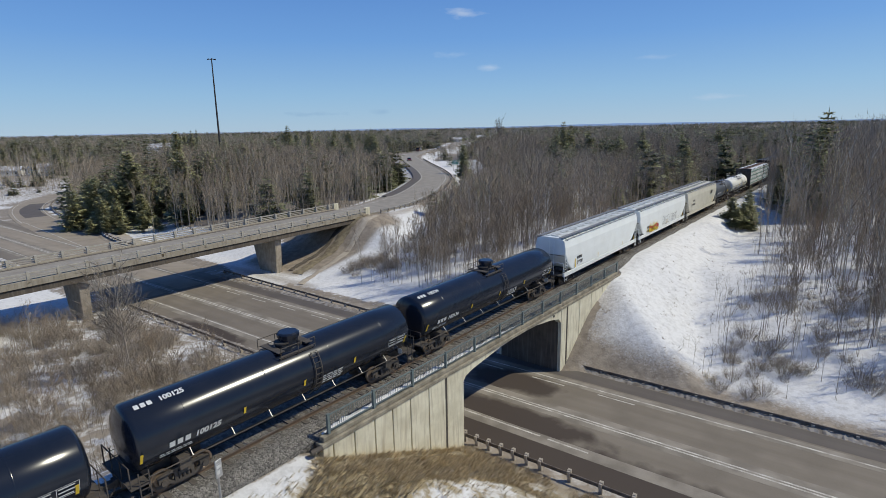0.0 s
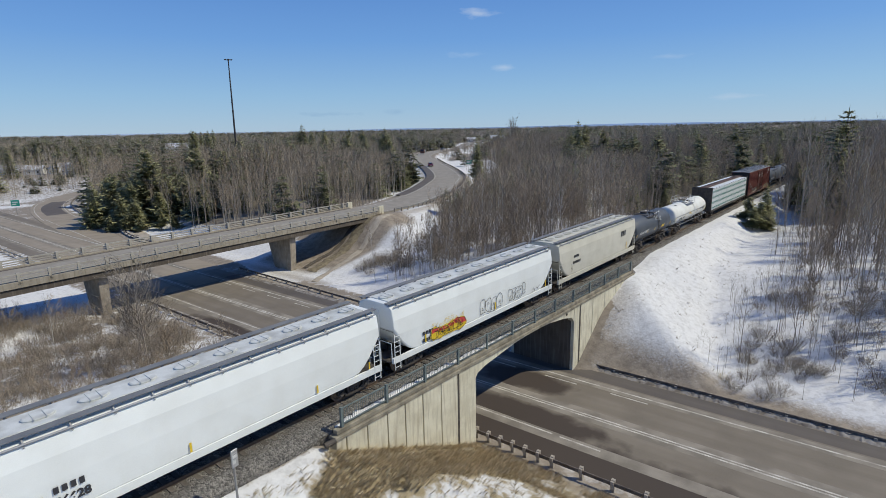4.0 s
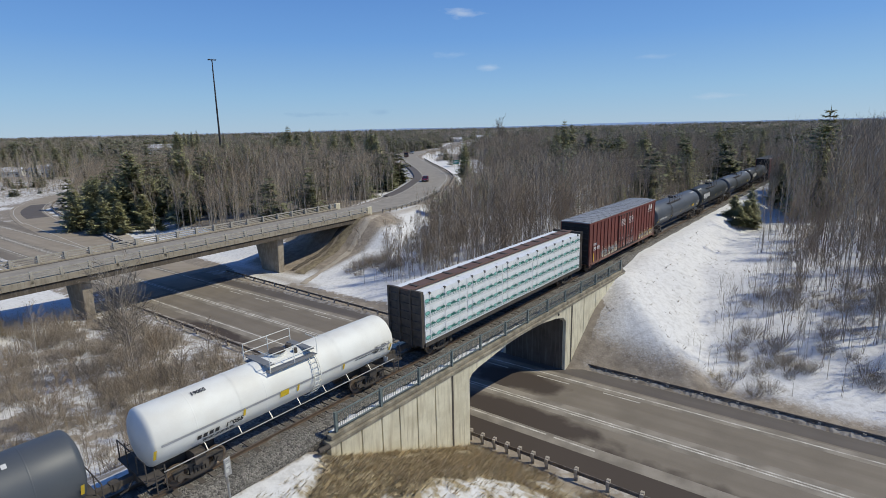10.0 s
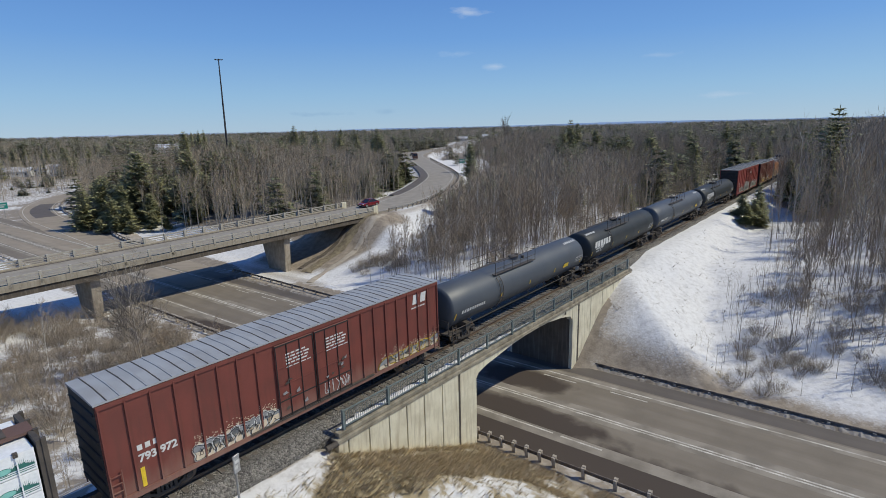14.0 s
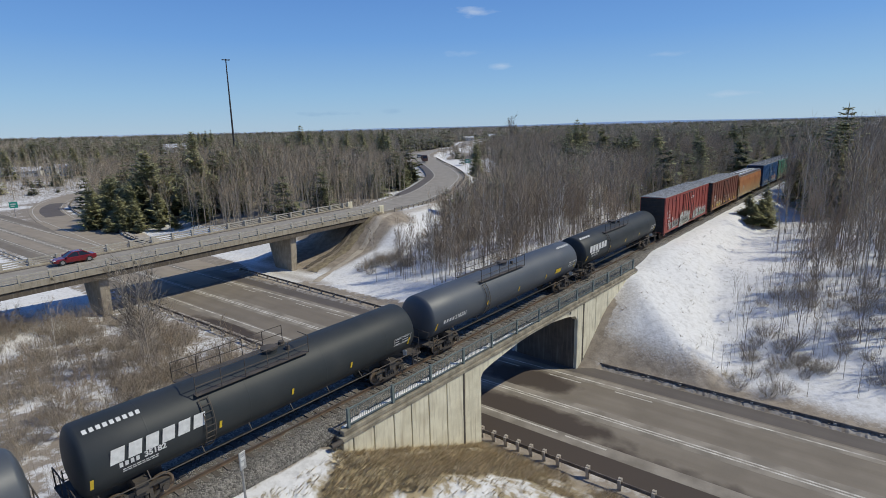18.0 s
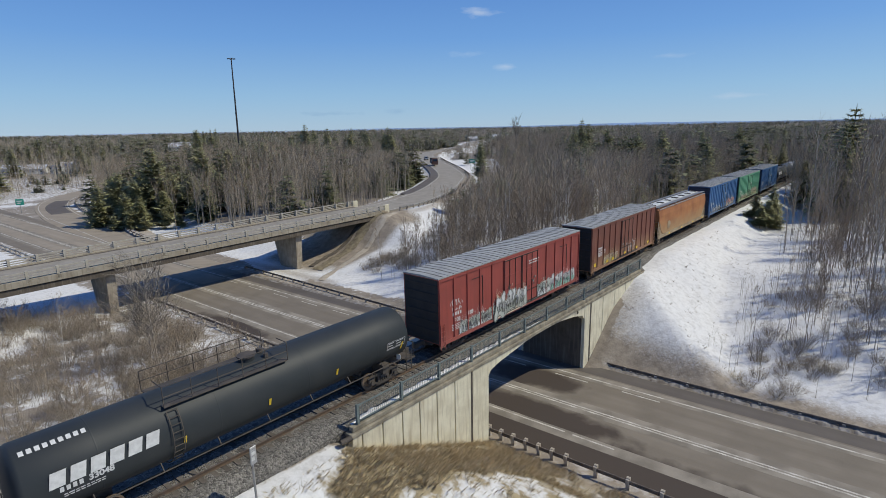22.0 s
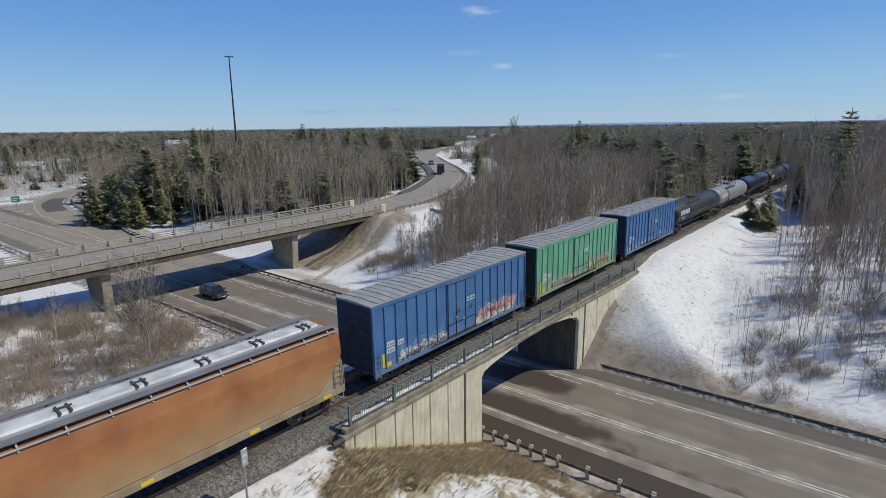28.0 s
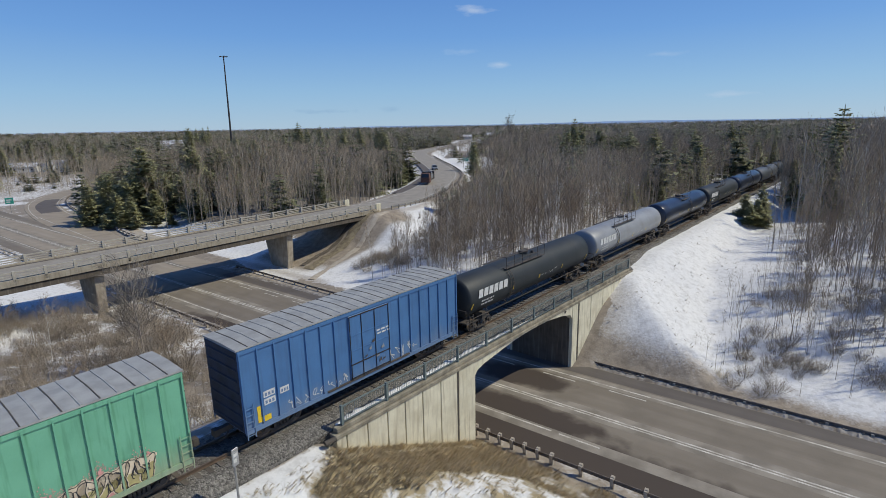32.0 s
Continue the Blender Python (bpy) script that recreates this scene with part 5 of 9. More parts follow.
# ---- box cars
def box_car(label, s0, s1, paint, roof, eave=5.2, posts=12, doors=2, door_w=2.4, seed=1, endmat=None, roof_ribs=15):
    car, L = car_thing("box_car", label, s0, s1)
    rng = random.Random(seed)
    W, b, h = 2.98, 0.98, eave - 0.08
    P = M[paint]
    part("body", MB().box(-L / 2 + 0.05, L / 2 - 0.05, -W / 2, W / 2, b, h), P, car)
    part("underframe", MB().box(-L / 2 + 0.3, L / 2 - 0.3, -0.5, 0.5, 0.62, b).box(-3.2, 3.2, -1.2, 1.2, 0.78, b), M["under"], car)
    running_gear(car, L, L / 2 - 2.2)
    # roof: nearly flat, with dark lapped seams and a pressed rib in each sheet
    e, rise = W / 2 + 0.05, 0.06
    prof = [(-e, eave - 0.07), (-e, eave), (0, eave + rise), (e, eave), (e, eave - 0.07)]
    r = part("roof", MB().loft([[(x, y, z) for y, z in prof] for x in (-L / 2, L / 2)]), M[roof], car)
    n = roof_ribs

    def across(hw, hh, skew=0.0):
        mb = MB()
        for sg in (-1, 1):
            a, c = Vector((skew * 0.5, 0, rise)), Vector((-skew * 0.5, sg * (e - 0.03), 0.004))
            mb.beam(a, c, hw * 2, hh)
        return mb
    seam = across(0.02, 0.035).mesh("roof_seam", M["under"])
    rib = across(0.05, 0.045).mesh("roof_rib", M[roof])
    for i in range(n):
        put("roof_seam", seam, r, m=pose(-L / 2 + L * (i + 0.5) / n, 0, eave))
        if i:
            put("roof_rib", rib, r, m=pose(-L / 2 + L * i / n, 0, eave))
    # end panels take the darker paint that holds their shade
    for q in (-1, 1):
        part("end_panel", MB().box(q * (L / 2 - 0.055), q * (L / 2 - 0.03), -W / 2 + 0.04, W / 2 - 0.04, b + 0.05, h - 0.06), M[endmat or "grimeshade"], car, "grimy end with shade in its colour")
    # side posts, sills, doors
    pm = MB().box(-0.035, 0.035, -0.075, 0.0, b + 0.1, h - 0.1).mesh("side_post", P)
    dw = door_w * doors
    for sg in (-1, 1):
        part("side_sill", MB().box(-L / 2 + 0.06, L / 2 - 0.06, sg * W / 2 - (0.07 if sg < 0 else 0), sg * W / 2 + (0.07 if sg > 0 else 0), b - 0.12, b + 0.12), P, car)
        part("top_chord", MB().box(-L / 2 + 0.06, L / 2 - 0.06, sg * W / 2 - (0.06 if sg < 0 else 0), sg * W / 2 + (0.06 if sg > 0 else 0), h - 0.2, h - 0.02), P, car)
        half = posts // 2
        for q in (-1, 1):
            for i in range(half):
                x = q * (dw / 2 + (L / 2 - dw / 2 - 0.12) * (i + 1) / half)
                put("side_post", pm, car, m=pose(x, sg * W / 2, 0, 0, 0, 0 if sg < 0 else 180))
        for d in range(doors):
            x0 = -dw / 2 + door_w * d
            dr = part("door", MB().box(x0 + 0.04, x0 + door_w - 0.04, sg * W / 2 - (0.085 if sg < 0 else 0), sg * W / 2 + (0.085 if sg > 0 else 0), b + 0.16, h - 0.24), P, car, bevel=0.02)
            y = sg * (W / 2 + 0.11)
            # rods and outer beams dark: their shadow lines are put in the colour
            for fx in (0.03, 0.3, 0.62, 0.97):
                part("door_rod", MB().tube([(x0 + door_w * fx, y, b + 0.1), (x0 + door_w * fx, y, h - 0.3)], 0.024, 6), M["grimeshade"], dr)
            for k in range(7):
                px, pz = x0 + door_w * rng.uniform(0.1, 0.8), b + (h - b) * rng.uniform(0.12, 0.5)
                part("scuff", MB().quad((px, y + sg * 0.035, pz), (px + rng.uniform(0.08, 0.3), y + sg * 0.035, pz + 0.03), (px + 0.16, y + sg * 0.035, pz + rng.uniform(0.1, 0.3)), (px - 0.03, y + sg * 0.035, pz + 0.1)), M["palegrey" if k % 2 else "under"], dr)
            for fz in (0.03, 0.24, 0.45, 0.68, 0.97):
                z = b + 0.12 + (h - b - 0.3) * fz
                part("door_beam", MB().box(x0 + 0.05, x0 + door_w - 0.05, min(y, y - sg * 0.06), max(y, y - sg * 0.06), z - 0.03, z + 0.03), P if fz in (0.45, 0.68) else M["grimeshade"], dr)
        part("door_track", MB().box(-dw / 2 - 1.6, dw / 2 + 1.6, sg * W / 2 - (0.12 if sg < 0 else 0), sg * W / 2 + (0.12 if sg > 0 else 0), b + 0.08, b + 0.15), M["under"], car)
    # corrugated ends, ladders, steps
    for q in (-1, 1):
        for i in range(7):
            z = b + 0.3 + (h - b - 0.4) * i / 6.5
            part("end_rib", MB().tube([(q * (L / 2 - 0.03), -W / 2 + 0.15, z), (q * (L / 2 - 0.03), W / 2 - 0.15, z)], 0.06, 8), M[endmat or "grimeshade"], car)
        lad = ladder_mesh(1.7, 0.42, 5, P)
        put("ladder", lad, car, m=pose(q * (L / 2 - 0.32) - 0.21, -W / 2 - 0.09, b - 0.35))
        put("ladder", lad, car, m=pose(q * (L / 2 - 0.32) - 0.21, W / 2 + 0.09, b - 0.35))
    return car, L, -W / 2, b, h


def centerbeam(label, s0, s1):
    car, L = car_thing("lumber_car", label, s0, s1)
    running_gear(car, L, L / 2 - 2.3)
    part("deck", MB().box(-L / 2, L / 2, -1.4, 1.4, 1.02, 1.22).box(-L / 2 + 0.4, L / 2 - 0.4, -0.35, 0.35, 0.6, 1.02), M["under"], car)
    for sg in (-1, 1):
        part("side_sill", MB().box(-L / 2 + 0.2, L / 2 - 0.2, sg * 1.45 - 0.06, sg * 1.45 + 0.06, 0.98, 1.24), M["under"], car)
    for q in (-1, 1):
        bh = part("bulkhead", MB().box(q * (L / 2 - 0.02), q * (L / 2 - 0.2), -1.45, 1.45, 1.2, 4.72), M["under"], car, "dark end bulkhead")
        for y in (-1.42, -0.5, 0.5, 1.42):
            part("bulkhead_post", MB().box(q * (L / 2 + 0.1), q * (L / 2 - 0.05), y - 0.07, y + 0.07, 1.0, 4.76), M["under"], bh)
        for i in range(6):
            part("bulkhead_rib", MB().box(q * (L / 2 + 0.06), q * (L / 2 - 0.04), -1.35, 1.35, 1.5 + 0.55 * i, 1.6 + 0.55 * i), M["under"], bh)
    part("centre_beam", MB().box(-L / 2 + 0.2, L / 2 - 0.2, -0.05, 0.05, 1.2, 4.6), M["rustbrown"], car)
    chord = part("top_chord", MB().box(-L / 2, L / 2, -0.46, 0.46, 4.62, 4.74), M["chord"], car, "rusty brown top chord")
    slot = MB().box(-0.13, 0.13, -0.5, 0.3, 0, 0.05).mesh("slot", M["under"])
    for i in range(13):
        put("slot", slot, chord, m=pose(-L / 2 + L * (i + 0.5) / 13, 0.12, 4.742))
    # wrapped lumber packs, four high
    cols, pl = 5, (L - 0.5) / 5
    rng = random.Random(4)
    pack = MB().box(-pl / 2 + 0.025, pl / 2 - 0.025, -0.62, 0.62, 0.0, 0.8).mesh("lumber_pack", M["wrap"])
    trees, oval = MB(), MB()
    units = 4
    for u in range(units):
        x0 = -pl / 2 + 0.06 + (pl - 0.12) * u / units
        uw = (pl - 0.12) / units
        k = 15
        for i in range(k):
            xa, xb = x0 + uw * (0.3 + 0.68 * i / k), x0 + uw * (0.3 + 0.68 * (i + 1) / k)
            c, base = (xa + xb) / 2, 0.20
            rise = 0.10 + 0.16 * math.sin(math.pi * min(1, i / k * 1.15)) + rng.uniform(0, 0.1)
            trees.quad((xa, 0, base), (xb, 0, base), (xb, 0, base + rise * 0.55), (c + (xb - xa) * 0.12, 0, base + rise * 0.7), (c, 0, base + rise + 0.06), (c - (xb - xa) * 0.12, 0, base + rise * 0.7), (xa, 0, base + rise * 0.55))
        for z in (0.06, 0.13):
            trees.quad((x0, 0, z), (x0 + uw * 0.98, 0, z), (x0 + uw * 0.98, 0, z + 0.028), (x0, 0, z + 0.028))
        trees.quad((x0 + uw * 0.02, 0, 0.17), (x0 + uw * 0.3, 0, 0.17), (x0 + uw * 0.3, 0, 0.24), (x0 + uw * 0.02, 0, 0.24))
        cx = x0 + uw * 0.2
        for rx, rz, off, mbx in ((0.25, 0.12, -0.006, trees), (0.225, 0.1, -0.010, oval)):
            mbx.quad(*[(cx + rx * math.cos(a), off, 0.3 + rz * math.sin(a)) for a in [2 * math.pi * j / 18 for j in range(18)]])
    k0 = len(trees.v)
    sheet = bpy.data.meshes.new("print")
    sheet.from_pydata(trees.v + oval.v, [], trees.f + [tuple(q + k0 for q in f) for f in oval.f])
    for mt in ("paintgreen", "paintteal"):
        sheet.materials.append(M[mt])
    sheet.polygons.foreach_set("material_index", [0] * len(trees.f) + [1] * len(oval.f))
    for sg in (-1, 1):
        for c in range(cols):
            for r in range(4):
                m = pose(-L / 2 + 0.25 + pl * (c + 0.5), sg * 0.83 + rng.uniform(-0.02, 0.02), 1.24 + 0.83 * r, 0, 0, 0 if sg < 0 else 180)
                pk = put("lumber_pack", pack, car, m=m)
                put("print", sheet, pk, m=pose(0, -0.625, 0.02))
    for i in range(15):
        x = -L / 2 + 0.8 + (L - 1.6) * i / 14
        part("tie_strap", MB().box(x - 0.02, x + 0.02, -1.49, -1.475, 1.3, 4.55), M["wrap"], car)
        part("strap_clip", MB().box(x - 0.07, x + 0.07, -1.49, -1.36, 4.42, 4.58), M["under"], car)
    return car, L


# ---- tank cars
def tank_car(label, s0, s1, paint, R=1.5, walkway="short", seed=1, band=False, pipes="under", fit="under", bonnet=False):
    car, L = car_thing("tank_car", label, s0, s1)
    zc = 1.06 + R
    P = M[paint]
    SEG = 40
    Ls = L / 2 - 0.25
    head = 0.40

    def ring(x, r):
        return [(x, r * math.sin(a), zc + r * math.cos(a)) for a in [2 * math.pi * k / SEG for k in range(SEG)]]
    rings = []
    for k in range(7):
        t = k / 6 * math.pi / 2
        rings.append(ring(-Ls + head - head * math.cos(t), max(R * math.sin(t), 0.01)))
    nmid = 8
    for k in range(1, nmid):
        rings.append(ring(-Ls + head + (2 * Ls - 2 * head) * k / nmid, R))
    for k in range(7):
        t = (6 - k) / 6 * math.pi / 2
        rings.append(ring(Ls - head + head * math.cos(t), max(R * math.sin(t), 0.01)))
    shell = MB().loft(rings)
    part("tank_shell", shell, P, car, smooth=True)
    # weld seams
    for k in (1, 3, 5, 7):
        x = -Ls + head + (2 * Ls - 2 * head) * k / nmid
        part("weld_seam", MB().loft([ring(x - 0.03, R), ring(x, R + 0.006), ring(x + 0.03, R)], caps=False), P, car, smooth=True)
    running_gear(car, L, L / 2 - 2.3)
    for q in (-1, 1):
        part("bolster", MB().box(q * (L / 2 - 2.3) - 0.25, q * (L / 2 - 2.3) + 0.25, -1.35, 1.35, 0.8, 1.35).box(min(q * (L / 2 - 3.4), q * L / 2), max(q * (L / 2 - 3.4), q * L / 2), -0.42, 0.42, 0.72, 1.12), M["under"], car)
        part("end_platform", MB().box(min(q * (L / 2 - 0.75), q * L / 2), max(q * (L / 2 - 0.75), q * L / 2), -1.5, 1.5, 1.02, 1.1), M["under"], car)
        rail = MB()
        xe = q * (L / 2 - 0.06)
        rail.tube([(xe, -1.4, 1.1), (xe, -1.4, 2.0), (xe, 1.4, 2.0), (xe, 1.4, 1.1)], 0.028, 6)
        rail.tube([(xe, -0.5, 1.1), (xe, -0.5, 2.0)], 0.022, 6)
        rail.tube([(xe, 0.5, 1.1), (xe, 0.5, 2.0)], 0.022, 6)
        part("end_handrail", rail, M["under"], car)
        for y in (-1.42, 1.42):
            put("ladder", ladder_mesh(1.25, 0.4, 4, M["under"]), car, m=pose(q * (L / 2 - 0.55) - 0.2, y + 0.08 * (1 if y > 0 else -1), 0.4))
    for sg in (-1, 1):
        part("side_handrail", MB().tube([(-L / 2 + 0.7, sg * 1.5, 1.3), (L / 2 - 0.7, sg * 1.5, 1.3)], 0.03, 6), M[pipes], car)
        for i in range(7):
            x = -L / 2 + 2.6 + (L - 5.2) * i / 6
            part("rail_bracket", MB().beam((x, sg * 1.5, 1.3), (x, sg * 1.22, 1.6), 0.04, 0.04), M["galv" if paint in ("black", "whitetank") else "under"], car)
    # manway, platform and ladders
    zt = zc + R
    part("manway", MB().tube([(-0.1, 0, zt - 0.2), (-0.1, 0, zt + 0.16)], 0.38, 20), P, car, bevel=0.03)
    if bonnet:
        part("valve_bonnet", MB().tube([(0.3, 0, zt - 0.1), (0.3, 0, zt + 0.36), (0.3, 0, zt + 0.4), (0.3, 0, zt + 0.58), (0.3, 0, zt + 0.66)], [0.5, 0.5, 0.58, 0.6, 0.5], 14), P, car, "black steel bonnet over the valves")
    part("manway_lid", MB().tube([(-0.1, 0, zt + 0.16), (-0.1, 0, zt + 0.23)], 0.43, 20), M["under"], car)
    px0, px1 = (-0.9, 1.2) if bonnet else (-1.3, 1.5) if walkway == "short" else (-4.4, 1.4)
    py = 0.82 if bonnet else 0.95
    plat = MB()
    for sg in (-1, 1):
        plat.box(px0, px1, sg * py - (0.15 if bonnet else 0.22), sg * py + (0.15 if bonnet else 0.22), zt - 0.28, zt - 0.24)
    if walkway == "short":
        plat.box(px0, px0 + 0.4, -py, py, zt - 0.02, zt + 0.03).box(px1 - 0.4, px1, -py, py, zt - 0.02, zt + 0.03)
    pf = part("platform", plat, M["walkgrey"] if fit == "whitetank" else M[fit], car, "steel grating platform")
    railing = MB()
    nst = 3 if walkway == "short" else 6
    for sg in (-1, 1):
        y = sg * (py + 0.22)
        for i in range(nst):
            x = px0 + (px1 - px0) * i / (nst - 1)
            railing.tube([(x, y, zt - 0.25), (x, y, zt + (0.3 if bonnet else 0.65))], 0.022, 5)
        for z in ((-0.1, 0.3) if bonnet else (0.2, 0.65)):
            railing.tube([(px0, y, zt + z), (px1, y, zt + z)], 0.022, 5)
    for x in (px0, px1):
        if not bonnet:
            railing.tube([(x, -py - 0.22, zt + 0.65), (x, -0.3, zt + 0.65)], 0.022, 5)
    part("platform_railing", railing, M[fit], pf)
    part("valve", MB().tube([(0.75, 0.25, zt - 0.1), (0.75, 0.25, zt + 0.2)], 0.16, 12), M["under"], car)
    part("valve", MB().tube([(0.7, -0.4, zt - 0.1), (0.7, -0.4, zt + 0.14)], 0.12, 12), M["under"], car)
    for sg in (-1, 1):
        lad = MB()
        lx = px1 - 0.25 if walkway == "short" else px0 + 0.25
        for k in range(11):
            a0, a1 = radians(48 + 11 * k), radians(48 + 11 * (k + 1))
            p0, p1 = ((R + 0.1) * math.sin(a0) * sg, zc + (R + 0.1) * math.cos(a0)), ((R + 0.1) * math.sin(a1) * sg, zc + (R + 0.1) * math.cos(a1))
            for dx in (-0.21, 0.21):
                lad.beam((lx + dx, *p0), (lx + dx, *p1), 0.035)
            lad.beam((lx - 0.21, *p0), (lx + 0.21, *p0), 0.025)
        part("side_ladder", lad, M[fit], car)
    if band:
        for x in (-L * 0.2, L * 0.2):
            part("band", MB().loft([ring(x - 0.06, R + 0.012), ring(x + 0.06, R + 0.012)], caps=False), P, car, smooth=True)

    def on_side(x, up):
        """A pose on the shell's near side, up degrees above its middle."""
        a = radians(up)
        return pose(x, -(R + 0.02) * math.cos(a), zc + (R + 0.02) * math.sin(a), 90 - up, 0, 0)
    for fx in (-0.47, -0.2, 0.0, 0.2, 0.44):
        tall = fx in (-0.47, 0.44)
        part("reflector", MB().quad((0, 0, 0), (0.12, 0, 0), (0.12, 0.55 if tall else 0.38, 0), (0, 0.55 if tall else 0.38, 0)), M["paintyellow"], car, "yellow reflective mark", m=on_side(fx * L, -24 if tall else -17))
    part("placard", MB().box(L / 2 - 1.1, L / 2 - 1.08, -1.35, -1.0, 1.15, 1.5), M["paintwhite"], car, m=None)
    return car, L, R, zc, on_side


# ---- covered hoppers
def hopper_car(label, s0, s1, paint, roof, hatches=10, eave=4.45, seed=1, sill=None, trough=False):
    car, L = car_thing("covered_hopper", label, s0, s1)
    P = M[paint]
    running_gear(car, L, L / 2 - 1.95)
    H2, W = L / 2, 3.14

    def section(x, f):
        """One ring of the body; f: how far its bottom has come down, 0 to 1."""
        zb = 1.32 + (1 - f) * 1.75
        pts = [(-1.47, zb), (-1.53, zb + 0.1), (-1.57, max(2.75, zb + 0.2)), (-1.55, 3.7), (-1.42, eave - 0.05), (-0.75, eave + 0.2), (0.75, eave + 0.2), (1.42, eave - 0.05), (1.55, 3.7), (1.57, max(2.75, zb + 0.2)), (1.53, zb + 0.1), (1.47, zb)]
        return [(x, y, z) for y, z in pts]
    rings = []
    for q, k in [(-1, i) for i in range(6)] + [(1, 5 - i) for i in range(6)]:
        rings.append(section(q * (H2 - 0.2 - k * 0.4), math.sin(k / 5 * math.pi / 2)))
    part("hopper_body", MB().loft(rings), P, car, bevel=0.03)
    for sg in (-1, 1):
        part("side_sill", MB().box(-H2 + 0.1, H2 - 0.1, sg * 1.5 - 0.06, sg * 1.5 + 0.06, 0.98, 1.36), M[sill or paint], car, bevel=0.01)
    part("centre_sill", MB().box(-H2 + 0.1, H2 - 0.1, -0.4, 0.4, 0.68, 1.0), M["under"], car)
    for i in range(4):
        x = (i - 1.5) * (L - 6.6) / 3.2
        part("hopper_bay", MB().loft([[(x + sx * 0.35, sy * 0.6, 0.45) for sx, sy in ((-1, -1), (1, -1), (1, 1), (-1, 1))], [(x + sx * 1.5, sy * 1.4, 1.4) for sx, sy in ((-1, -1), (1, -1), (1, 1), (-1, 1))]]), M["under"], car)
    for q in (-1, 1):
        # without sill paint, a dark sheet stands in for shade below the slope
        part("slope_sheet", MB().quad((q * (H2 - 0.22), -1.44, 3.0), (q * (H2 - 2.24), -1.44, 1.28), (q * (H2 - 2.24), 1.44, 1.28), (q * (H2 - 0.22), 1.44, 3.0)), M[sill or "under"], car)
        fr, xe = MB(), q * (H2 - 0.06)
        for y in (-1.46, 1.46):
            fr.tube([(xe, y, 1.0), (xe, y, 2.3)], 0.03, 6)
        fr.tube([(xe, -1.46, 2.3), (xe, 1.46, 2.3)], 0.03, 6).tube([(xe, -0.45, 1.05), (xe, -0.45, eave - 0.1)], 0.025, 5).tube([(xe, 0.0, 1.05), (xe, 0.0, eave - 0.1)], 0.025, 5)
        for k in range(7):
            fr.tube([(xe, -0.45, 1.4 + 0.42 * k), (xe, 0.0, 1.4 + 0.42 * k)], 0.016, 5)
        part("end_frame", fr, M[sill or paint], car)
        part("end_deck", MB().box(min(q * (H2 - 2.2), q * H2), max(q * (H2 - 2.2), q * H2), -1.42, 1.42, 1.0, 1.08), M["under"], car)
        for sg in (-1, 1):
            put("ladder", ladder_mesh(2.3 if sg < 0 else 3.2, 0.45, 7, M[sill or paint]), car, m=pose(q * (H2 - 0.45) - 0.22, sg * 1.55, 0.55))
        part("brake_gear", MB().tube([(q * (H2 - 1.3), -0.9, 1.35), (q * (H2 - 1.3), -0.1, 1.35)], 0.24, 10).box(q * (H2 - 1.0) - 0.2, q * (H2 - 1.0) + 0.2, 0.3, 0.8, 1.08, 1.7), M["under"], car)
    # roof: running boards, trough covers and hatches
    part("roof", MB().box(-H2 + 0.6, H2 - 0.6, -0.74, 0.74, eave + 0.19, eave + 0.24), M[roof], car)
    for sg in (-1, 1):
        rbd = part("running_board", MB().box(-H2 + 0.1, H2 - 0.1, sg * 1.12 - 0.2, sg * 1.12 + 0.2, eave + 0.24, eave + 0.28), M["walkgrey"], car, "dark grey steel walkway")
        part("eave_pipe", MB().tube([(-H2 + 0.4, sg * 1.46, eave + 0.05), (H2 - 0.4, sg * 1.46, eave + 0.05)], 0.045, 6), M["roofgrey"], car)
        for i in range(13):
            x = -H2 + 0.8 + (L - 1.6) * i / 12
            part("bracket", MB().beam((x, sg * 1.48, eave - 0.08), (x, sg * 1.1, eave + 0.24), 0.06, 0.05), M["roofgrey"], rbd)
    if trough:
        cover = part("trough_cover", MB().loft([[(x, -0.5, eave + 0.24), (x, -0.42, eave + 0.33), (x, 0.42, eave + 0.33), (x, 0.5, eave + 0.24)] for x in (-H2 + 0.8, H2 - 0.8)]), M["roofpale"], car, "pale long trough cover")
        for i in range(7):
            x = -H2 + 1.5 + (L - 3.0) * i / 6
            part("clamp", MB().box(x - 0.22, x - 0.14, -0.55, 0.2, eave + 0.3, eave + 0.39).box(x + 0.14, x + 0.22, -0.55, 0.2, eave + 0.3, eave + 0.39).tube([(x - 0.3, -0.1, eave + 0.4), (x + 0.3, -0.1, eave + 0.4)], 0.035, 6), M["under"], cover)
        for q in (-1, 1):
            for sg in (-1, 1):
                pts = [(q * (H2 - 0.2 - k * 0.4), sg * 1.46, 1.32 + (1 - math.sin(k / 5 * math.pi / 2)) * 1.75 + 0.02) for k in range(6)] + [(q * (H2 - 0.2), sg * 1.46, 1.3)]
                part("gusset_plate", MB().quad(*pts), M[sill or paint], car, "tan end plate")
    hm = MB().loft([[(0.55 * math.cos(a) * k, 0.36 * math.sin(a) * k, z * 0.6) for a in [2 * math.pi * j / 16 for j in range(16)]] for k, z in ((1, 0), (1, 0.09), (0.9, 0.13))]).mesh("hatch", M[roof])
    clip = MB().box(-0.02, 0.02, -0.4, 0.4, 0.07, 0.1).mesh("hatch_bar", M[roof])
    for i in range(0 if trough else hatches):
        x = -H2 + 1.2 + (L - 2.4) * i / (hatches - 1)
        h = put("hatch", hm, car, m=pose(x, 0, eave + 0.24))
        put("hatch_bar", clip, h, m=pose(0.2, 0, 0))
        put("hatch_bar", clip, h, m=pose(-0.2, 0, 0))
    return car, L


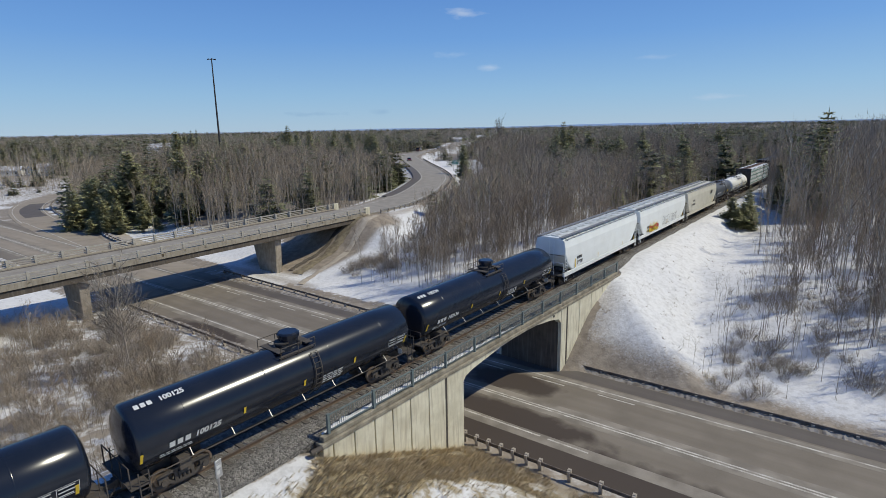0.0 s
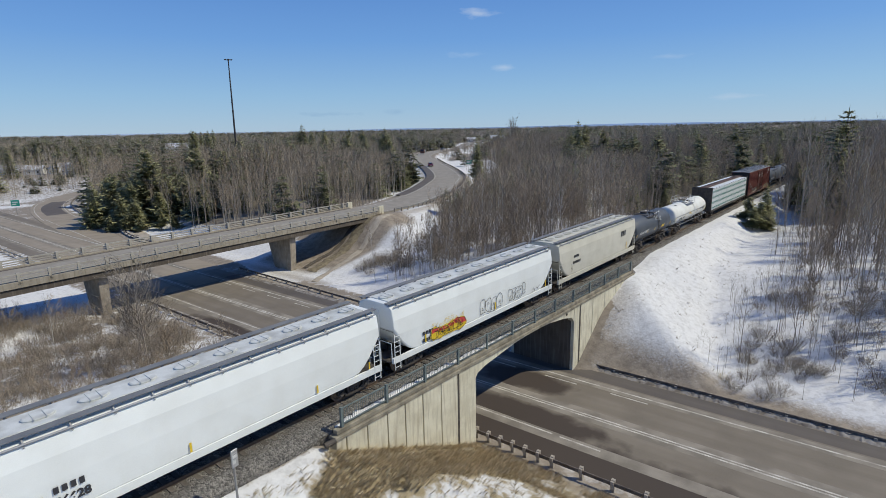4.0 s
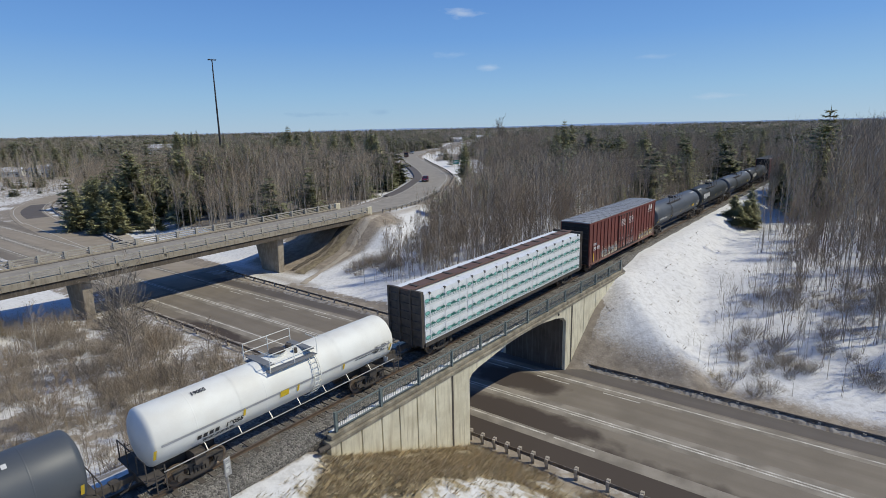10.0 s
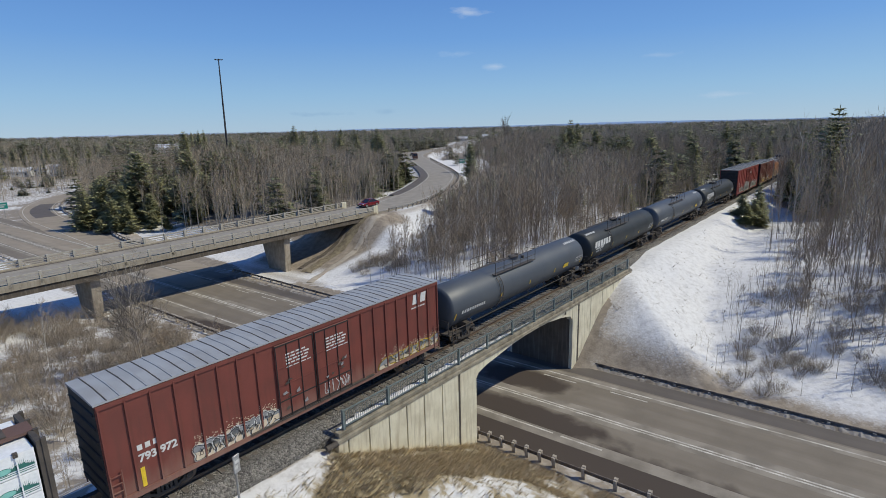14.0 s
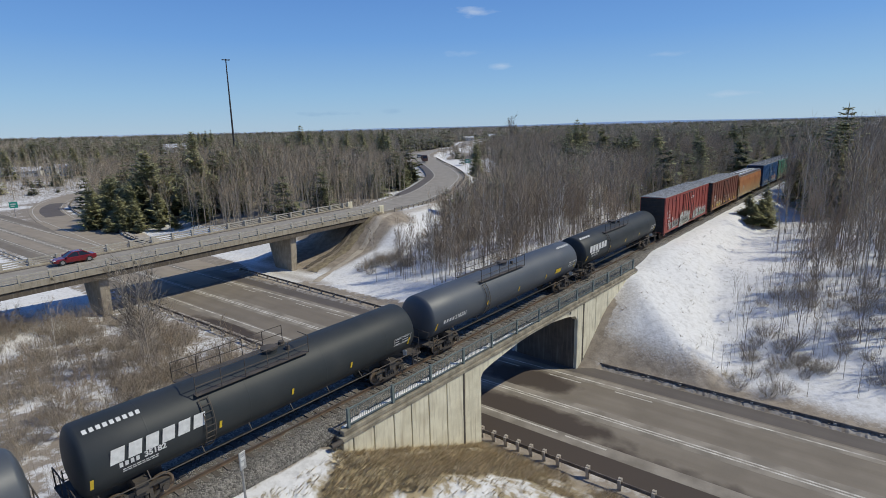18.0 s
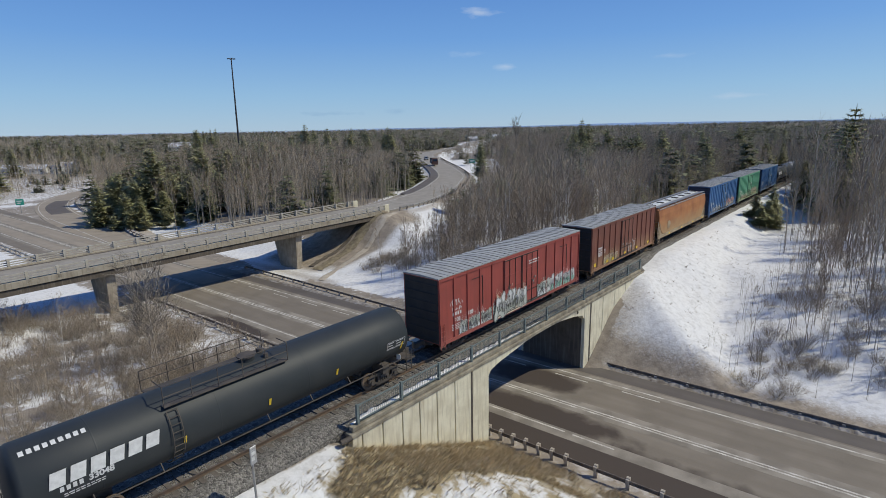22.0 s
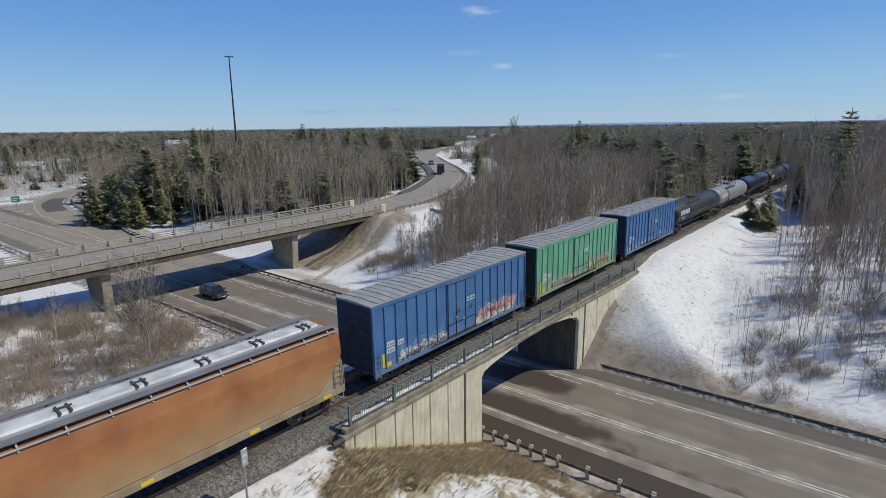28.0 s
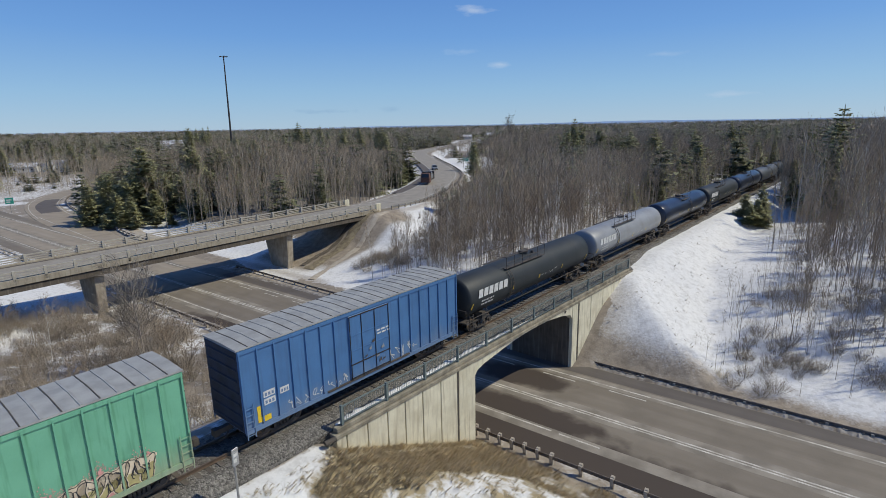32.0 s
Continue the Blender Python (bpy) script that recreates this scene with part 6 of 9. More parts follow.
def side_pose(x, z, y):
    return pose(x, y, z, 90, 0, 0)


# the cars, in the order in which they pass
def build_train():
    # three black tank cars
    for s0, s1, num in ((-11.2, 6.4, ""), (7.1, 24.2, "100125"), (24.8, 42.5, "100134")):
        car, L, R, zc, on = tank_car("glossy black tank car with white numbers", s0, s1, "black", seed=int(s0), bonnet=True)
        if num:
            blocks(car, 3, 0.3, 0.36, M["paintwhite"], on(-L / 2 + 1.7, -17), gap=0.12)
            lettering(car, num, 0.4, M["paintwhite"], on(-L / 2 + 2.8, -17), slant=0.15)
            blocks(car, 3, 0.24, 0.3, M["paintwhite"], on(-L / 2 + 0.9, 66), gap=0.1)
            lettering(car, num, 0.36, M["paintwhite"], on(-L / 2 + 1.9, 66))
        blocks(car, 6, 0.2, 0.07, M["paintwhite"], on(-L / 2 + 1.3, -26), rows=2, seed=3)
        blocks(car, 4, 0.3, 0.08, M["paintwhite"], on(1.2, -16), rows=4, seed=4)
        data_panel(car, 1.5, 0.55, M["paintwhite"], on(L / 2 - 2.4, -18), 3, 5)
    # hoppers
    car, L = hopper_car("clean white covered hopper with grey walkways", 44.0, 61.8, "white", "roofpale")
    blocks(car, 4, 0.22, 0.34, M["paintdark"], side_pose(-L / 2 + 2.75, 2.25, -1.6))
    lettering(car, "36628", 0.46, M["paintdark"], side_pose(-L / 2 + 2.75, 1.75, -1.6))
    part("mark", MB().quad((0, 0, 0), (0.14, 0, 0), (0.14, 0.9, 0), (0, 0.9, 0)), M["paintyellow"], car, m=side_pose(-L / 2 + 2.3, 1.45, -1.6))
    for fx in (-0.1, 0.25, 0.44):
        part("mark", MB().quad((0, 0, 0), (0.1, 0, 0), (0.1, 0.45, 0), (0, 0.45, 0)), M["paintyellow"], car, m=side_pose(fx * L, 1.45, -1.6))
    car, L = hopper_car("white covered hopper with graffiti along its side", 62.5, 79.8, "white", "roofpale", seed=2)
    blocks(car, 5, 0.2, 0.3, M["paintdark"], side_pose(-L / 2 + 2.7, 2.0, -1.6), rows=2)
    spray(car, -L / 2 + 3.6, -L / 2 + 6.9, 1.4, 2.2, -1.6, ("paintyellow", "paintred"), "paintyellow", 3, n=5)
    outline_letters(car, -0.9, 1.9, 1.5, 2.55, -1.605, "paintdark", 6, n=4)
    outline_letters(car, 2.8, 5.2, 1.65, 2.6, -1.605, "paintdark", 9, n=5)
    tags(car, L / 2 - 3.4, L / 2 - 2.2, 1.45, 1.9, -1.6, "paintdark", 19, n=4, w=0.025)
    for fx in (-0.35, 0.05, 0.43):
        part("mark", MB().quad((0, 0, 0), (0.12, 0, 0), (0.12, 0.55, 0), (0, 0.55, 0)), M["paintyellow"], car, m=side_pose(fx * L, 1.5, -1.6))
    car, L = hopper_car("beige covered hopper with dark markings", 80.7, 97.3, "beige", "beige", seed=3)
    blocks(car, 4, 0.2, 0.3, M["paintdark"], side_pose(-L / 2 + 2.9, 2.9, -1.6))
    blocks(car, 6, 0.2, 0.3, M["paintdark"], side_pose(-L / 2 + 2.75, 2.35, -1.6))
    blocks(car, 3, 0.34, 0.55, M["paintdark"], side_pose(L / 2 - 4.2, 3.05, -1.6), "logo_patch")
    tags(car, -L / 2 + 2.4, -L / 2 + 2.7, 1.6, 2.6, -1.6, "paintdark", 3, n=2, w=0.02)
    part("mark", MB().quad((0, 0, 0), (0.12, 0, 0), (0.12, 0.75, 0), (0, 0.75, 0)), M["paintyellow"], car, m=side_pose(L / 2 - 2.7, 1.5, -1.6))
    # two short tanks
    car, L, R, zc, on = tank_car("slate grey tank car with white scrawls", 97.5, 109.05, "greytank", R=1.46)
    blocks(car, 4, 0.26, 0.34, M["paintwhite"], on(-L / 2 + 1.5, -12))
    lettering(car, "208721", 0.44, M["paintwhite"], on(-L / 2 + 2.9, -12))
    blocks(car, 8, 0.2, 0.26, M["paintwhite"], on(L / 2 - 4.4, 60))
    for k, (x, up) in enumerate(((0.3, 22), (1.4, 16))):
        tags(car, x - 0.1, x + 1.0, 0.0, 0.75, 0, "paintwhite", 20 + k, n=4, tilt=lambda v, x=x, up=up: on(v.x, up) @ Vector((0, v.z, 0.004)))
    part("mark", MB().quad((0, 0, 0), (0.9, 0, 0), (0.9, 0.34, 0), (0, 0.34, 0)), M["paintyellow"], car, m=on(2.4, -18))
    car, L, R, zc, on = tank_car("white tank car with grey railings on top", 110.4, 124.5, "whitetank", R=1.33, band=True, pipes="galv", fit="whitetank")
    blocks(car, 4, 0.24, 0.3, M["paintdark"], on(-L / 2 + 2.3, -24), gap=0.15)
    lettering(car, "19055", 0.36, M["paintdark"], on(-L / 2 + 3.6, -24), slant=0.1)
    lettering(car, "19055", 0.28, M["paintdark"], on(-L / 2 + 2.6, 66))
    blocks(car, 6, 0.2, 0.06, M["paintdark"], on(-L / 2 + 2.6, -31), rows=2)
    part("mark", MB().quad((0, 0, 0), (0.5, 0, 0), (0.5, 0.35, 0), (0, 0.35, 0)), M["paintyellow"], car, m=on(-1.0, -14))
    data_panel(car, 1.2, 0.5, M["paintdark"], on(L / 2 - 2.2, -14), 3, 4)
    blocks(car, 9, 0.2, 0.07, M["paintdark"], on(L / 2 - 3.6, -4), rows=2)
    part("stripe", MB().quad((0, 0, 0), (L - 1.6, 0, 0), (L - 1.6, 0.11, 0), (0, 0.11, 0)), M["roofgrey"], car, "thin grey stripe", m=on(-L / 2 + 0.8, -4))
    centerbeam("long lumber car stacked with white wrapped packs printed green", 126.4, 148.3)
    # brown-red box car
    car, L, y, b, h = box_car("brown-red box car with two plug doors and graffiti", 149.8, 168.2, "oxide", "roofgrey", 5.26, posts=16, doors=2, door_w=2.3, roof_ribs=20)
    y -= 0.014
    blocks(car, 3, 0.24, 0.3, M["paintwhite"], side_pose(-L / 2 + 1.2, 2.75, y))
    lettering(car, "793 972", 0.46, M["paintwhite"], side_pose(-L / 2 + 1.2, 2.25, y))
    blocks(car, 2, 0.55, 0.6, M["paintwhite"], side_pose(L / 2 - 2.4, 4.25, y), "logo_patch")
    blocks(car, 5, 0.2, 0.1, M["paintwhite"], side_pose(L / 2 - 2.5, 4.0, y))
    for x in (-1.7, 0.7):
        blocks(car, 4, 0.28, 0.1, M["paintwhite"], side_pose(x, 4.3, y - 0.085), rows=5)
    spray(car, -L / 2 + 3.4, -2.4, 1.05, 1.9, y, ("paintcream", "palegrey"), "paintwhite", 7, n=9, rag=0.45, haze="paintcream")
    tags(car, 0.4, 2.2, 1.2, 2.0, y - 0.085, "paintwhite", 8, n=7)
    spray(car, 4.6, L / 2 - 0.3, 1.05, 1.75, y, ("paintcream", "palegrey"), "paintyellow", 17, n=6)
    part("mark", MB().quad((0, 0, 0), (0.16, 0, 0), (0.16, 0.85, 0), (0, 0.85, 0)), M["paintyellow"], car, m=side_pose(-L / 2 + 1.2, 1.15, y))
    # four dull tanks
    for s0, s1, mat, lab, logo, num in ((169.2, 188.8, "greytank", "slate grey tank car with a long top walkway", 0, ""), (189.5, 207.1, "dullblack", "black tank car with large white company mark", 1, "35182"),
                                        (207.9, 227.6, "greytank", "slate grey tank car with a long top walkway", 0, "218331"), (228.3, 246.9, "dullblack", "black tank car with large white company mark", 1, "33048")):
        car, L, R, zc, on = tank_car(lab, s0, s1, mat, R=1.52, walkway="long" if not logo else "long")
        if logo:
            blocks(car, 6, 0.58, 0.6, M["paintwhite"], on(-L / 2 + 1.3, 2), "logo_patch", gap=0.1)
            blocks(car, 4, 0.16, 0.26, M["paintwhite"], on(-L / 2 + 1.6, -7))
            lettering(car, num, 0.34, M["paintwhite"], on(-L / 2 + 2.5, -7))
            blocks(car, 8, 0.14, 0.06, M["paintwhite"], on(-L / 2 + 1.7, -13), rows=2)
        else:
            blocks(car, 4, 0.24, 0.32, M["paintwhite"], on(-L / 2 + 1.4, -14))
            if num:
                lettering(car, num, 0.42, M["paintwhite"], on(-L / 2 + 2.6, -14))
            else:
                blocks(car, 6, 0.22, 0.3, M["paintwhite"], on(-L / 2 + 2.6, -14))
        blocks(car, 9, 0.19, 0.26, M["paintwhite"], on(-L / 2 + 0.8 if logo else L / 2 - 3.0, 60))
        data_panel(car, 1.4, 0.5, M["paintwhite"], on(L / 2 - 2.3, -14), 3, int(s0))
        if mat == "greytank":
            part("mark", MB().quad((0, 0, 0), (0.9, 0, 0), (0.9, 0.4, 0), (0, 0.4, 0)), M["paintyellow"], car, m=on(L / 2 - 4.6, -16))
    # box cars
    car, L, y, b, h = box_car("faded red box car with tall white graffiti", 249.0, 267.0, "rustred", "galvroof", 5.42, posts=10, doors=2, door_w=2.35, endmat="grimeshade", roof_ribs=18)
    y -= 0.014
    blocks(car, 4, 0.2, 0.3, M["paintwhite"], side_pose(-L / 2 + 1.4, 2.55, y))
    lettering(car, "603", 0.4, M["paintwhite"], side_pose(-L / 2 + 1.6, 2.1, y))
    lettering(car, "188", 0.4, M["paintwhite"], side_pose(-L / 2 + 3.0, 2.2, y))
    tags(car, -L / 2 + 1.2, -L / 2 + 2.5, 3.2, 3.7, y, "paintwhite", 4, n=6)
    tags(car, -L / 2 + 1.3, -L / 2 + 2.4, 2.85, 3.15, y, "paintwhite", 14, n=5)
    blocks(car, 6, 0.16, 0.07, M["paintwhite"], side_pose(-L / 2 + 1.3, 1.9, y), rows=4)
    blocks(car, 5, 0.22, 0.12, M["paintwhite"], side_pose(1.0, 4.35, y - 0.085), rows=2)
    spray(car, -L / 2 + 2.2, -3.3, 1.0, 2.0, y, ("paintwhite", "paintpale"), "paintpale", 31, n=11, rag=0.5, haze="paintwhite")
    tags(car, -L / 2 + 2.0, -3.0, 1.05, 2.1, y - 0.03, "paintdark", 35, n=9, w=0.05)
    spray(car, -3.4, 0.6, 1.0, 2.6, y - 0.085, ("paintpale", "paintwhite"), "paintpale", 32, n=8, rag=0.5, haze="paintcream")
    spray(car, 0.4, 4.4, 1.0, 2.3, y - 0.02, ("paintwhite", "paintpale"), "paintpale", 34, n=8, rag=0.5, haze="paintpale")
    spray(car, 4.2, L / 2 - 1.0, 1.0, 2.3, y, ("spraygreen", "paintwhite"), "paintwhite", 33, n=9, rag=0.45, haze="paintpink")
    part("mark", MB().quad((0, 0, 0), (0.5, 0, 0), (0.5, 0.28, 0), (0, 0.28, 0)), M["paintyellow"], car, m=side_pose(L / 2 - 1.6, 1.5, y - 0.02))
    for hx in (-4.9, 7.2):
        part("side_hatch", MB().box(hx, hx + 0.05, y - 0.02, y, 2.5, 4.6).box(hx - 1.2, hx, y - 0.02, y, 4.56, 4.6), M["grimeshade"], car, "outline of a small side door")
    car, L, y, b, h = box_car("worn brown box car with rusty stains", 269.3, 284.8, "brown", "galvroof", 5.2, posts=10, doors=1, door_w=3.0, endmat="grimeshade", roof_ribs=14)
    y -= 0.014
    for z in (2.6, 2.1):
        part("number_board", MB().quad((0, 0, 0), (1.0, 0, 0), (1.0, 0.38, 0), (0, 0.38, 0)), M["paintwhite"], car, m=side_pose(-L / 2 + 1.48, z, y))
    lettering(car, "17122", 0.36, M["oxide"], side_pose(-L / 2 + 1.52, 2.16, y - 0.006))
    blocks(car, 4, 0.2, 0.26, M["oxide"], side_pose(-L / 2 + 1.53, 2.66, y - 0.006))
    lettering(car, "88", 0.33, M["oxide"], side_pose(-L / 2 + 2.82, 2.35, y - 0.006))
    part("number_board", MB().quad((0, 0, 0), (0.4, 0, 0), (0.4, 0.34, 0), (0, 0.34, 0)), M["paintwhite"], car, m=side_pose(-L / 2 + 2.8, 2.3, y))
    spray(car, -L / 2 + 3.0, -L / 2 + 5.9, 1.1, 1.95, y, ("mustard", "beigedull"), "beige", 44, n=3, rag=0.35, inner="oxide", haze="mustard")
    for x in (-4.9, -3.6, -0.6, 2.6, 5.9):
        part("mark", MB().quad((0, 0, 0), (0.5, 0, 0), (0.5, 0.26, 0), (0, 0.26, 0)), M["paintyellow"], car, m=side_pose(x, 1.22, y - 0.08))
    tags(car, 0.5, 2.4, 1.3, 2.5, y - 0.085, "paintwhite", 45, n=5)
    part("mark", MB().quad((0, 0, 0), (0.5, 0, 0), (0.5, 0.32, 0), (0, 0.32, 0)), M["paintyellow"], car, m=side_pose(-L / 2 + 0.7, 1.3, y))
    car, L = hopper_car("rusty orange covered hopper with a pale roof", 285.9, 303.8, "orange", "roofgrey", seed=5, sill="beigedull", trough=True)
    for fx in (-0.3, -0.05, 0.2, 0.42):
        part("mark", MB().quad((0, 0, 0), (0.5, 0, 0), (0.5, 0.2, 0), (0, 0.2, 0)), M["paintyellow"], car, m=side_pose(fx * L, 1.06, -1.57))
    part("logo_patch", MB().quad(*[(0.55 * math.cos(a), 0.5 * math.sin(a), 0) for a in [2 * math.pi * j / 16 for j in range(16)]]), M["beigedull"], car, m=side_pose(-L / 2 + 3.6, 2.3, -1.6))
    for s0, s1, mat, lab, sd, fills, line in ((305.7, 320.9, "blue", "faded blue box car with white and red graffiti", 51, ("paintcream", "paintpink"), "paintwhite"),
                                              (322.4, 337.4, "green", "faded green box car with cream graffiti", 52, ("mustard", "paintcream"), "paintcream"),
                                              (339.6, 354.6, "blue", "faded blue box car with small white tags", 53, None, "paintwhite")):
        car, L, y, b, h = box_car(lab, s0, s1, mat, "galvroof", 5.18, posts=14, doors=1, door_w=3.1, seed=sd, endmat="navyshade" if mat == "blue" else "greenshade", roof_ribs=13)
        y -= 0.014
        for k, (bx, bz, bw) in enumerate(((1.15, 2.35, 0.62), (1.15, 1.95, 0.62), (2.05, 2.2, 0.5))):
            part("number_board", MB().quad((0, 0, 0), (bw, 0, 0), (bw, 0.32, 0), (0, 0.32, 0)), M["paintwhite"], car, m=side_pose(-L / 2 + bx, bz, y))
            blocks(car, 3, bw * 0.24, 0.2, M[mat], side_pose(-L / 2 + bx + 0.06, bz + 0.06, y - 0.005))
        blocks(car, 3, 0.3, 0.12, M["paintwhite"], side_pose(0.5, 3.4, y - 0.085), rows=2)
        if fills:
            spray(car, -L / 2 + 2.2, -1.7, 1.0, 1.75, y, ("palegrey", "paintwhite") if mat == "blue" else fills, "paintwhite", sd, n=8, rag=0.5, haze="paintcream" if mat == "green" else "paintwhite")
            spray(car, 1.9, L / 2 - 1.7, 1.0, 2.25, y, fills, line, sd + 10, n=5 if mat == "blue" else 9, rag=0.22 if mat == "blue" else 0.5, haze="paintcream" if mat == "blue" else "paintpink")
        else:
            tags(car, -L / 2 + 2.2, -1.0, 1.1, 1.75, y, "paintwhite", sd, n=9)
            tags(car, 1.4, 4.0, 1.1, 1.9, y, "paintwhite", sd + 1, n=5)
        part("mark", MB().quad((0, 0, 0), (0.18, 0, 0), (0.18, 0.85, 0), (0, 0.85, 0)), M["paintyellow"], car, m=side_pose(-L / 2 + 0.75, 1.2, y))
        part("mark", MB().quad((0, 0, 0), (0.5, 0, 0), (0.5, 0.3, 0), (0, 0.3, 0)), M["paintyellow"], car, m=side_pose(-L / 2 + 0.95, 1.15, y - 0.01))
    # closing run of tanks
    s = 355.6
    for k, (mat, logo) in enumerate((("dullblack", 1), ("palegrey", 1), ("navy", 0), ("dullblack", 1), ("navy", 0), ("greytank", 0), ("dullblack", 0), ("dullblack", 1), ("navy", 0))):
        ln = 18.6
        nm = {"dullblack": "dull black", "palegrey": "pale grey", "navy": "dark blue-black", "greytank": "slate grey"}[mat]
        car, L, R, zc, on = tank_car(nm + " tank car" + (" with a white company mark" if logo else " with a top walkway"), s, s + ln, mat, R=1.52, walkway="long" if logo else "short")
        if logo:
            blocks(car, 6, 0.58, 0.6, M["paintwhite"], on(-L / 2 + 1.4, 2), "logo_patch", gap=0.1)
            blocks(car, 8, 0.16, 0.16, M["paintwhite"], on(-L / 2 + 1.8, -12), rows=2)
        tags(car, 0.0, 3.0, 0.0, 0.3, 0, "paintwhite", 60 + k, n=6, w=0.02, tilt=lambda v: on(v.x, -14) @ Vector((0, v.z, 0.004)))
        s += ln + 0.75


build_train()


# ---------------------------------------------------------------- woods
def wood_density(x, y):
    """Where trees stand, 0 to 1."""
    s, l, r, n, a, b = frames(x, y)
    d = line_dist(x, y, APP_LINE[::2])
    dr = line_dist(x, y, RAMP_LINE[::2])
    w = wave(x, y, 0.12) * 3
    edge = 13.5 - 4.5 * smooth(62, 105, s) - 4.0 * smooth(116, 136, s)
    right = (0.6 + 0.18 * smooth(90, 130, np.hypot(x, y))) * smooth(edge + w * 0.6, edge + 7 - 4.5 * smooth(100, 125, s) + w * 0.6, l) * smooth(47.5, 56, n)
    mid = smooth(-8.5, -12, l + w * 0.4) * smooth(50, 56, n + w * 0.5) * np.where(a < 62, smooth(-13.5, -18.5, b + w * 0.6), smooth(8.5, 11, d))
    mid = mid * ((b < 0) | (a > 62))
    app_x = np.interp(y, APP_LINE[:, 1], APP_LINE[:, 0])
    mid = mid * np.where(y > 98, smooth(7.5, 9.5, x - app_x), 1)
    left = smooth(8.5, 12, d) * smooth(9, 13, dr) * smooth(55, 61, n + w * 0.4) * smooth(DECK_W + 7, DECK_W + 12, b) * np.where(y > 95, x < app_x - 7, True)
    rx = np.interp(y, RAMP_LINE[:26, 1], RAMP_LINE[:26, 0])
    left = left * (1 - 0.7 * np.exp(-(((x + 66) / 22) ** 2 + ((y - 134) / 14) ** 2)))
    left = left * np.where(y < 212, smooth(7, 11, x - rx), 1.0)
    clear = np.where((x > app_x + 6) & (x < 27) & (y > 200) & (y < 285), 0.03, 1.0)
    clear = clear * np.where((np.hypot(x, y) > 320) & (wave(x, y, 0.009, 3.0) > 0.42), 0.12, 1.0)
    clear = clear * np.where((x > 8) & (x < 70) & (y > 330) & (y < 430), 0.15, 1)
    far = (np.hypot(x, y) > 230) & (d > 9) & (dr > 9) & (np.abs(l) > 5) & ((n > 60) | (n < 20))
    return np.clip(np.maximum(np.maximum(right, mid * (x > app_x - 200)), np.maximum(left, np.where(far & (x < rx + 300) & ((y > 235) | (x > 60)), 0.9, 0))), 0, 1) * clear


def height_cap(x, y):
    """Young growth beside the winding road: trees get taller away from it."""
    d = line_dist(x, y, APP_LINE[::2])
    app_x = np.interp(y, APP_LINE[:, 1], APP_LINE[:, 0])
    cap = 4.3 + 0.3 * np.maximum(d - 7, 0)
    return np.where((x > app_x) | (y > 165), cap, 99.0)


class Soup:
    """Triangles gathered in bulk for one big mesh."""

    def __init__(self):
        self.v, self.n = [], 0

    def add(self, tris, x, y, z, scale, turn, lean=0.0):
        """tris: (k, 3, 3) of one plant, put at many places at once."""
        c, s = np.cos(turn), np.sin(turn)
        p = tris[None] * scale[:, None, None, :]
        q = np.empty_like(p)
        q[..., 0] = p[..., 0] * c[:, None, None] - p[..., 1] * s[:, None, None] + x[:, None, None]
        q[..., 1] = p[..., 0] * s[:, None, None] + p[..., 1] * c[:, None, None] + y[:, None, None]
        q[..., 2] = p[..., 2] + z[:, None, None]
        self.v.append(q.reshape(-1, 3))

    def mesh(self, name, mat):
        v = np.concatenate(self.v).astype(np.float32)
        k = len(v) // 3
        me = bpy.data.meshes.new(name)
        me.vertices.add(len(v))
        me.vertices.foreach_set("co", v.reshape(-1))
        me.loops.add(len(v))
        me.loops.foreach_set("vertex_index", np.arange(len(v), dtype=np.int32))
        me.polygons.add(k)
        me.polygons.foreach_set("loop_start", np.arange(0, len(v), 3, dtype=np.int32))
        me.materials.append(mat)
        me.update(calc_edges=True)
        return me


def spike(a, b, w, rng):
    """A thin tapering triangle from a to b."""
    a, b = np.array(a), np.array(b)
    d = b - a
    side = np.cross(d, (rng.uniform(-1, 1), rng.uniform(-1, 1), rng.uniform(-1, 1)))
    side = side / (np.linalg.norm(side) + 1e-9) * w / 2
    return (a - side, a + side, b)


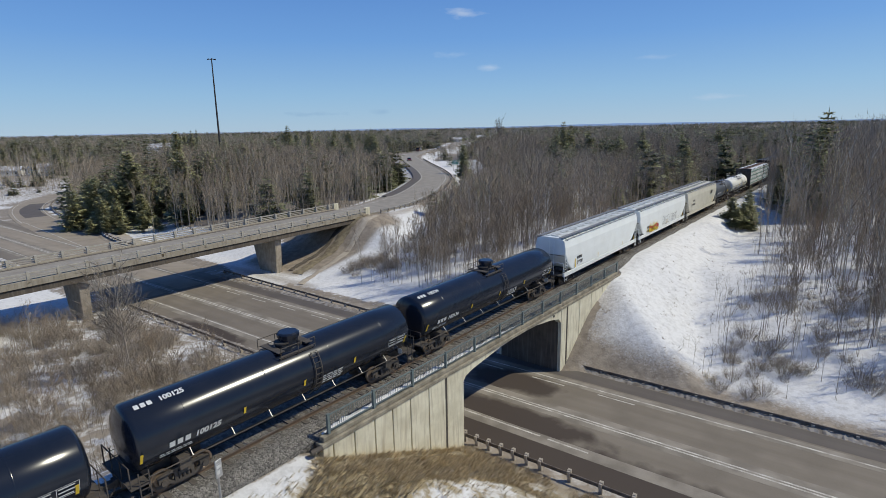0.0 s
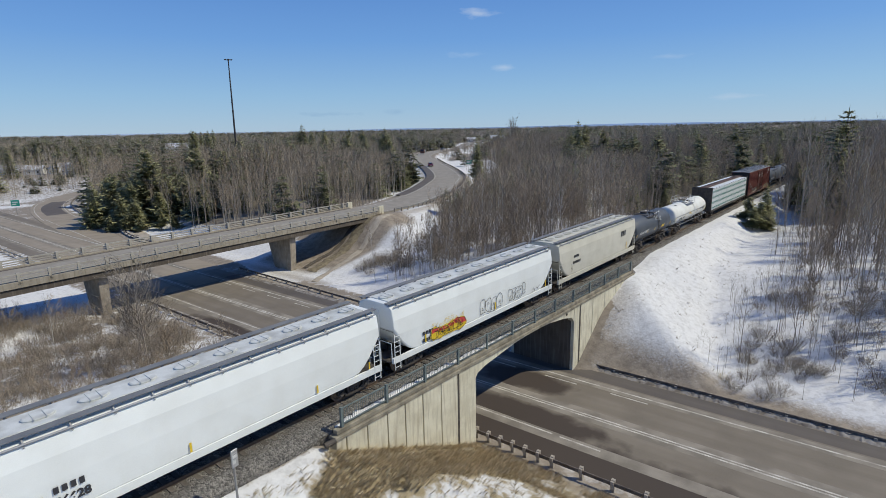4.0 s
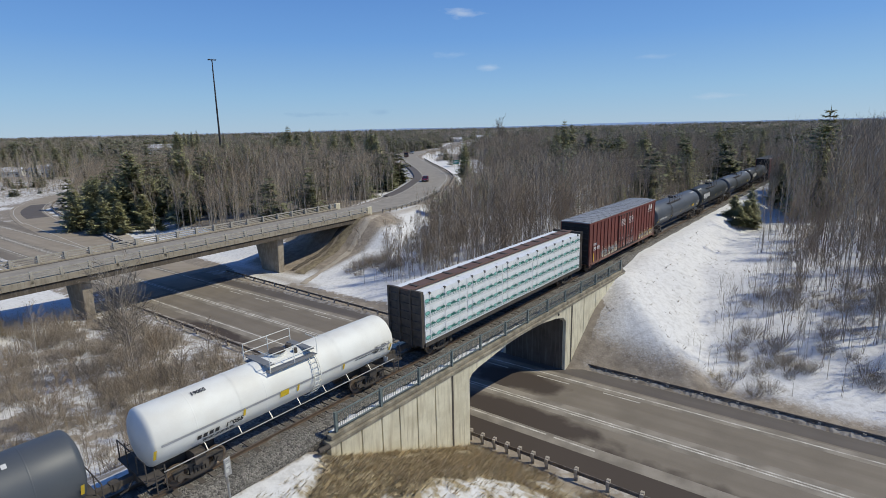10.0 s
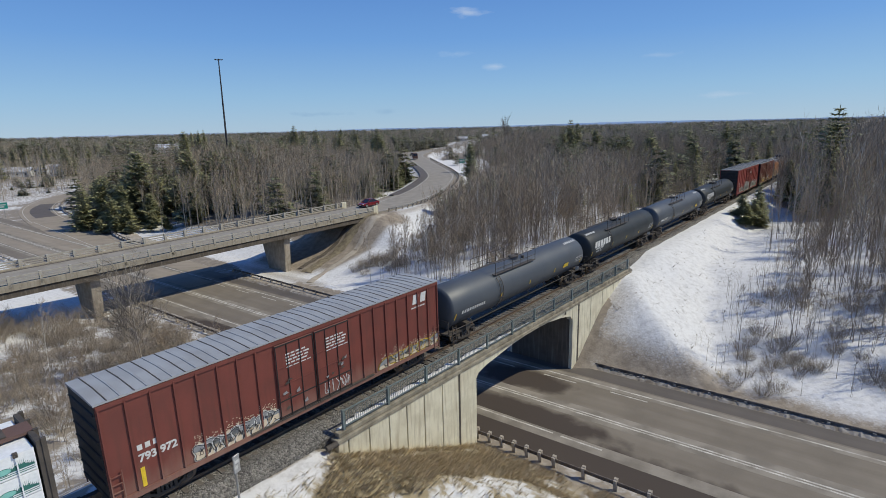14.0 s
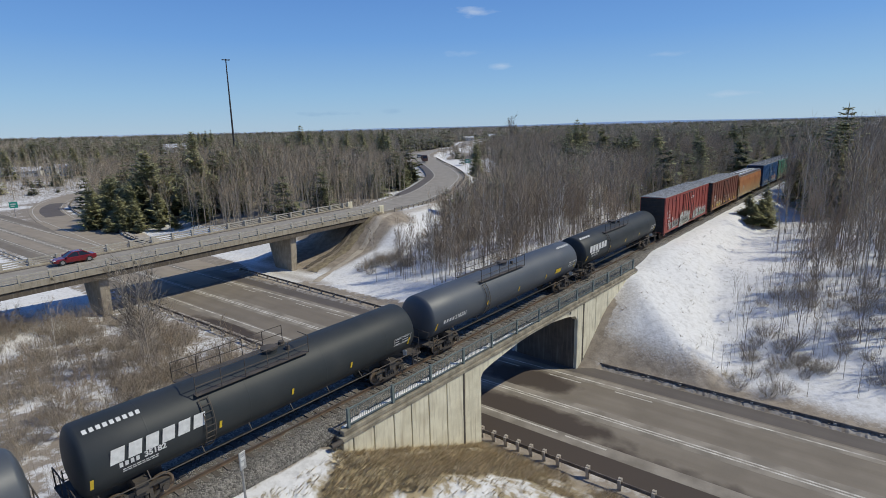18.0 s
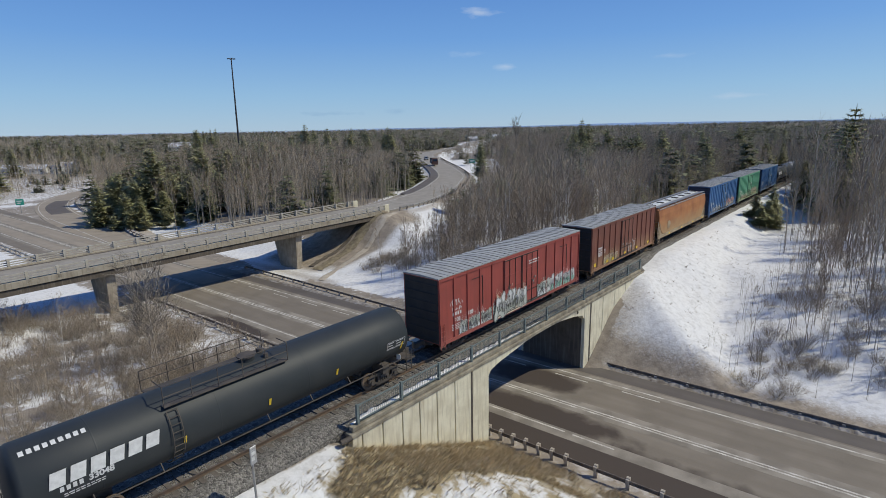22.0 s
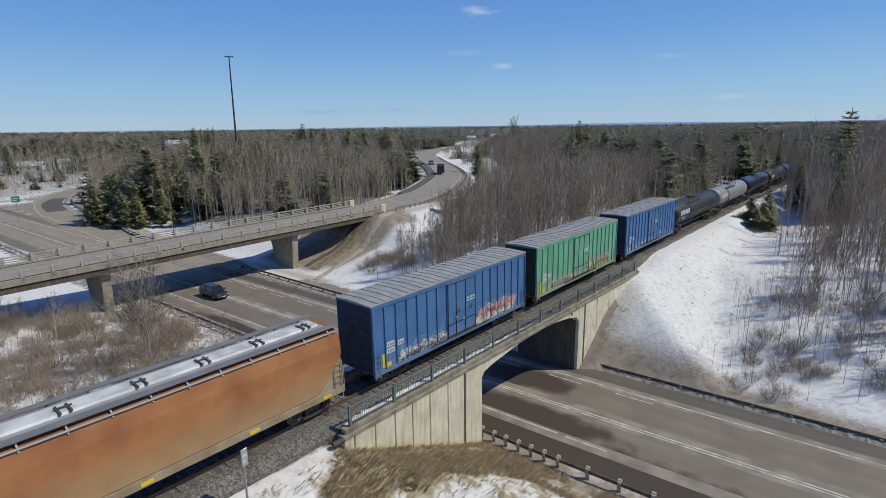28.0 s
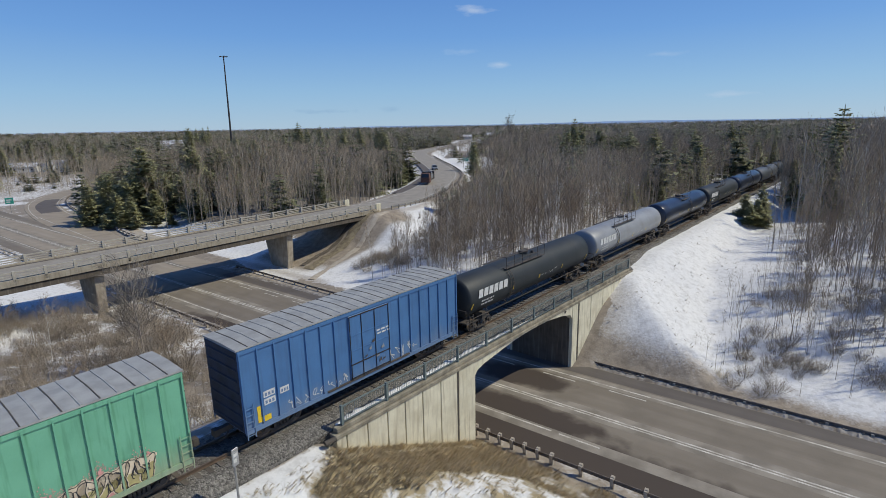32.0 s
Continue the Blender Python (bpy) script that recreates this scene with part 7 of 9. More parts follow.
def far_bare(seed, limbs=11, twigs=3, wide=1.0):
    """A bare tree of unit height in about fifty triangles: a slim trunk, steep limbs, fine twigs."""
    rng = random.Random(seed)
    trunk, tw = [], []
    top = np.array((rng.uniform(-0.035, 0.035), rng.uniform(-0.035, 0.035), 0.97))
    for k in range(3):
        a0, a1 = 2.1 * k, 2.1 * (k + 1)
        r = 0.0075
        p0, p1 = np.array((r * math.cos(a0), r * math.sin(a0), -0.03)), np.array((r * math.cos(a1), r * math.sin(a1), -0.03))
        q0 = top + np.array((0.002 * math.cos(a0), 0.002 * math.sin(a0), 0))
        q1 = top + np.array((0.002 * math.cos(a1), 0.002 * math.sin(a1), 0))
        trunk += [(p0, p1, q1), (p0, q1, q0)]
    for i in range(limbs):
        h = 0.3 + 0.64 * (i + rng.random()) / limbs
        a = rng.random() * 6.283
        ln = (0.07 + 0.13 * math.sin(min(1, (1.08 - h) * 1.7) * 1.57)) * rng.uniform(0.7, 1.25) * wide
        base = top * h
        tip = base + np.array((math.cos(a) * ln * 0.75, math.sin(a) * ln * 0.75, ln * rng.uniform(1.2, 2.3)))
        (trunk if i % 3 == 0 else tw).append(spike(base, tip, 0.006, rng))
        for t in range(twigs):
            f = rng.uniform(0.25, 0.95)
            b0 = base + (tip - base) * f
            b1 = b0 + np.array((rng.uniform(-0.7, 0.7), rng.uniform(-0.7, 0.7), rng.uniform(0.5, 1.7))) * 0.075
            tw.append(spike(b0, b1, 0.0052, rng))
    return np.array(trunk), np.array(tw)


def near_pine(seed, whorls=21, per=8, sprays=7):
    """An evergreen of unit height: whorls of boughs that carry flat sprays of needles; odd seeds are slim, even ones broad and uneven."""
    rng = random.Random(seed)
    slim = seed % 2 == 1
    tris = []
    lobes = [(rng.random() * 6.283, rng.uniform(0.0, 0.5)) for _ in range(5)]
    low = 0.07 if slim else 0.14
    for i in range(whorls):
        f = min(max((i + rng.uniform(-0.3, 0.3)) / whorls, 0.0), 0.99)
        z = min(max(low + (0.97 - low) * f, 0.05), 0.97)
        la, lf = lobes[min(int(f * 5), 4) if f > 0 else 0]
        n = max(4, int(per * (1.1 - 0.5 * f)))
        for k in range(n):
            a = 6.283 * (k + rng.uniform(-0.35, 0.35)) / n + i * 1.1
            if slim:
                ln = 0.29 * (1 - f) ** 0.85 * rng.uniform(0.6, 1.15) + 0.014
                rise = -0.28 + 0.5 * f
            else:
                ln = 0.27 * (1 - f ** 1.5) ** 0.8 * (0.75 + lf * math.cos(a - la)) * rng.uniform(0.65, 1.2) + 0.02
                rise = -0.12 + 0.65 * f
            out, side = np.array((math.cos(a), math.sin(a), 0.0)), np.array((-math.sin(a), math.cos(a), 0.0))
            root = np.array((0.0, 0.0, z))
            for j in range(sprays):
                u = (j + 0.6 + rng.uniform(-0.2, 0.2)) / sprays
                c = root + out * ln * u + np.array((0, 0, 1.0)) * ln * (rise * u + 0.22 * u * u)
                w = (0.36 * ln + 0.016) * (1.15 - 0.7 * u) * (7 / sprays) ** 0.5
                for sg in (-1, 1):
                    tip = c + side * sg * w * rng.uniform(0.7, 1.2) + out * w * rng.uniform(0.4, 1.0) + np.array((0, 0, w * rng.uniform(-0.45, 0.25)))
                    tris.append((c - out * w * 0.42, c + out * w * 0.5 + np.array((0, 0, 0.08 * w)), tip))
                if rng.random() < 0.6:
                    tris.append((c - side * w * 0.34, c + side * w * 0.34, c + out * w * 0.8 + np.array((0, 0, w * rng.uniform(-0.9, 0.5)))))
    for k in range(5):
        a = k * 1.3
        tris.append((np.array((0.006 * math.cos(a), 0.006 * math.sin(a), 0.9)), np.array((-0.006 * math.sin(a), 0.006 * math.cos(a), 0.9)), np.array((0, 0, 1.0))))
    sp = Soup()
    sp.v.append(np.array(tris).reshape(-1, 3))
    return MB().tube([(0, 0, -0.03), (0, 0, 0.95)], [0.013, 0.002], 6, caps=False), sp


def scatter(n, x0, x1, y0, y1, seed, dens=wood_density):
    rng = np.random.default_rng(seed)
    x, y = rng.uniform(x0, x1, n), rng.uniform(y0, y1, n)
    keep = rng.random(n) < dens(x, y)
    return x[keep], y[keep], rng


def in_view(x, y, spread=47.0, back=10.0):
    """The wedge of land before the drone, a little wider than it ever sees."""
    az = np.degrees(np.arctan2(x, y + back))
    return np.abs(az) < spread


def fir_share(x, y):
    """Firs grow in groups."""
    v = wave(x, y, 0.045, 2.0) + 0.5 * wave(x, y, 0.11, 4.0)
    grove = np.exp(-(((x + 78) / 24) ** 2 + ((y - 146) / 17) ** 2)) + 0.7 * np.exp(-(((x + 12) / 9) ** 2 + ((y - 172) / 22) ** 2))
    far = np.hypot(x, y)
    west = smooth(-25, -70, x) * smooth(150, 190, y)
    return np.clip(0.025 + 0.14 * smooth(0.25, 0.6, v) + 0.45 * grove + 0.12 * west * smooth(0.0, 0.5, v) + 0.42 * smooth(260, 480, far) * smooth(0.3, 0.55, v) + 0.03 * smooth(300, 500, far), 0, 0.95)


def forest():
    trunks, twigs, firs = Soup(), Soup(), Soup()
    kinds = [far_bare(100 + i, wide=0.8 + 0.12 * i) for i in range(5)]
    thin = [far_bare(200 + i, limbs=7, twigs=1, wide=1.1) for i in range(3)]
    greens = [near_pine(661 + i, 11, 7, 3)[1].v[0].reshape(-1, 3, 3) for i in range(4)]
    lowgreen = [near_pine(671 + i, 7, 6, 2)[1].v[0].reshape(-1, 3, 3) for i in range(3)]

    def plant(x, y, rng, h0, h1, bare, green, thick=1.0):
        z = ground_z(x, y)
        isf = rng.random(len(x)) < fir_share(x, y)
        fs, fl = frames(x, y)[:2]
        tallr = 1 + 0.32 * ((fl > 0) & (np.hypot(x, y) < 330))
        for shapes, sel, ht in ((bare, ~isf, rng.uniform(h0, h1, len(x)) * (0.85 + 0.3 * wave(x, y, 0.03)) * tallr), (green, isf, rng.uniform(h0 * 0.55, h1 * 1.05, len(x)))):
            ht = np.minimum(ht, height_cap(x, y) * rng.uniform(0.75, 1.05, len(x)))
            idx = np.nonzero(sel)[0]
            for k, shape in enumerate(shapes):
                g = idx[k::len(shapes)]
                if not len(g):
                    continue
                sc = np.stack((ht[g] * thick, ht[g] * thick, ht[g]), 1)
                turn = rng.random(len(g)) * 6.283
                if isinstance(shape, tuple):
                    trunks.add(shape[0], x[g], y[g], z[g], sc, turn)
                    twigs.add(shape[1], x[g], y[g], z[g], sc, turn)
                else:
                    sc[:, :2] *= 1.25
                    firs.add(shape, x[g], y[g], z[g], sc, turn)

    x, y, rng = scatter(26000, -150, 190, 45, 300, 11)
    k = in_view(x, y) & (np.hypot(x, y) > 100) & (np.hypot(x, y) < 300)
    plant(x[k], y[k], rng, 8.5, 13.0, kinds, greens)
    x, y, rng = scatter(1500, -215, -120, 172, 245, 15, lambda x, y: 0.75 * smooth(10, 14, line_dist(x, y, RAMP_LINE[::2])))
    plant(x, y, rng, 1.8, 5.0, kinds, greens, 1.5)
    x, y, rng = scatter(46000, -700, 750, 200, 900, 12)
    k = in_view(x, y) & (np.hypot(x, y) >= 300) & (np.hypot(x, y) < 850)
    plant(x[k], y[k], rng, 9, 14.0, thin, lowgreen, 1.5)
    x, y, rng = scatter(40000, -2600, 2700, 600, 3000, 13)
    k = in_view(x, y) & (np.hypot(x, y) >= 850)
    plant(x[k], y[k], rng, 8, 13.0, thin, lowgreen, 2.2)
    tagged(new("far_tree_trunks", trunks.mesh("far_tree_trunks", M["far_pale"])), "grey trunks of bare woods standing far off", "woods", kind="stuff")
    tagged(new("far_tree_twigs", twigs.mesh("far_tree_twigs", M["far_wood"])), "brown twigs of bare woods standing far off", "woods", kind="stuff")
    tagged(new("far_firs", firs.mesh("far_firs", M["far_needle"])), "dark green firs among the far woods", "woods", kind="stuff")


def far_ridge():
    """A low blue ridge at the edge of the land."""
    mb, rng = MB(), random.Random(9)
    pts = []
    for k in range(181):
        a = radians(-60 + 120 * k / 180)
        h = 21.0 + 5.0 * max(0.0, math.sin(k * 0.045 + 2.2)) + 2.5 * math.sin(k * 0.17) + rng.uniform(-0.7, 0.7)
        pts.append((3900 * math.sin(a), 3900 * math.cos(a), h))
    for p, q in zip(pts[:-1], pts[1:]):
        mb.quad((p[0], p[1], -30), (q[0], q[1], -30), q, p)
    # distant haze is painted into the ridge as pale blue
    solid("far_backdrop", mb, material("hazed_glowing_ridge", (0.40, 0.50, 0.66), 1.0, var=(0.52, 0.60, 0.72), scale=0.004, fine=0.05, bump=0, spec=0.0), "low ridge on the horizon, coloured blue for haze", "hills", kind="structure")
    # slight emission brightens its shaded face; it is no light source
    bs = bpy.data.materials["hazed_glowing_ridge"].node_tree.nodes["Principled BSDF"]
    bs.inputs["Emission Color"].default_value, bs.inputs["Emission Strength"].default_value = (0.15, 0.21, 0.31, 1), 0.9


far_ridge()
M["far_pale"] = material("far_pale_trunks", (0.43, 0.385, 0.315), 0.95, var=(0.23, 0.19, 0.145), scale=0.03, island=0.4, bump=0)
forest()


# ---------------------------------------------------------------- near trees, each by itself
def near_bare(seed, stems=1, dense=False):
    """A bare tree of unit height: trunk with arching limbs, and a crown of fine twigs."""
    rng = random.Random(seed)
    wood, tw = MB(), []

    def grow(p, d, ln, r, depth, lift):
        n = 6 if depth == 0 else 4
        pts, rad, dd = [Vector(p)], [r], Vector(d).normalized()
        for i in range(n):
            dd = (dd + Vector((rng.uniform(-1, 1), rng.uniform(-1, 1), 0)) * (0.045 if depth == 0 else 0.11) + Vector((0, 0, lift))).normalized()
            pts.append(pts[-1] + dd * ln / n)
            rad.append(max(r * (1 - 0.86 * (i + 1) / n), 0.001))
        wood.tube([tuple(q) for q in pts], rad, 6 if depth == 0 else 3, caps=False)
        kids = ({0: 17, 1: 7} if dense else {0: 12, 1: 5}).get(depth, 0)
        for k in range(kids):
            f = ((0.24 if dense else 0.34) + 0.63 * (k + rng.random()) / kids) if depth == 0 else 0.2 + 0.75 * (k + rng.random()) / kids
            i = min(int(f * n), n - 1)
            q = pts[i].lerp(pts[i + 1], f * n - i)
            ax = (pts[i + 1] - pts[i]).normalized()
            a = rng.random() * 6.283
            s1 = ax.orthogonal().normalized()
            s2 = ax.cross(s1)
            dn = ax + (s1 * math.cos(a) + s2 * math.sin(a)) * (rng.uniform(0.35, 0.8) if depth == 0 else rng.uniform(0.4, 0.85))
            if depth == 0:
                grow(q, dn, (0.16 + 0.3 * (1.0 - f)) * rng.uniform(0.75, 1.15) * (1.15 if dense else 0.85), r * 0.42 * (1.12 - f * 0.7), 1, 0.12)
            else:
                e = q + dn.normalized() * ln * rng.uniform(0.22, 0.45)
                tw.append(spike(tuple(q), tuple(e), 0.0034, rng))
                for _ in range(3):
                    g = q.lerp(e, rng.uniform(0.25, 0.95))
                    tw.append(spike(tuple(g), tuple(g + (dn.normalized() + Vector((rng.uniform(-1, 1), rng.uniform(-1, 1), rng.uniform(-0.2, 1.0))) * 0.6) * rng.uniform(0.025, 0.055)), 0.0026, rng))
        if depth == 1:
            for k in range(3):
                q = pts[-1 - k % 2]
                tw.append(spike(tuple(q), tuple(q + (dd + Vector((rng.uniform(-1, 1), rng.uniform(-1, 1), rng.uniform(0, 1))) * 0.5) * 0.06), 0.003, rng))
    for k in range(stems):
        off = Vector((rng.uniform(-0.02, 0.02), rng.uniform(-0.02, 0.02), -0.02)) * (1 if stems == 1 else 2)
        tilt = 0.04 if stems == 1 else 0.10
        grow(off, (rng.uniform(-tilt, tilt), rng.uniform(-tilt, tilt), 1), 1.0 if k == 0 else rng.uniform(0.65, 0.95), 0.0062 if stems == 1 else 0.0046, 0, 0.01)
    sp = Soup()
    sp.v.append(np.array(tw).reshape(-1, 3))
    return wood, sp


BARE = []
for i in range(9):
    w, c = near_bare(500 + i, stems=3 if i in (2, 5, 6, 8) else 1, dense=i > 6)
    BARE.append((w.mesh("trunk", M["palebark" if i in (0, 3) else "bark"]), c.mesh("crown", M["greytwig" if i > 6 else "twig"])))
PINES = []
for i in range(4):
    w, c = near_pine(650 + i)
    PINES.append((w.mesh("trunk", M["bark"]), c.mesh("crown", M["pine"])))

def tree(kind, i, x, y, h, label, group, wide=1.0, turn=0.0, z=None):
    src = {"bare": BARE, "fir": PINES[1::2] * 2, "pine": PINES[0::2] * 2, "spire": PINES}[kind][i]
    z = float(ground_z(x, y)) if z is None else z
    t = thing({"bare": "bare_tree", "fir": "fir_tree", "spire": "fir_tree", "pine": "pine_tree"}[kind], label, "tree", pose(x, y, z, 0, 0, turn) @ Matrix.Diagonal((h * wide, h * wide, h, 1)), group)
    put("trunk", src[0], t)
    put("crown", src[1], t)
    return t


def near_woods():
    x, y, rng = scatter(4600, -70, 110, 40, 110, 21)
    d = np.hypot(x, y)
    k = in_view(x, y, 46) & (d < 100)
    x, y = x[k], y[k]
    order = np.argsort(np.hypot(x, y))
    rest = order[300:]
    order = order[:300]
    far_ones = (x[rest], y[rest], rng.uniform(6.5, 12.5, len(rest)) * np.where(frames(x[rest], y[rest])[1] > 0, 1.25, 1.0))
    es, el = rng.uniform(121, 168, 330), 5.6 + 9.0 * rng.random(330) ** 1.2
    ex, ey = -22.82 * math.cos(TA) + es * math.sin(TA) + el * math.cos(TA), 22.82 * math.sin(TA) + es * math.cos(TA) - el * math.sin(TA)
    capped = np.minimum(far_ones[2], height_cap(x[rest], y[rest]))
    # the wood goes on beyond the edge of the view and throws its shade back on the snow
    ox, oy = rng.uniform(40, 84, 420), rng.uniform(26, 82, 420)
    keep = (np.degrees(np.arctan2(ox, oy)) > 39.0) & (frames(ox, oy)[3] > 50)
    ex, ey = np.concatenate((ex, ox[keep])), np.concatenate((ey, oy[keep]))
    far_ones = (np.concatenate((x[rest], ex)), np.concatenate((y[rest], ey)), np.concatenate((capped, rng.uniform(6.5, 11.5, len(ex)))))
    for j in order:
        s, l, r, n, a, b = frames(x[j], y[j])
        fir = rng.random() < 0.045 and math.hypot(x[j], y[j]) > 85
        right = l > 0
        far_off = math.hypot(x[j], y[j])
        h = rng.uniform(4.2, 8.0) + min(max(far_off - 66, 0) * 0.14, 6) if right else rng.uniform(6.0, 10.5)
        if rng.random() < 0.3:
            h *= 0.55
        h = min(h, float(height_cap(x[j], y[j])) * rng.uniform(0.8, 1.05))
        if fir:
            tree("fir", int(rng.integers(4)), x[j], y[j], h * 0.6, "small dark green fir among bare trees", "firs of the wood", 1.15, rng.uniform(0, 360))
        else:
            i = int(rng.integers(7))
            tree("bare", i, x[j], y[j], h, ("pale-barked" if i in (0, 3) else "grey-brown") + " leafless young tree standing in old snow", "bare trees of the wood", rng.uniform(0.85, 1.25), rng.uniform(0, 360))


    shapes = [far_bare(800 + i, limbs=13, twigs=4, wide=1.1) for i in range(5)]
    tr, tw = Soup(), Soup()
    fx, fy, fh = far_ones
    for k, shape in enumerate(shapes):
        for soup, tris in ((tr, shape[0]), (tw, shape[1])):
            q = slice(k, None, 5)
            soup.add(tris, fx[q], fy[q], ground_z(fx[q], fy[q]), np.stack((fh[q],) * 3, 1), fx[q] * 3.7)
    tagged(new("wood_trunks", tr.mesh("wood_trunks", M["far_pale"])), "pale trunks of young woods behind the first trees", "woods", kind="stuff")
    tagged(new("wood_twigs", tw.mesh("wood_twigs", M["far_wood"])), "brown twigs of young woods behind the first trees", "woods", kind="stuff")


near_woods()
# firs and trees that stand out
for x, y, h, w in ((72.6, 95.9, 19.6, 1.15), (50.1, 193.8, 19.2, 0.9), (53.7, 198.0, 17.8, 0.95), (46.3, 189.6, 17.0, 0.85), (64.2, 157.7, 15.4, 1.2), (82.4, 171.5, 17.0, 0.45), (66.2, 134.9, 13.6, 1.0), (75.3, 106.4, 16.5, 0.5),
                   (67.3, 90.0, 16.3, 0.85), (65.3, 146.3, 11.6, 1.2), (52.5, 83.6, 5.6, 1.2), (55.0, 88.0, 6.4, 1.1), (38.6, 104.0, 6.5, 1.2), (43.5, 109.0, 8.0, 1.1), (48.0, 113.5, 7.5, 1.2), (52.0, 121.0, 9.0, 1.0), (58.5, 128.0, 8.5, 1.1), (41.0, 112.0, 5.0, 1.4), (63.0, 127.0, 7.5, 1.2), (46.0, 107.0, 4.6, 1.5), (27.9, 228.4, 9.4, 1.4), (78, 215, 14, 1.1), (60, 150, 11, 1.1), (105.8, 192.9, 17.5, 0.9), (8.5, 119, 5.0, 1.5), (7.0, 121, 5.6, 1.4), (13.5, 172, 7.0, 1.2),
                   (-81.5, 125.7, 11.3, 1.2), (-73.3, 122.6, 8.9, 1.5), (-69.3, 121.5, 8.0, 1.5), (-33.4, 135.9, 6.5, 1.5), (-84, 131, 9.5, 1.3), (-10.1, 179.8, 5.0, 1.5), (-8.5, 169.9, 4.2, 1.6), (-72, 290, 20, 1.1)):
    tree("fir" if h < 12 else "spire", int(abs(x * 7 + y)) % 4 if h < 12 else 1 + 2 * (int(abs(x)) % 2), x, y, h, "dark green fir at the edge of the wood", "firs of the wood", w * 0.85 if h < 12 else w * 1.0, x * 31 % 360)
for x, y, h, w in ((-78.9, 129.7, 12.7, 1.15), (-71.0, 132.0, 18.5, 1.25), (-62.0, 139.8, 15.9, 1.1), (-57.0, 145.1, 13.5, 1.2), (-48.8, 150.2, 14.2, 1.25), (-72.5, 126.6, 11.1, 1.1), (-66.6, 132.0, 11.7, 1.3), (-61.4, 131.3, 10.4, 1.3), (-66.3, 126.6, 8.3, 1.5), (-52.6, 142.5, 8.5, 1.5), (-41.2, 144.2, 8.0, 1.5),
                   (-56.4, 129.1, 6.2, 1.7), (-93.9, 209.8, 18.3, 0.85), (-43.2, 256.4, 12.4, 1.2), (-32.8, 237.8, 9.7, 1.5), (-34.0, 186.9, 6.5, 1.5), (-64, 146, 12, 1.2), (-75, 140, 13, 1.2), (-86, 140, 11, 1.2), (55.5, 181.9, 15.7, 1.05), (74.9, 207.1, 12.1, 1.3), (49.2, 81.4, 3.6, 1.6), (51.0, 82.6, 4.6, 1.4), (50.4, 85.0, 4.0, 1.6), (53.2, 84.6, 5.0, 1.3), (77.5, 112.0, 12.5, 1.0), (70.5, 104.0, 9.5, 1.0), (-74.5, 119.8, 3.6, 1.5), (-70.6, 119.2, 4.4, 1.4), (-67.0, 118.6, 3.4, 1.6), (-63.5, 121.0, 5.0, 1.4), (-59.8, 120.0, 3.8, 1.6), (-57.2, 123.0, 5.4, 1.3), (-53.0, 121.5, 3.6, 1.6), (-49.5, 124.5, 5.2, 1.4), (-45.5, 127.0, 4.4, 1.5), (-38.5, 126.5, 5.6, 1.3), (-30.5, 133.0, 5.0, 1.5), (-22.0, 141.0, 5.4, 1.4),
                   (-118, 215, 12, 1.2), (-105, 230, 14, 1.2), (-130, 250, 13, 1.2), (-80, 240, 13, 1.2), (-60, 225, 12, 1.3), (-20, 205, 7, 1.3), (-15, 192, 6, 1.4), (-50, 200, 11, 1.2)):
    tree("pine", int(abs(x * 7 + y)) % 4, x, y, h, "broad olive-green pine among bare trees", "pines of the wood", w, x * 31 % 360)
_rs = random.Random(77)
for k in range(46):
    az, d = radians(_rs.uniform(-43, -3)), _rs.uniform(230, 470)
    x, y = d * math.sin(az), d * math.cos(az)
    if line_dist(np.array(x), np.array(y), APP_LINE[::2]) < 14 or line_dist(np.array(x), np.array(y), RAMP_LINE[::2]) < 14:
        continue
    tree("spire", 1 + 2 * (k % 2), x, y, 13.5 + 5.0 * _rs.random(), "slim dark fir that tops the bare wood", "firs of the wood", _rs.uniform(0.7, 1.1), k * 47 % 360)
for k in range(16):
    az, d = radians(_rs.uniform(4, 40)), _rs.uniform(170, 420)
    x, y = d * math.sin(az), d * math.cos(az)
    if abs(float(frames(x, y)[1])) > 9:
        tree("spire", 1 + 2 * (k % 2), x, y, 10.0 + 5.0 * _rs.random(), "slim dark fir that tops the bare wood", "firs of the wood", _rs.uniform(0.7, 1.1), k * 47 % 360)
tree("bare", 8, 41.0, 300.0, 22.0, "tall bare tree that stands above the far wood", "bare trees of the wood", 0.8)
for x, y, h, i, w in ((-26.2, 45.2, 11.0, 7, 1.25), (-26.6, 45.6, 10.4, 8, 1.2), (-27.4, 46.6, 6.6, 6, 1.0), (-36.8, 48.3, 6.2, 0, 0.8), (-46, 41, 5.5, 2, 1.1), (-38, 37, 5.0, 6, 1.3), (-30, 43, 4.2, 6, 1.3), (26.6, 43.1, 6.4, 1, 1.0), (-31.5, 118.5, 9.5, 4, 0.9), (33, 40.5, 4.0, 6, 1.2), (37, 41.5, 3.6, 5, 1.3)):
    tree("bare", i, x, y, h, "single leafless tree with fine spreading twigs", "bare trees of the wood", w, x * 17 % 360)


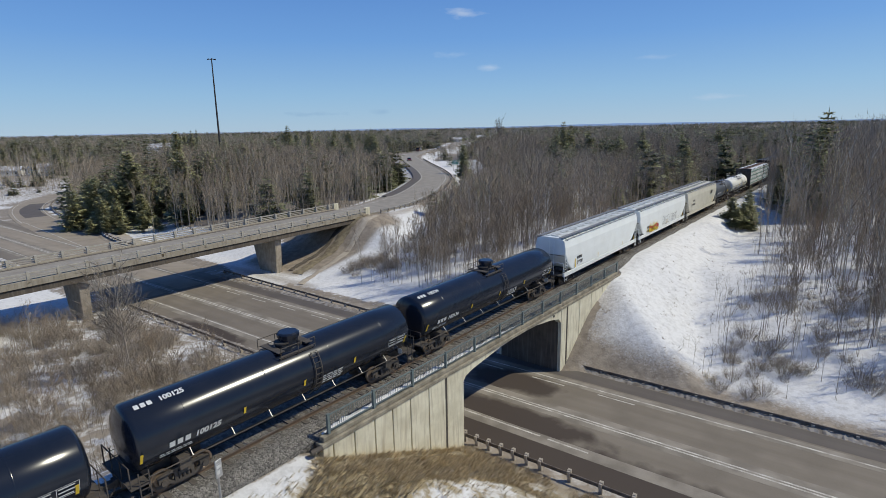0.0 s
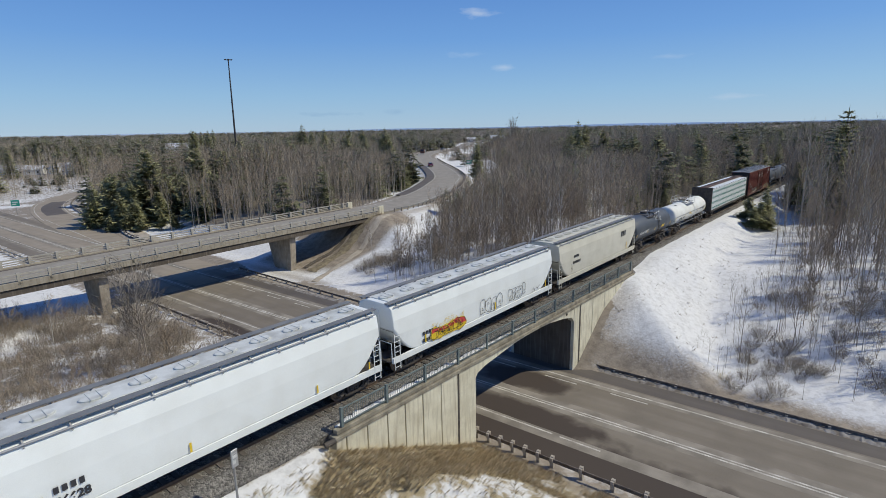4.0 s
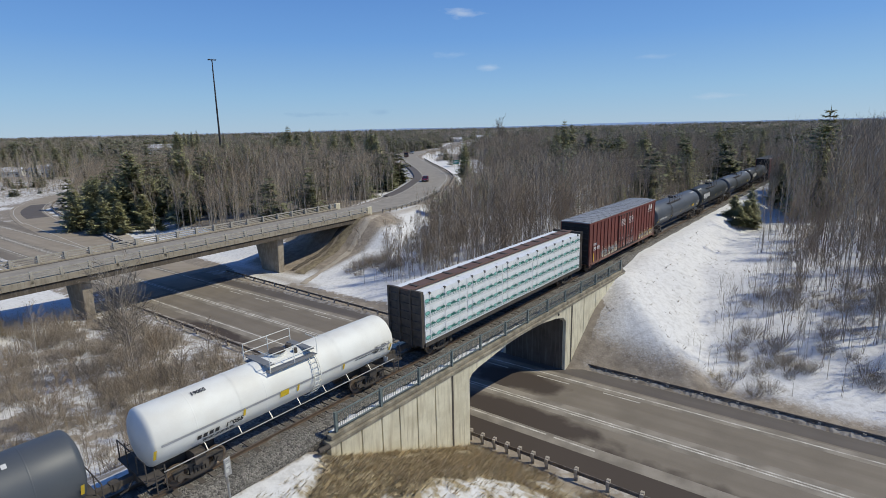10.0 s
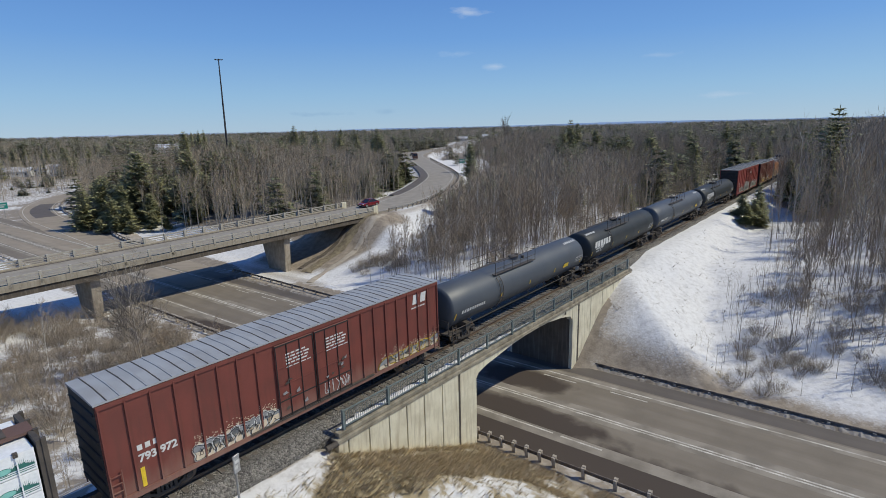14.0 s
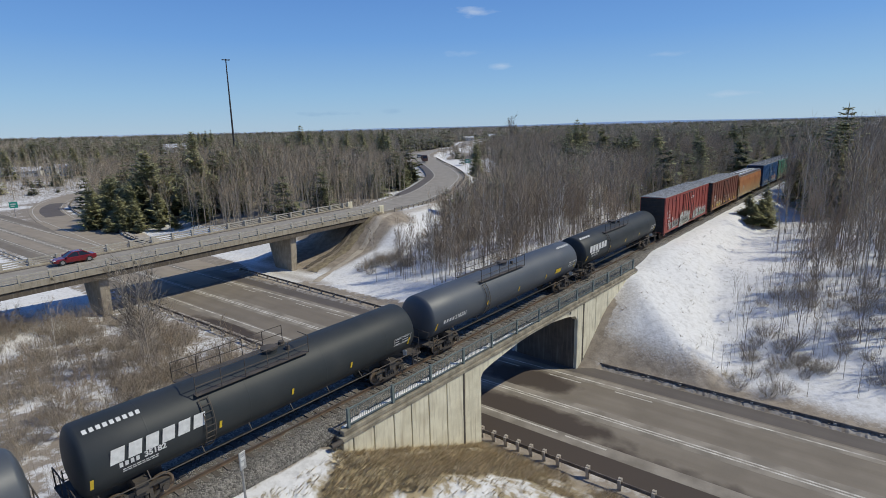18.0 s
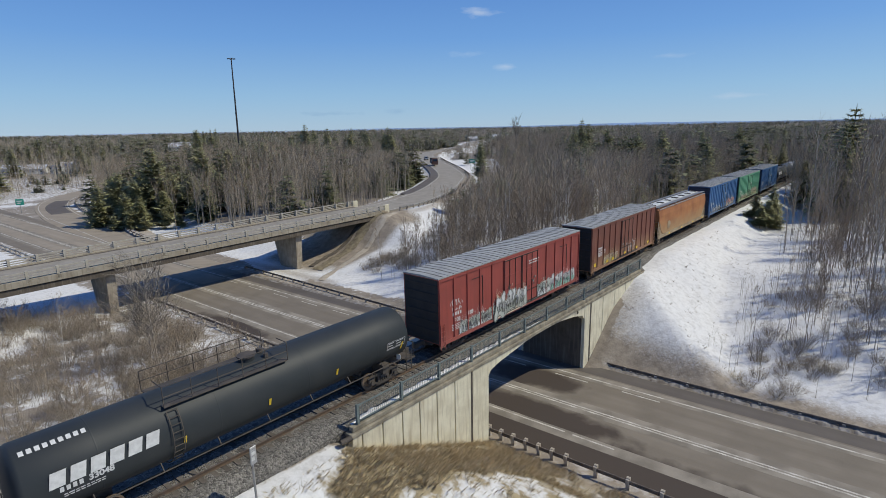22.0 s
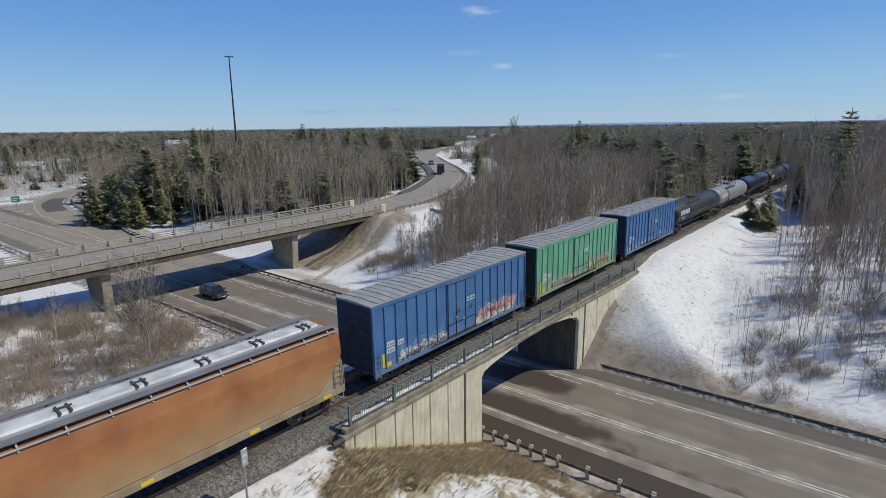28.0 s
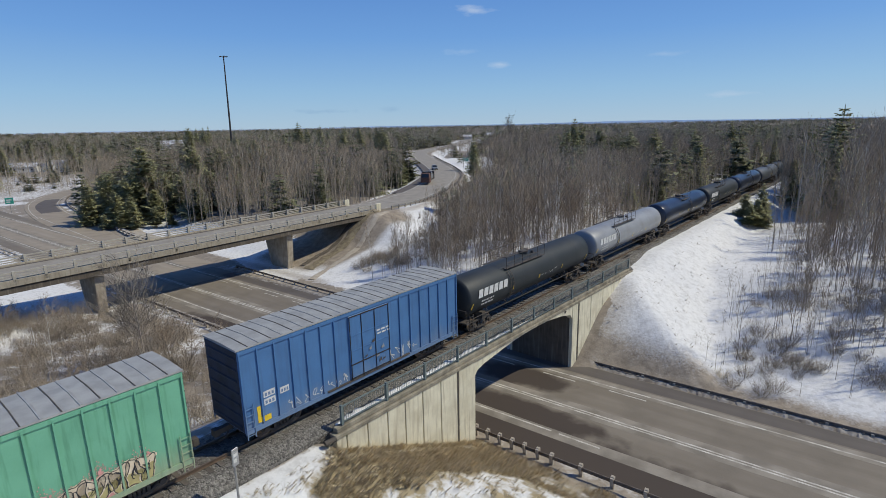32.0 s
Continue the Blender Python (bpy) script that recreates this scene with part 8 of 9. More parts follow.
# ---------------------------------------------------------------- brush and dry grass
def shrub_mesh(seed, n=170, mat="brushm"):
    rng = random.Random(seed)
    t = []
    for i in range(n):
        a, r = rng.random() * 6.283, 0.35 * math.sqrt(rng.random())
        p = np.array((r * math.cos(a), r * math.sin(a), -0.05))
        q = p + np.array((math.cos(a) * rng.uniform(0.05, 0.55), math.sin(a) * rng.uniform(0.05, 0.55), rng.uniform(0.45, 1.0)))
        t.append(spike(p, q, 0.009, rng))
        for _ in range(3):
            f = rng.uniform(0.35, 0.9)
            g = p + (q - p) * f
            t.append(spike(g, g + np.array((rng.uniform(-1, 1), rng.uniform(-1, 1), rng.uniform(0.2, 1.4))) * 0.2, 0.006, rng))
    sp = Soup()
    sp.v.append(np.array(t).reshape(-1, 3))
    return sp.mesh("shrub", M[mat])


SHRUBS = [shrub_mesh(700 + i) for i in range(4)]
OCHRE = shrub_mesh(720, 200, "grass")


def shrubs():
    rng = np.random.default_rng(31)
    lab = "tangle of leafless brown brush on snowy ground"
    spots = []
    while len(spots) < 150:
        x, y = rng.uniform(-64, -14), rng.uniform(28, 60)
        s, l, r, n, a, b = frames(x, y)
        if l < -9 and n < 26.3 and a > -6 + 0 * b and rng.random() < (1.0 if n > 14 else 0.6):
            spots.append((x, y, rng.uniform(0.9, 2.4)))
    while len(spots) < 190:
        x, y = rng.uniform(20, 46), rng.uniform(36, 54)
        s, l, r, n, a, b = frames(x, y)
        if l > 13.5 and n > 49.0:
            spots.append((x, y, rng.uniform(0.9, 1.9)))
    while len(spots) < 212:
        x, y = rng.uniform(22, 40), rng.uniform(32, 48)
        s, l, r, n, a, b = frames(x, y)
        if l > 14.2 and 46.2 < n < 52 and (n > 49.5 or r < -1.5):
            spots.append((x, y, rng.uniform(0.8, 1.7)))
    while len(spots) < 284:
        x, y = rng.uniform(-26, 6), rng.uniform(76, 112)
        s, l, r, n, a, b = frames(x, y)
        if n > 49 and b < -9.5 and l < -9:
            spots.append((x, y, rng.uniform(0.9, 2.2)))
    for x, y, h in spots:
        ob = put("shrub", SHRUBS[int(rng.integers(4))], None, m=pose(x, y, float(ground_z(x, y)), 0, 0, rng.uniform(0, 360)) @ Matrix.Diagonal((h * 1.15, h * 1.15, h, 1)))
        tagged(ob, lab, "shrub", "brush beside the road")
    k = 0
    while k < 46:
        x, y = rng.uniform(-60, -16), rng.uniform(30, 58)
        s, l, r, n, a, b = frames(x, y)
        if l < -8.5 and n < 26 and a > -6:
            tree("bare", int(rng.integers(5, 7)), x, y, rng.uniform(2.2, 4.6), "slender leafless sapling in the brush", "bare saplings in the brush", rng.uniform(1.3, 1.9), rng.uniform(0, 360))
            k += 1
    # low stems and suckers on the floor of the wood beside the line
    stems = [far_bare(830 + i, limbs=8, twigs=3, wide=1.5) for i in range(4)]
    n = 6000
    x, y = rng.uniform(16, 92, n), rng.uniform(32, 118, n)
    s, l, r, nn, a, b = frames(x, y)
    d = np.hypot(x, y)
    k = (l > 12.0 - 4.0 * smooth(75, 110, s) + 2.0 * wave(x, y, 0.3)) & (nn > 47.3) & (d < 112) & in_view(x, y, 45) & (rng.random(n) < 0.35 + 0.5 * (wave(x, y, 0.21, 1.7) > 0))
    x, y = x[k], y[k]
    hh = rng.uniform(0.9, 3.4, len(x))
    sp = Soup()
    for q in range(4):
        for tri in stems[q]:
            g = slice(q, None, 4)
            sp.add(tri, x[g], y[g], ground_z(x[g], y[g]), np.stack((hh[g] * 1.1, hh[g] * 1.1, hh[g]), 1), rng.random(len(x[g])) * 6.283)
    n = 5200
    x, y = rng.uniform(-26, 60, n), rng.uniform(66, 128, n)
    k = (wood_density(x, y) > 0.25) & (frames(x, y)[1] < -6) & in_view(x, y, 45)
    x, y = x[k], y[k]
    hh = rng.uniform(1.2, 4.2, len(x))
    for q in range(4):
        for tri in stems[q]:
            g = slice(q, None, 4)
            sp.add(tri, x[g], y[g], ground_z(x[g], y[g]), np.stack((hh[g], hh[g], hh[g]), 1), rng.random(len(x[g])) * 6.283)
    n = 3200
    x, y = rng.uniform(-66, -12, n), rng.uniform(26, 62, n)
    s, l, r, nn, a, b = frames(x, y)
    k = (l < -8.5) & (nn < 26.5) & (a > -6) & (rng.random(n) < 0.55 + 0.4 * (wave(x, y, 0.25, 0.6) > 0))
    x, y = x[k], y[k]
    hh = rng.uniform(0.7, 2.6, len(x))
    for q in range(4):
        for tri in stems[q]:
            g = slice(q, None, 4)
            sp.add(tri, x[g], y[g], ground_z(x[g], y[g]), np.stack((hh[g] * 1.2, hh[g] * 1.2, hh[g]), 1), rng.random(len(x[g])) * 6.283)
    tagged(new("undergrowth", sp.mesh("undergrowth", M["brushm"])), "thicket of thin grey-brown stems in snow", "undergrowth", kind="stuff")
    ob = put("ochre_bush", OCHRE, None, m=pose(24.3, 41.1, float(ground_z(24.3, 41.1)) - 0.05) @ Matrix.Diagonal((1.0, 1.0, 1.1, 1)))
    tagged(ob, "small ochre evergreen bush at the edge of the snow", "shrub")


shrubs()


def dry_grass():
    rng = np.random.default_rng(41)
    blade = []
    r2 = random.Random(3)
    for i in range(5):
        a = r2.random() * 6.283
        blade.append(spike((0.05 * math.cos(a), 0.05 * math.sin(a), -0.03), (0.22 * math.cos(a) + 0.12, 0.22 * math.sin(a), r2.uniform(0.18, 0.4)), 0.03, r2))
    blade = np.array(blade)
    n = 26000
    s, l = rng.uniform(4, 29, n), rng.uniform(3.1, 13, n)
    x = -22.82 * math.cos(TA) + s * math.sin(TA) + l * math.cos(TA)
    y = 22.82 * math.sin(TA) + s * math.cos(TA) - l * math.sin(TA)
    z = ground_z(x, y)
    snow, grass, dirt = cover_masks(x, y, z)
    _, _, r, nn, _, _ = frames(x, y)
    keep = (nn < 28.2) & (rng.random(n) < np.where(snow > 0.45, 0.10, 0.9)) & (grass > 0.4)
    x, y, z = x[keep], y[keep], z[keep]
    sp = Soup()
    sc = rng.uniform(0.7, 1.6, len(x))
    sp.add(blade, x, y, z, np.stack((sc, sc, sc * 0.8), 1), rng.normal(-0.9, 0.8, len(x)))
    tagged(new("dry_grass", sp.mesh("dry_grass", M["grass"])), "matted dry brown grass on the slope below the wall", "grass", kind="stuff")
    # weeds poking through the snow of the banks
    n = 1500
    x, y = rng.uniform(8, 40, n), rng.uniform(40, 80, n)
    s, l, r, nn, a, b = frames(x, y)
    keep = (l > 4) & (l < 16) & (s > 44) & (nn > 46) & (rng.random(n) < 0.55)
    x, y = x[keep], y[keep]
    sp = Soup()
    sc = rng.uniform(0.4, 1.1, len(x))
    sp.add(blade, x, y, ground_z(x, y), np.stack((sc, sc, sc), 1), rng.random(len(x)) * 6.283)
    tagged(new("weeds", sp.mesh("weeds", M["brushm"])), "thin brown weed stalks poking through snow", "weeds", kind="stuff")


dry_grass()


# ---------------------------------------------------------------- guard rails
def guard_rail(name, label, pts, spacing, zoff=0.0, post_h=0.75, mat="guard", zfun=None, tick=None):
    """A beam on posts along a line of points (x, y)."""
    g = thing(name, label, "guard rail")
    pts = np.asarray(pts, float)
    seg = np.hypot(*np.diff(pts, axis=0).T)
    u = np.concatenate(([0], np.cumsum(seg)))
    zf = zfun or (lambda x, y: 0.0)

    def at(q):
        return np.interp(q, u, pts[:, 0]), np.interp(q, u, pts[:, 1])
    pm = MB().box(-0.11, 0.11, -0.1, 0.1, -0.5, post_h).box(-0.1, 0.1, -0.24, -0.1, post_h - 0.42, post_h - 0.05).mesh("post", M["wood"])
    n = int(u[-1] / spacing)
    rng = random.Random(len(pts))
    for i in range(n + 1):
        x, y = at(i * spacing)
        x2, y2 = at(min(i * spacing + 0.5, u[-1]))
        ang = math.degrees(math.atan2(y2 - y, x2 - x)) if (x2 != x or y2 != y) else 0
        put("post", pm, g, m=pose(x, y, zf(x, y) + zoff, rng.uniform(-2, 2), rng.uniform(-2, 2), ang))
    qs = np.arange(0, u[-1], 3.8)
    for q in qs:
        a, b = at(q), at(min(q + 3.8, u[-1]))
        za, zb = zf(*a) + zoff, zf(*b) + zoff
        d = Vector((b[0] - a[0], b[1] - a[1], 0)).normalized()
        side = Vector((d.y, -d.x, 0)) * 0.13
        mb = MB()
        for z in (0.48, 0.62):
            mb.beam(Vector((*a, za + z)) + side, Vector((*b, zb + z)) + side, 0.05, 0.1)
        mb.beam(Vector((*a, za + 0.55)) + side * 0.8, Vector((*b, zb + 0.55)) + side * 0.8, 0.02, 0.26)
        part("beam", mb, M[mat], g)
    return g


def hw_pt(r, n):
    p = HWY @ Vector((r, n, 0))
    return (p.x, p.y)


guard_rail("guard_rail", "low weathered guard rail on timber posts beside the highway", [hw_pt(-76, 29.0), hw_pt(-20.5, 28.9)], 3.0, 0.0, 0.66)
guard_rail("guard_rail", "rusty guard rail on close-set posts by the bridge", [hw_pt(-19.6, 28.75), hw_pt(-12.75, 28.75)], 0.97, 0.0, 0.8)
guard_rail("guard_rail", "rusty guard rail on wide-set timber posts", [hw_pt(-12.8, 28.75), hw_pt(14, 28.75)], 2.0, 0.0, 0.8)
guard_rail("guard_rail", "dark guard rail along the snowy verge", [hw_pt(-17.0, 44.35), hw_pt(70, 44.5)], 2.6, -0.28, 0.62)
guard_rail("guard_rail", "dark guard rail between highway and overpass pier", [hw_pt(-76, 45.9), hw_pt(-34, 44.3)], 2.6, -0.2, 0.62)
guard_rail("guard_rail", "striped guard rail at the end of the overpass", [tuple(p) for p in (APP_LINE[1:14] + np.array((4.9, -2.2)))], 1.9, 6.75, 0.75, mat="galv")
guard_rail("guard_rail", "long guard rail round the bend of the road", [tuple(p) for p in (APP_LINE[14:34] + np.array((5.6, 0)))], 3.0, 6.75, 0.7)
guard_rail("guard_rail", "galvanised guard rail at the slip road", [tuple(p) for p in (RAMP_LINE[5:26] + np.array((4.6, 3.4)))], 3.0, 0.0, 0.7)
guard_rail("guard_rail", "grey guard rail beside the far carriageway", [hw_pt(-150, 27.6), hw_pt(-98, 27.8)], 3.0, 0.0, 0.75, mat="galv")

# ridges of ploughed dirty snow and grit along the verges
for (x0, x1, n0, lab, sd) in ((-20, 70, 44.15, "ridge of gritty ploughed snow along the verge", 1), (-74, -34, 44.0, "ridge of gritty ploughed snow along the verge", 2), (-70, -22, 29.6, "band of dark grit along the kerb", 3)):
    rng = random.Random(sd)
    mb = MB()
    rings = []
    for x in np.arange(x0, x1, 0.22):
        h, w = rng.uniform(0.08, 0.2), rng.uniform(0.4, 0.6)
        c = n0 + rng.uniform(-0.12, 0.12)
        rings.append([(x, c - w, 0.0), (x + rng.uniform(-0.1, 0.1), c - w * 0.4, h * 0.8), (x, c + w * 0.3, h), (x, c + w, 0.0)])
    mb.loft(rings, closed=False)
    solid("grit_ridge", mb, M["grit"] if "grit" in M else M["concrete_dark"], lab, "snow bank", kind="stuff", m=HWY)

# ---------------------------------------------------------------- mast, poles and signs
mast = thing("high_mast_lamp", "tall slender steel lighting mast above the woods", "lamp post", pose(-97.4, 262.5, float(ground_z(-97.4, 262.5)), 0, 0.6, 0))
part("pole", MB().tube([(0, 0, 0), (0, 0, 25), (0, 0, 50)], [0.52, 0.4, 0.24], 10), M["maststeel"], mast)
part("ring", MB().tube([(1.5 * math.cos(a), 1.5 * math.sin(a), 49.6) for a in [k * math.pi / 6 for k in range(13)]], 0.1, 6), M["maststeel"], mast)
for k in range(6):
    a = k * math.pi / 3
    part("lamp_head", MB().box(-0.35, 0.35, -0.2, 0.2, -0.15, 0.15, pose(1.6 * math.cos(a), 1.6 * math.sin(a), 49.6, 0, 0, math.degrees(a))), M["maststeel"], mast)


def road_sign(x, y, w, h, top, label, mat="signgreen", legs=2, az=180, z=None, bars=True, name="road_sign"):
    z = float(ground_z(x, y)) if z is None else z
    s = thing(name, label, "sign", pose(x, y, z, 0, 0, 180 - az))
    part("panel", MB().box(-w / 2, w / 2, -0.03, 0.03, top - h, top), M[mat], s, bevel=0.01)
    part("back_plate", MB().box(-w / 2 + 0.02, w / 2 - 0.02, 0.032, 0.05, top - h + 0.02, top - 0.02), M["signback"], s)
    for k in range(legs):
        xx = 0 if legs == 1 else (-w * 0.35 + 0.7 * w * k)
        part("post", MB().tube([(xx, 0.09, -0.4), (xx, 0.09, top - 0.1)], 0.05, 8), M["galv"], s)
    if bars:
        for k in range(2):
            part("writing_bar", MB().box(-w * 0.36, w * 0.3 - 0.2 * w * k, -0.04, -0.032, top - h * (0.45 + 0.33 * k), top - h * (0.27 + 0.33 * k)), M["paintwhite"], s)
    return s


road_sign(12.5, 218, 2.4, 1.5, 4.0, "green road sign on two posts beside the bend", az=185)
road_sign(15.4, 219, 1.8, 1.5, 4.0, "green road sign on two posts beside the bend", az=185)
road_sign(-118.1, 149.0, 1.9, 1.7, 4.2, "green exit sign on a single post in snow", legs=1, az=150)
road_sign(12.5, 186, 0.8, 0.8, 2.3, "small dark square road sign on a post", "under", 1, az=185, bars=False)
road_sign(14.5, 181, 0.7, 1.0, 2.6, "small dark road sign on a post", "under", 1, az=185, bars=False)
sg = road_sign(-8.2, 20.05, 0.32, 0.8, 2.78, "small weathered white track sign on a thin post", "signback", 1, az=118, z=float(ground_z(-8.2, 20.05)), name="track_sign")
for i in range(6):
    part("writing_bar", MB().box(-0.08, 0.08, -0.036, -0.032, 2.66 - 0.1 * i, 2.69 - 0.1 * i), M["palegrey"], sg)
# old drain stub at the wall's end
solid("drain_pipe", MB().tube([tuple(track_point(14.75, 2.9, -0.75)), tuple(track_point(15.35, 3.0, -0.7))], 0.15, 12), M["under"], "dark rusty pipe stub at the end of the wing wall", "pipe")

# utility poles near the far houses
for x, y, h in ((-150, 190, 9), (-120, 240, 9.5), (-165, 170, 9)):
    p = thing("utility_pole", "grey timber utility pole with a crossarm", "pole", pose(x, y, float(ground_z(x, y)), 0, 0, 30), "utility poles")
    part("shaft", MB().tube([(0, 0, -0.5), (0, 0, h)], [0.16, 0.11], 8), M["wood"], p)
    part("crossarm", MB().box(-1.1, 1.1, -0.06, 0.06, h - 0.7, h - 0.56), M["wood"], p)


# ---------------------------------------------------------------- houses by the woods
def house(x, y, w, d, h, rot, wall, label):
    z = float(ground_z(x, y))
    o = thing("house", label, "house", pose(x, y, z, 0, 0, rot), "houses beyond the slip road")
    part("wall", MB().box(-w / 2, w / 2, -d / 2, d / 2, -0.5, h), M[wall], o)
    rf = MB().loft([[(xx, -d / 2 - 0.4, h - 0.1), (xx, 0, h + d * 0.32), (xx, d / 2 + 0.4, h - 0.1), (xx, 0, h + d * 0.32 - 0.3)] for xx in (-w / 2 - 0.4, w / 2 + 0.4)])
    part("roof", rf, M["snowroof"], o, "snow-dusted roof")
    for k in range(3):
        xx = -w / 2 + w * (k + 0.5) / 3
        win = part("window", MB().box(xx - 0.5, xx + 0.5, -d / 2 - 0.05, -d / 2 + 0.1, 1.0, 2.0), M["whitetank"], o)
        part("pane", MB().box(xx - 0.42, xx + 0.42, -d / 2 - 0.07, -d / 2 - 0.052, 1.08, 1.92), M["glass"], win)
    return o


M["snowroof"] = material("snowy_roof", (0.62, 0.64, 0.68), 0.8, var=(0.2, 0.18, 0.17), scale=0.5, amount=0.5)
for x, y, w, d, h, rot, wall, lab in ((-226, 300, 12, 7, 3, 20, "house", "low pale house with a snowy roof"), (-201, 294, 9, 6, 4.2, 35, "whitetank", "low white house with a snowy roof"), (-212, 300, 6, 5, 3, 10, "whitetank", "white shed at the edge of the wood"), (-240, 303, 10, 7, 3.2, 5, "house", "low pale house with a snowy roof"),
                                   (-225, 470, 18, 10, 5, 15, "whitetank", "white building far off among trees"), (36, 640, 14, 7, 3, 0, "house", "long pale building far off beside the road"), (75, 660, 24, 9, 4, 0, "house", "long pale building far off beside the road"), (140, 470, 24, 9, 4, -15, "palegrey", "grey roofed building far off among trees")):
    house(x, y, w, d, h, rot, wall, lab)


# ---------------------------------------------------------------- vehicles
WHEELC = MB().tube([(0, -0.11, 0), (0, 0.11, 0)], 0.34, 20).mesh("wheel", M["tyre"])
RIMC = MB().tube([(0, -0.118, 0), (0, 0.118, 0)], 0.21, 14).mesh("rim", M["galv"])


def passenger_car(name, label, paint, L=4.6, W=1.82, H=1.5, suv=False):
    """Faces +x."""
    c = thing(name, label, "car")
    P = M[paint]
    h0, belt = 0.28, (1.02 if suv else 0.92)
    top = H + (0.06 if suv else 0)

    def ring(x, zs, w):
        z0, z1 = zs
        return [(x, -w * 0.96, z0), (x, -w, z0 + 0.25), (x, -w * 0.97, z1 - 0.08), (x, -w * 0.86, z1), (x, w * 0.86, z1), (x, w * 0.97, z1 - 0.08), (x, w, z0 + 0.25), (x, w * 0.96, z0)]
    w = W / 2
    hood = belt - 0.06
    rings = [ring(-L / 2, (0.45, belt - 0.12), w * 0.9), ring(-L / 2 + 0.12, (0.32, belt - 0.02), w * 0.97), ring(-L / 2 + 0.9, (h0, belt), w), ring(0, (h0, belt), w), ring(L / 2 - 1.25, (h0, hood), w), ring(L / 2 - 0.35, (0.3, hood - 0.12), w * 0.96), ring(L / 2, (0.42, hood - 0.3), w * 0.84)]
    part("body", MB().loft(rings), P, c, bevel=0.04, seg=2)
    xb, xf = (-L / 2 + 0.12, L / 2 - 1.15) if suv else (-L / 2 + 0.55, L / 2 - 1.25)
    tb, tf = (xb + 0.35, xf - 0.75) if suv else (xb + 0.85, xf - 0.85)
    cab = MB().loft([[(xb, -w * 0.9, belt - 0.01), (xf, -w * 0.9, belt - 0.03), (xf, w * 0.9, belt - 0.03), (xb, w * 0.9, belt - 0.01)], [(tb, -w * 0.72, top - 0.06), (tf, -w * 0.72, top - 0.06), (tf, w * 0.72, top - 0.06), (tb, w * 0.72, top - 0.06)]])
    part("windows", cab, M["glass"], c)
    part("roof", MB().loft([[(tb - 0.06, -w * 0.74, top - 0.07), (tf + 0.04, -w * 0.74, top - 0.07), (tf + 0.04, w * 0.74, top - 0.07), (tb - 0.06, w * 0.74, top - 0.07)], [(tb + 0.1, -w * 0.64, top), (tf - 0.12, -w * 0.64, top), (tf - 0.12, w * 0.64, top), (tb + 0.1, w * 0.64, top)]]), P, c, bevel=0.02)
    for sgn in (-1, 1):
        for a, b in (((xb, belt), (tb, top - 0.06)), ((xf, belt - 0.02), (tf, top - 0.06)), (((xb + xf) / 2 - 0.1, belt), ((tb + tf) / 2, top - 0.06))):
            part("pillar", MB().beam((a[0], sgn * w * 0.9, a[1]), (b[0], sgn * w * 0.725, b[1]), 0.07, 0.07), P, c)
        part("mirror", MB().box(xf - 0.25, xf - 0.1, sgn * (w + 0.02), sgn * (w + 0.2), belt, belt + 0.14), P, c)
        part("headlight", MB().box(L / 2 - 0.3, L / 2 - 0.02, sgn * w * 0.5, sgn * w * 0.84, 0.56, 0.7), M["lamp_white"], c)
        part("tail_light", MB().box(-L / 2 - 0.01, -L / 2 + 0.1, sgn * w * 0.55, sgn * w * 0.86, 0.7, 0.86), M["lamp_red"], c)
        for x in (-L / 2 + 0.85, L / 2 - 0.9):
            wh = put("wheel", WHEELC, c, m=pose(x, sgn * (w - 0.1), 0.34))
            put("rim", RIMC, wh)
    part("bumper", MB().box(L / 2 - 0.12, L / 2 + 0.04, -w * 0.8, w * 0.8, 0.34, 0.5), M["under"], c, bevel=0.03)
    part("number_plate", MB().box(L / 2 + 0.041, L / 2 + 0.05, -0.26, 0.26, 0.4, 0.52), M["paintwhite"], c)
    return c


SUV = passenger_car("suv", "dark grey estate car driving on the highway", "carblack", 4.55, 1.82, 1.5, suv=True)
RED = passenger_car("car", "red saloon car driving over the overpass", "carred", 4.6, 1.8, 1.46)
GREY = passenger_car("car", "dark hatchback following the truck", "cargrey", 4.4, 1.8, 1.5, suv=True)
TRUCK_T = thing("flatbed_truck", "dark lorry carrying a load on its open bed", "truck")
part("cab", MB().loft([[(1.6, -1.2, 0.6), (3.9, -1.2, 0.6), (3.9, 1.2, 0.6), (1.6, 1.2, 0.6)], [(1.6, -1.2, 1.9), (3.85, -1.2, 1.9), (3.85, 1.2, 1.9), (1.6, 1.2, 1.9)], [(1.7, -1.1, 3.0), (3.3, -1.1, 3.0), (3.3, 1.1, 3.0), (1.7, 1.1, 3.0)]]), M["rustbrown"], TRUCK_T, bevel=0.05)
part("windscreen", MB().quad((3.875, -1.0, 1.95), (3.875, 1.0, 1.95), (3.38, 0.95, 2.85), (3.38, -0.95, 2.85)), M["glass"], TRUCK_T)
part("bed", MB().box(-5.5, 1.4, -1.25, 1.25, 0.95, 1.2), M["under"], TRUCK_T)
part("rack", MB().box(-5.5, -5.3, -1.2, 1.2, 1.2, 2.9).box(1.1, 1.3, -1.2, 1.2, 1.2, 3.2), M["under"], TRUCK_T)
part("load", MB().box(-5.0, -0.4, -1.0, 1.0, 1.2, 2.3).box(-3.6, -1.2, -0.9, 0.9, 2.3, 2.9), M["cargrey"], TRUCK_T, bevel=0.08)
for x in (-4.6, -3.5, 2.9):
    for y in (-1.05, 1.05):
        wh = put("wheel", WHEELC, TRUCK_T, m=pose(x, y, 0.5) @ Matrix.Diagonal((1.45, 1.5, 1.45, 1)))
        put("rim", RIMC, wh)

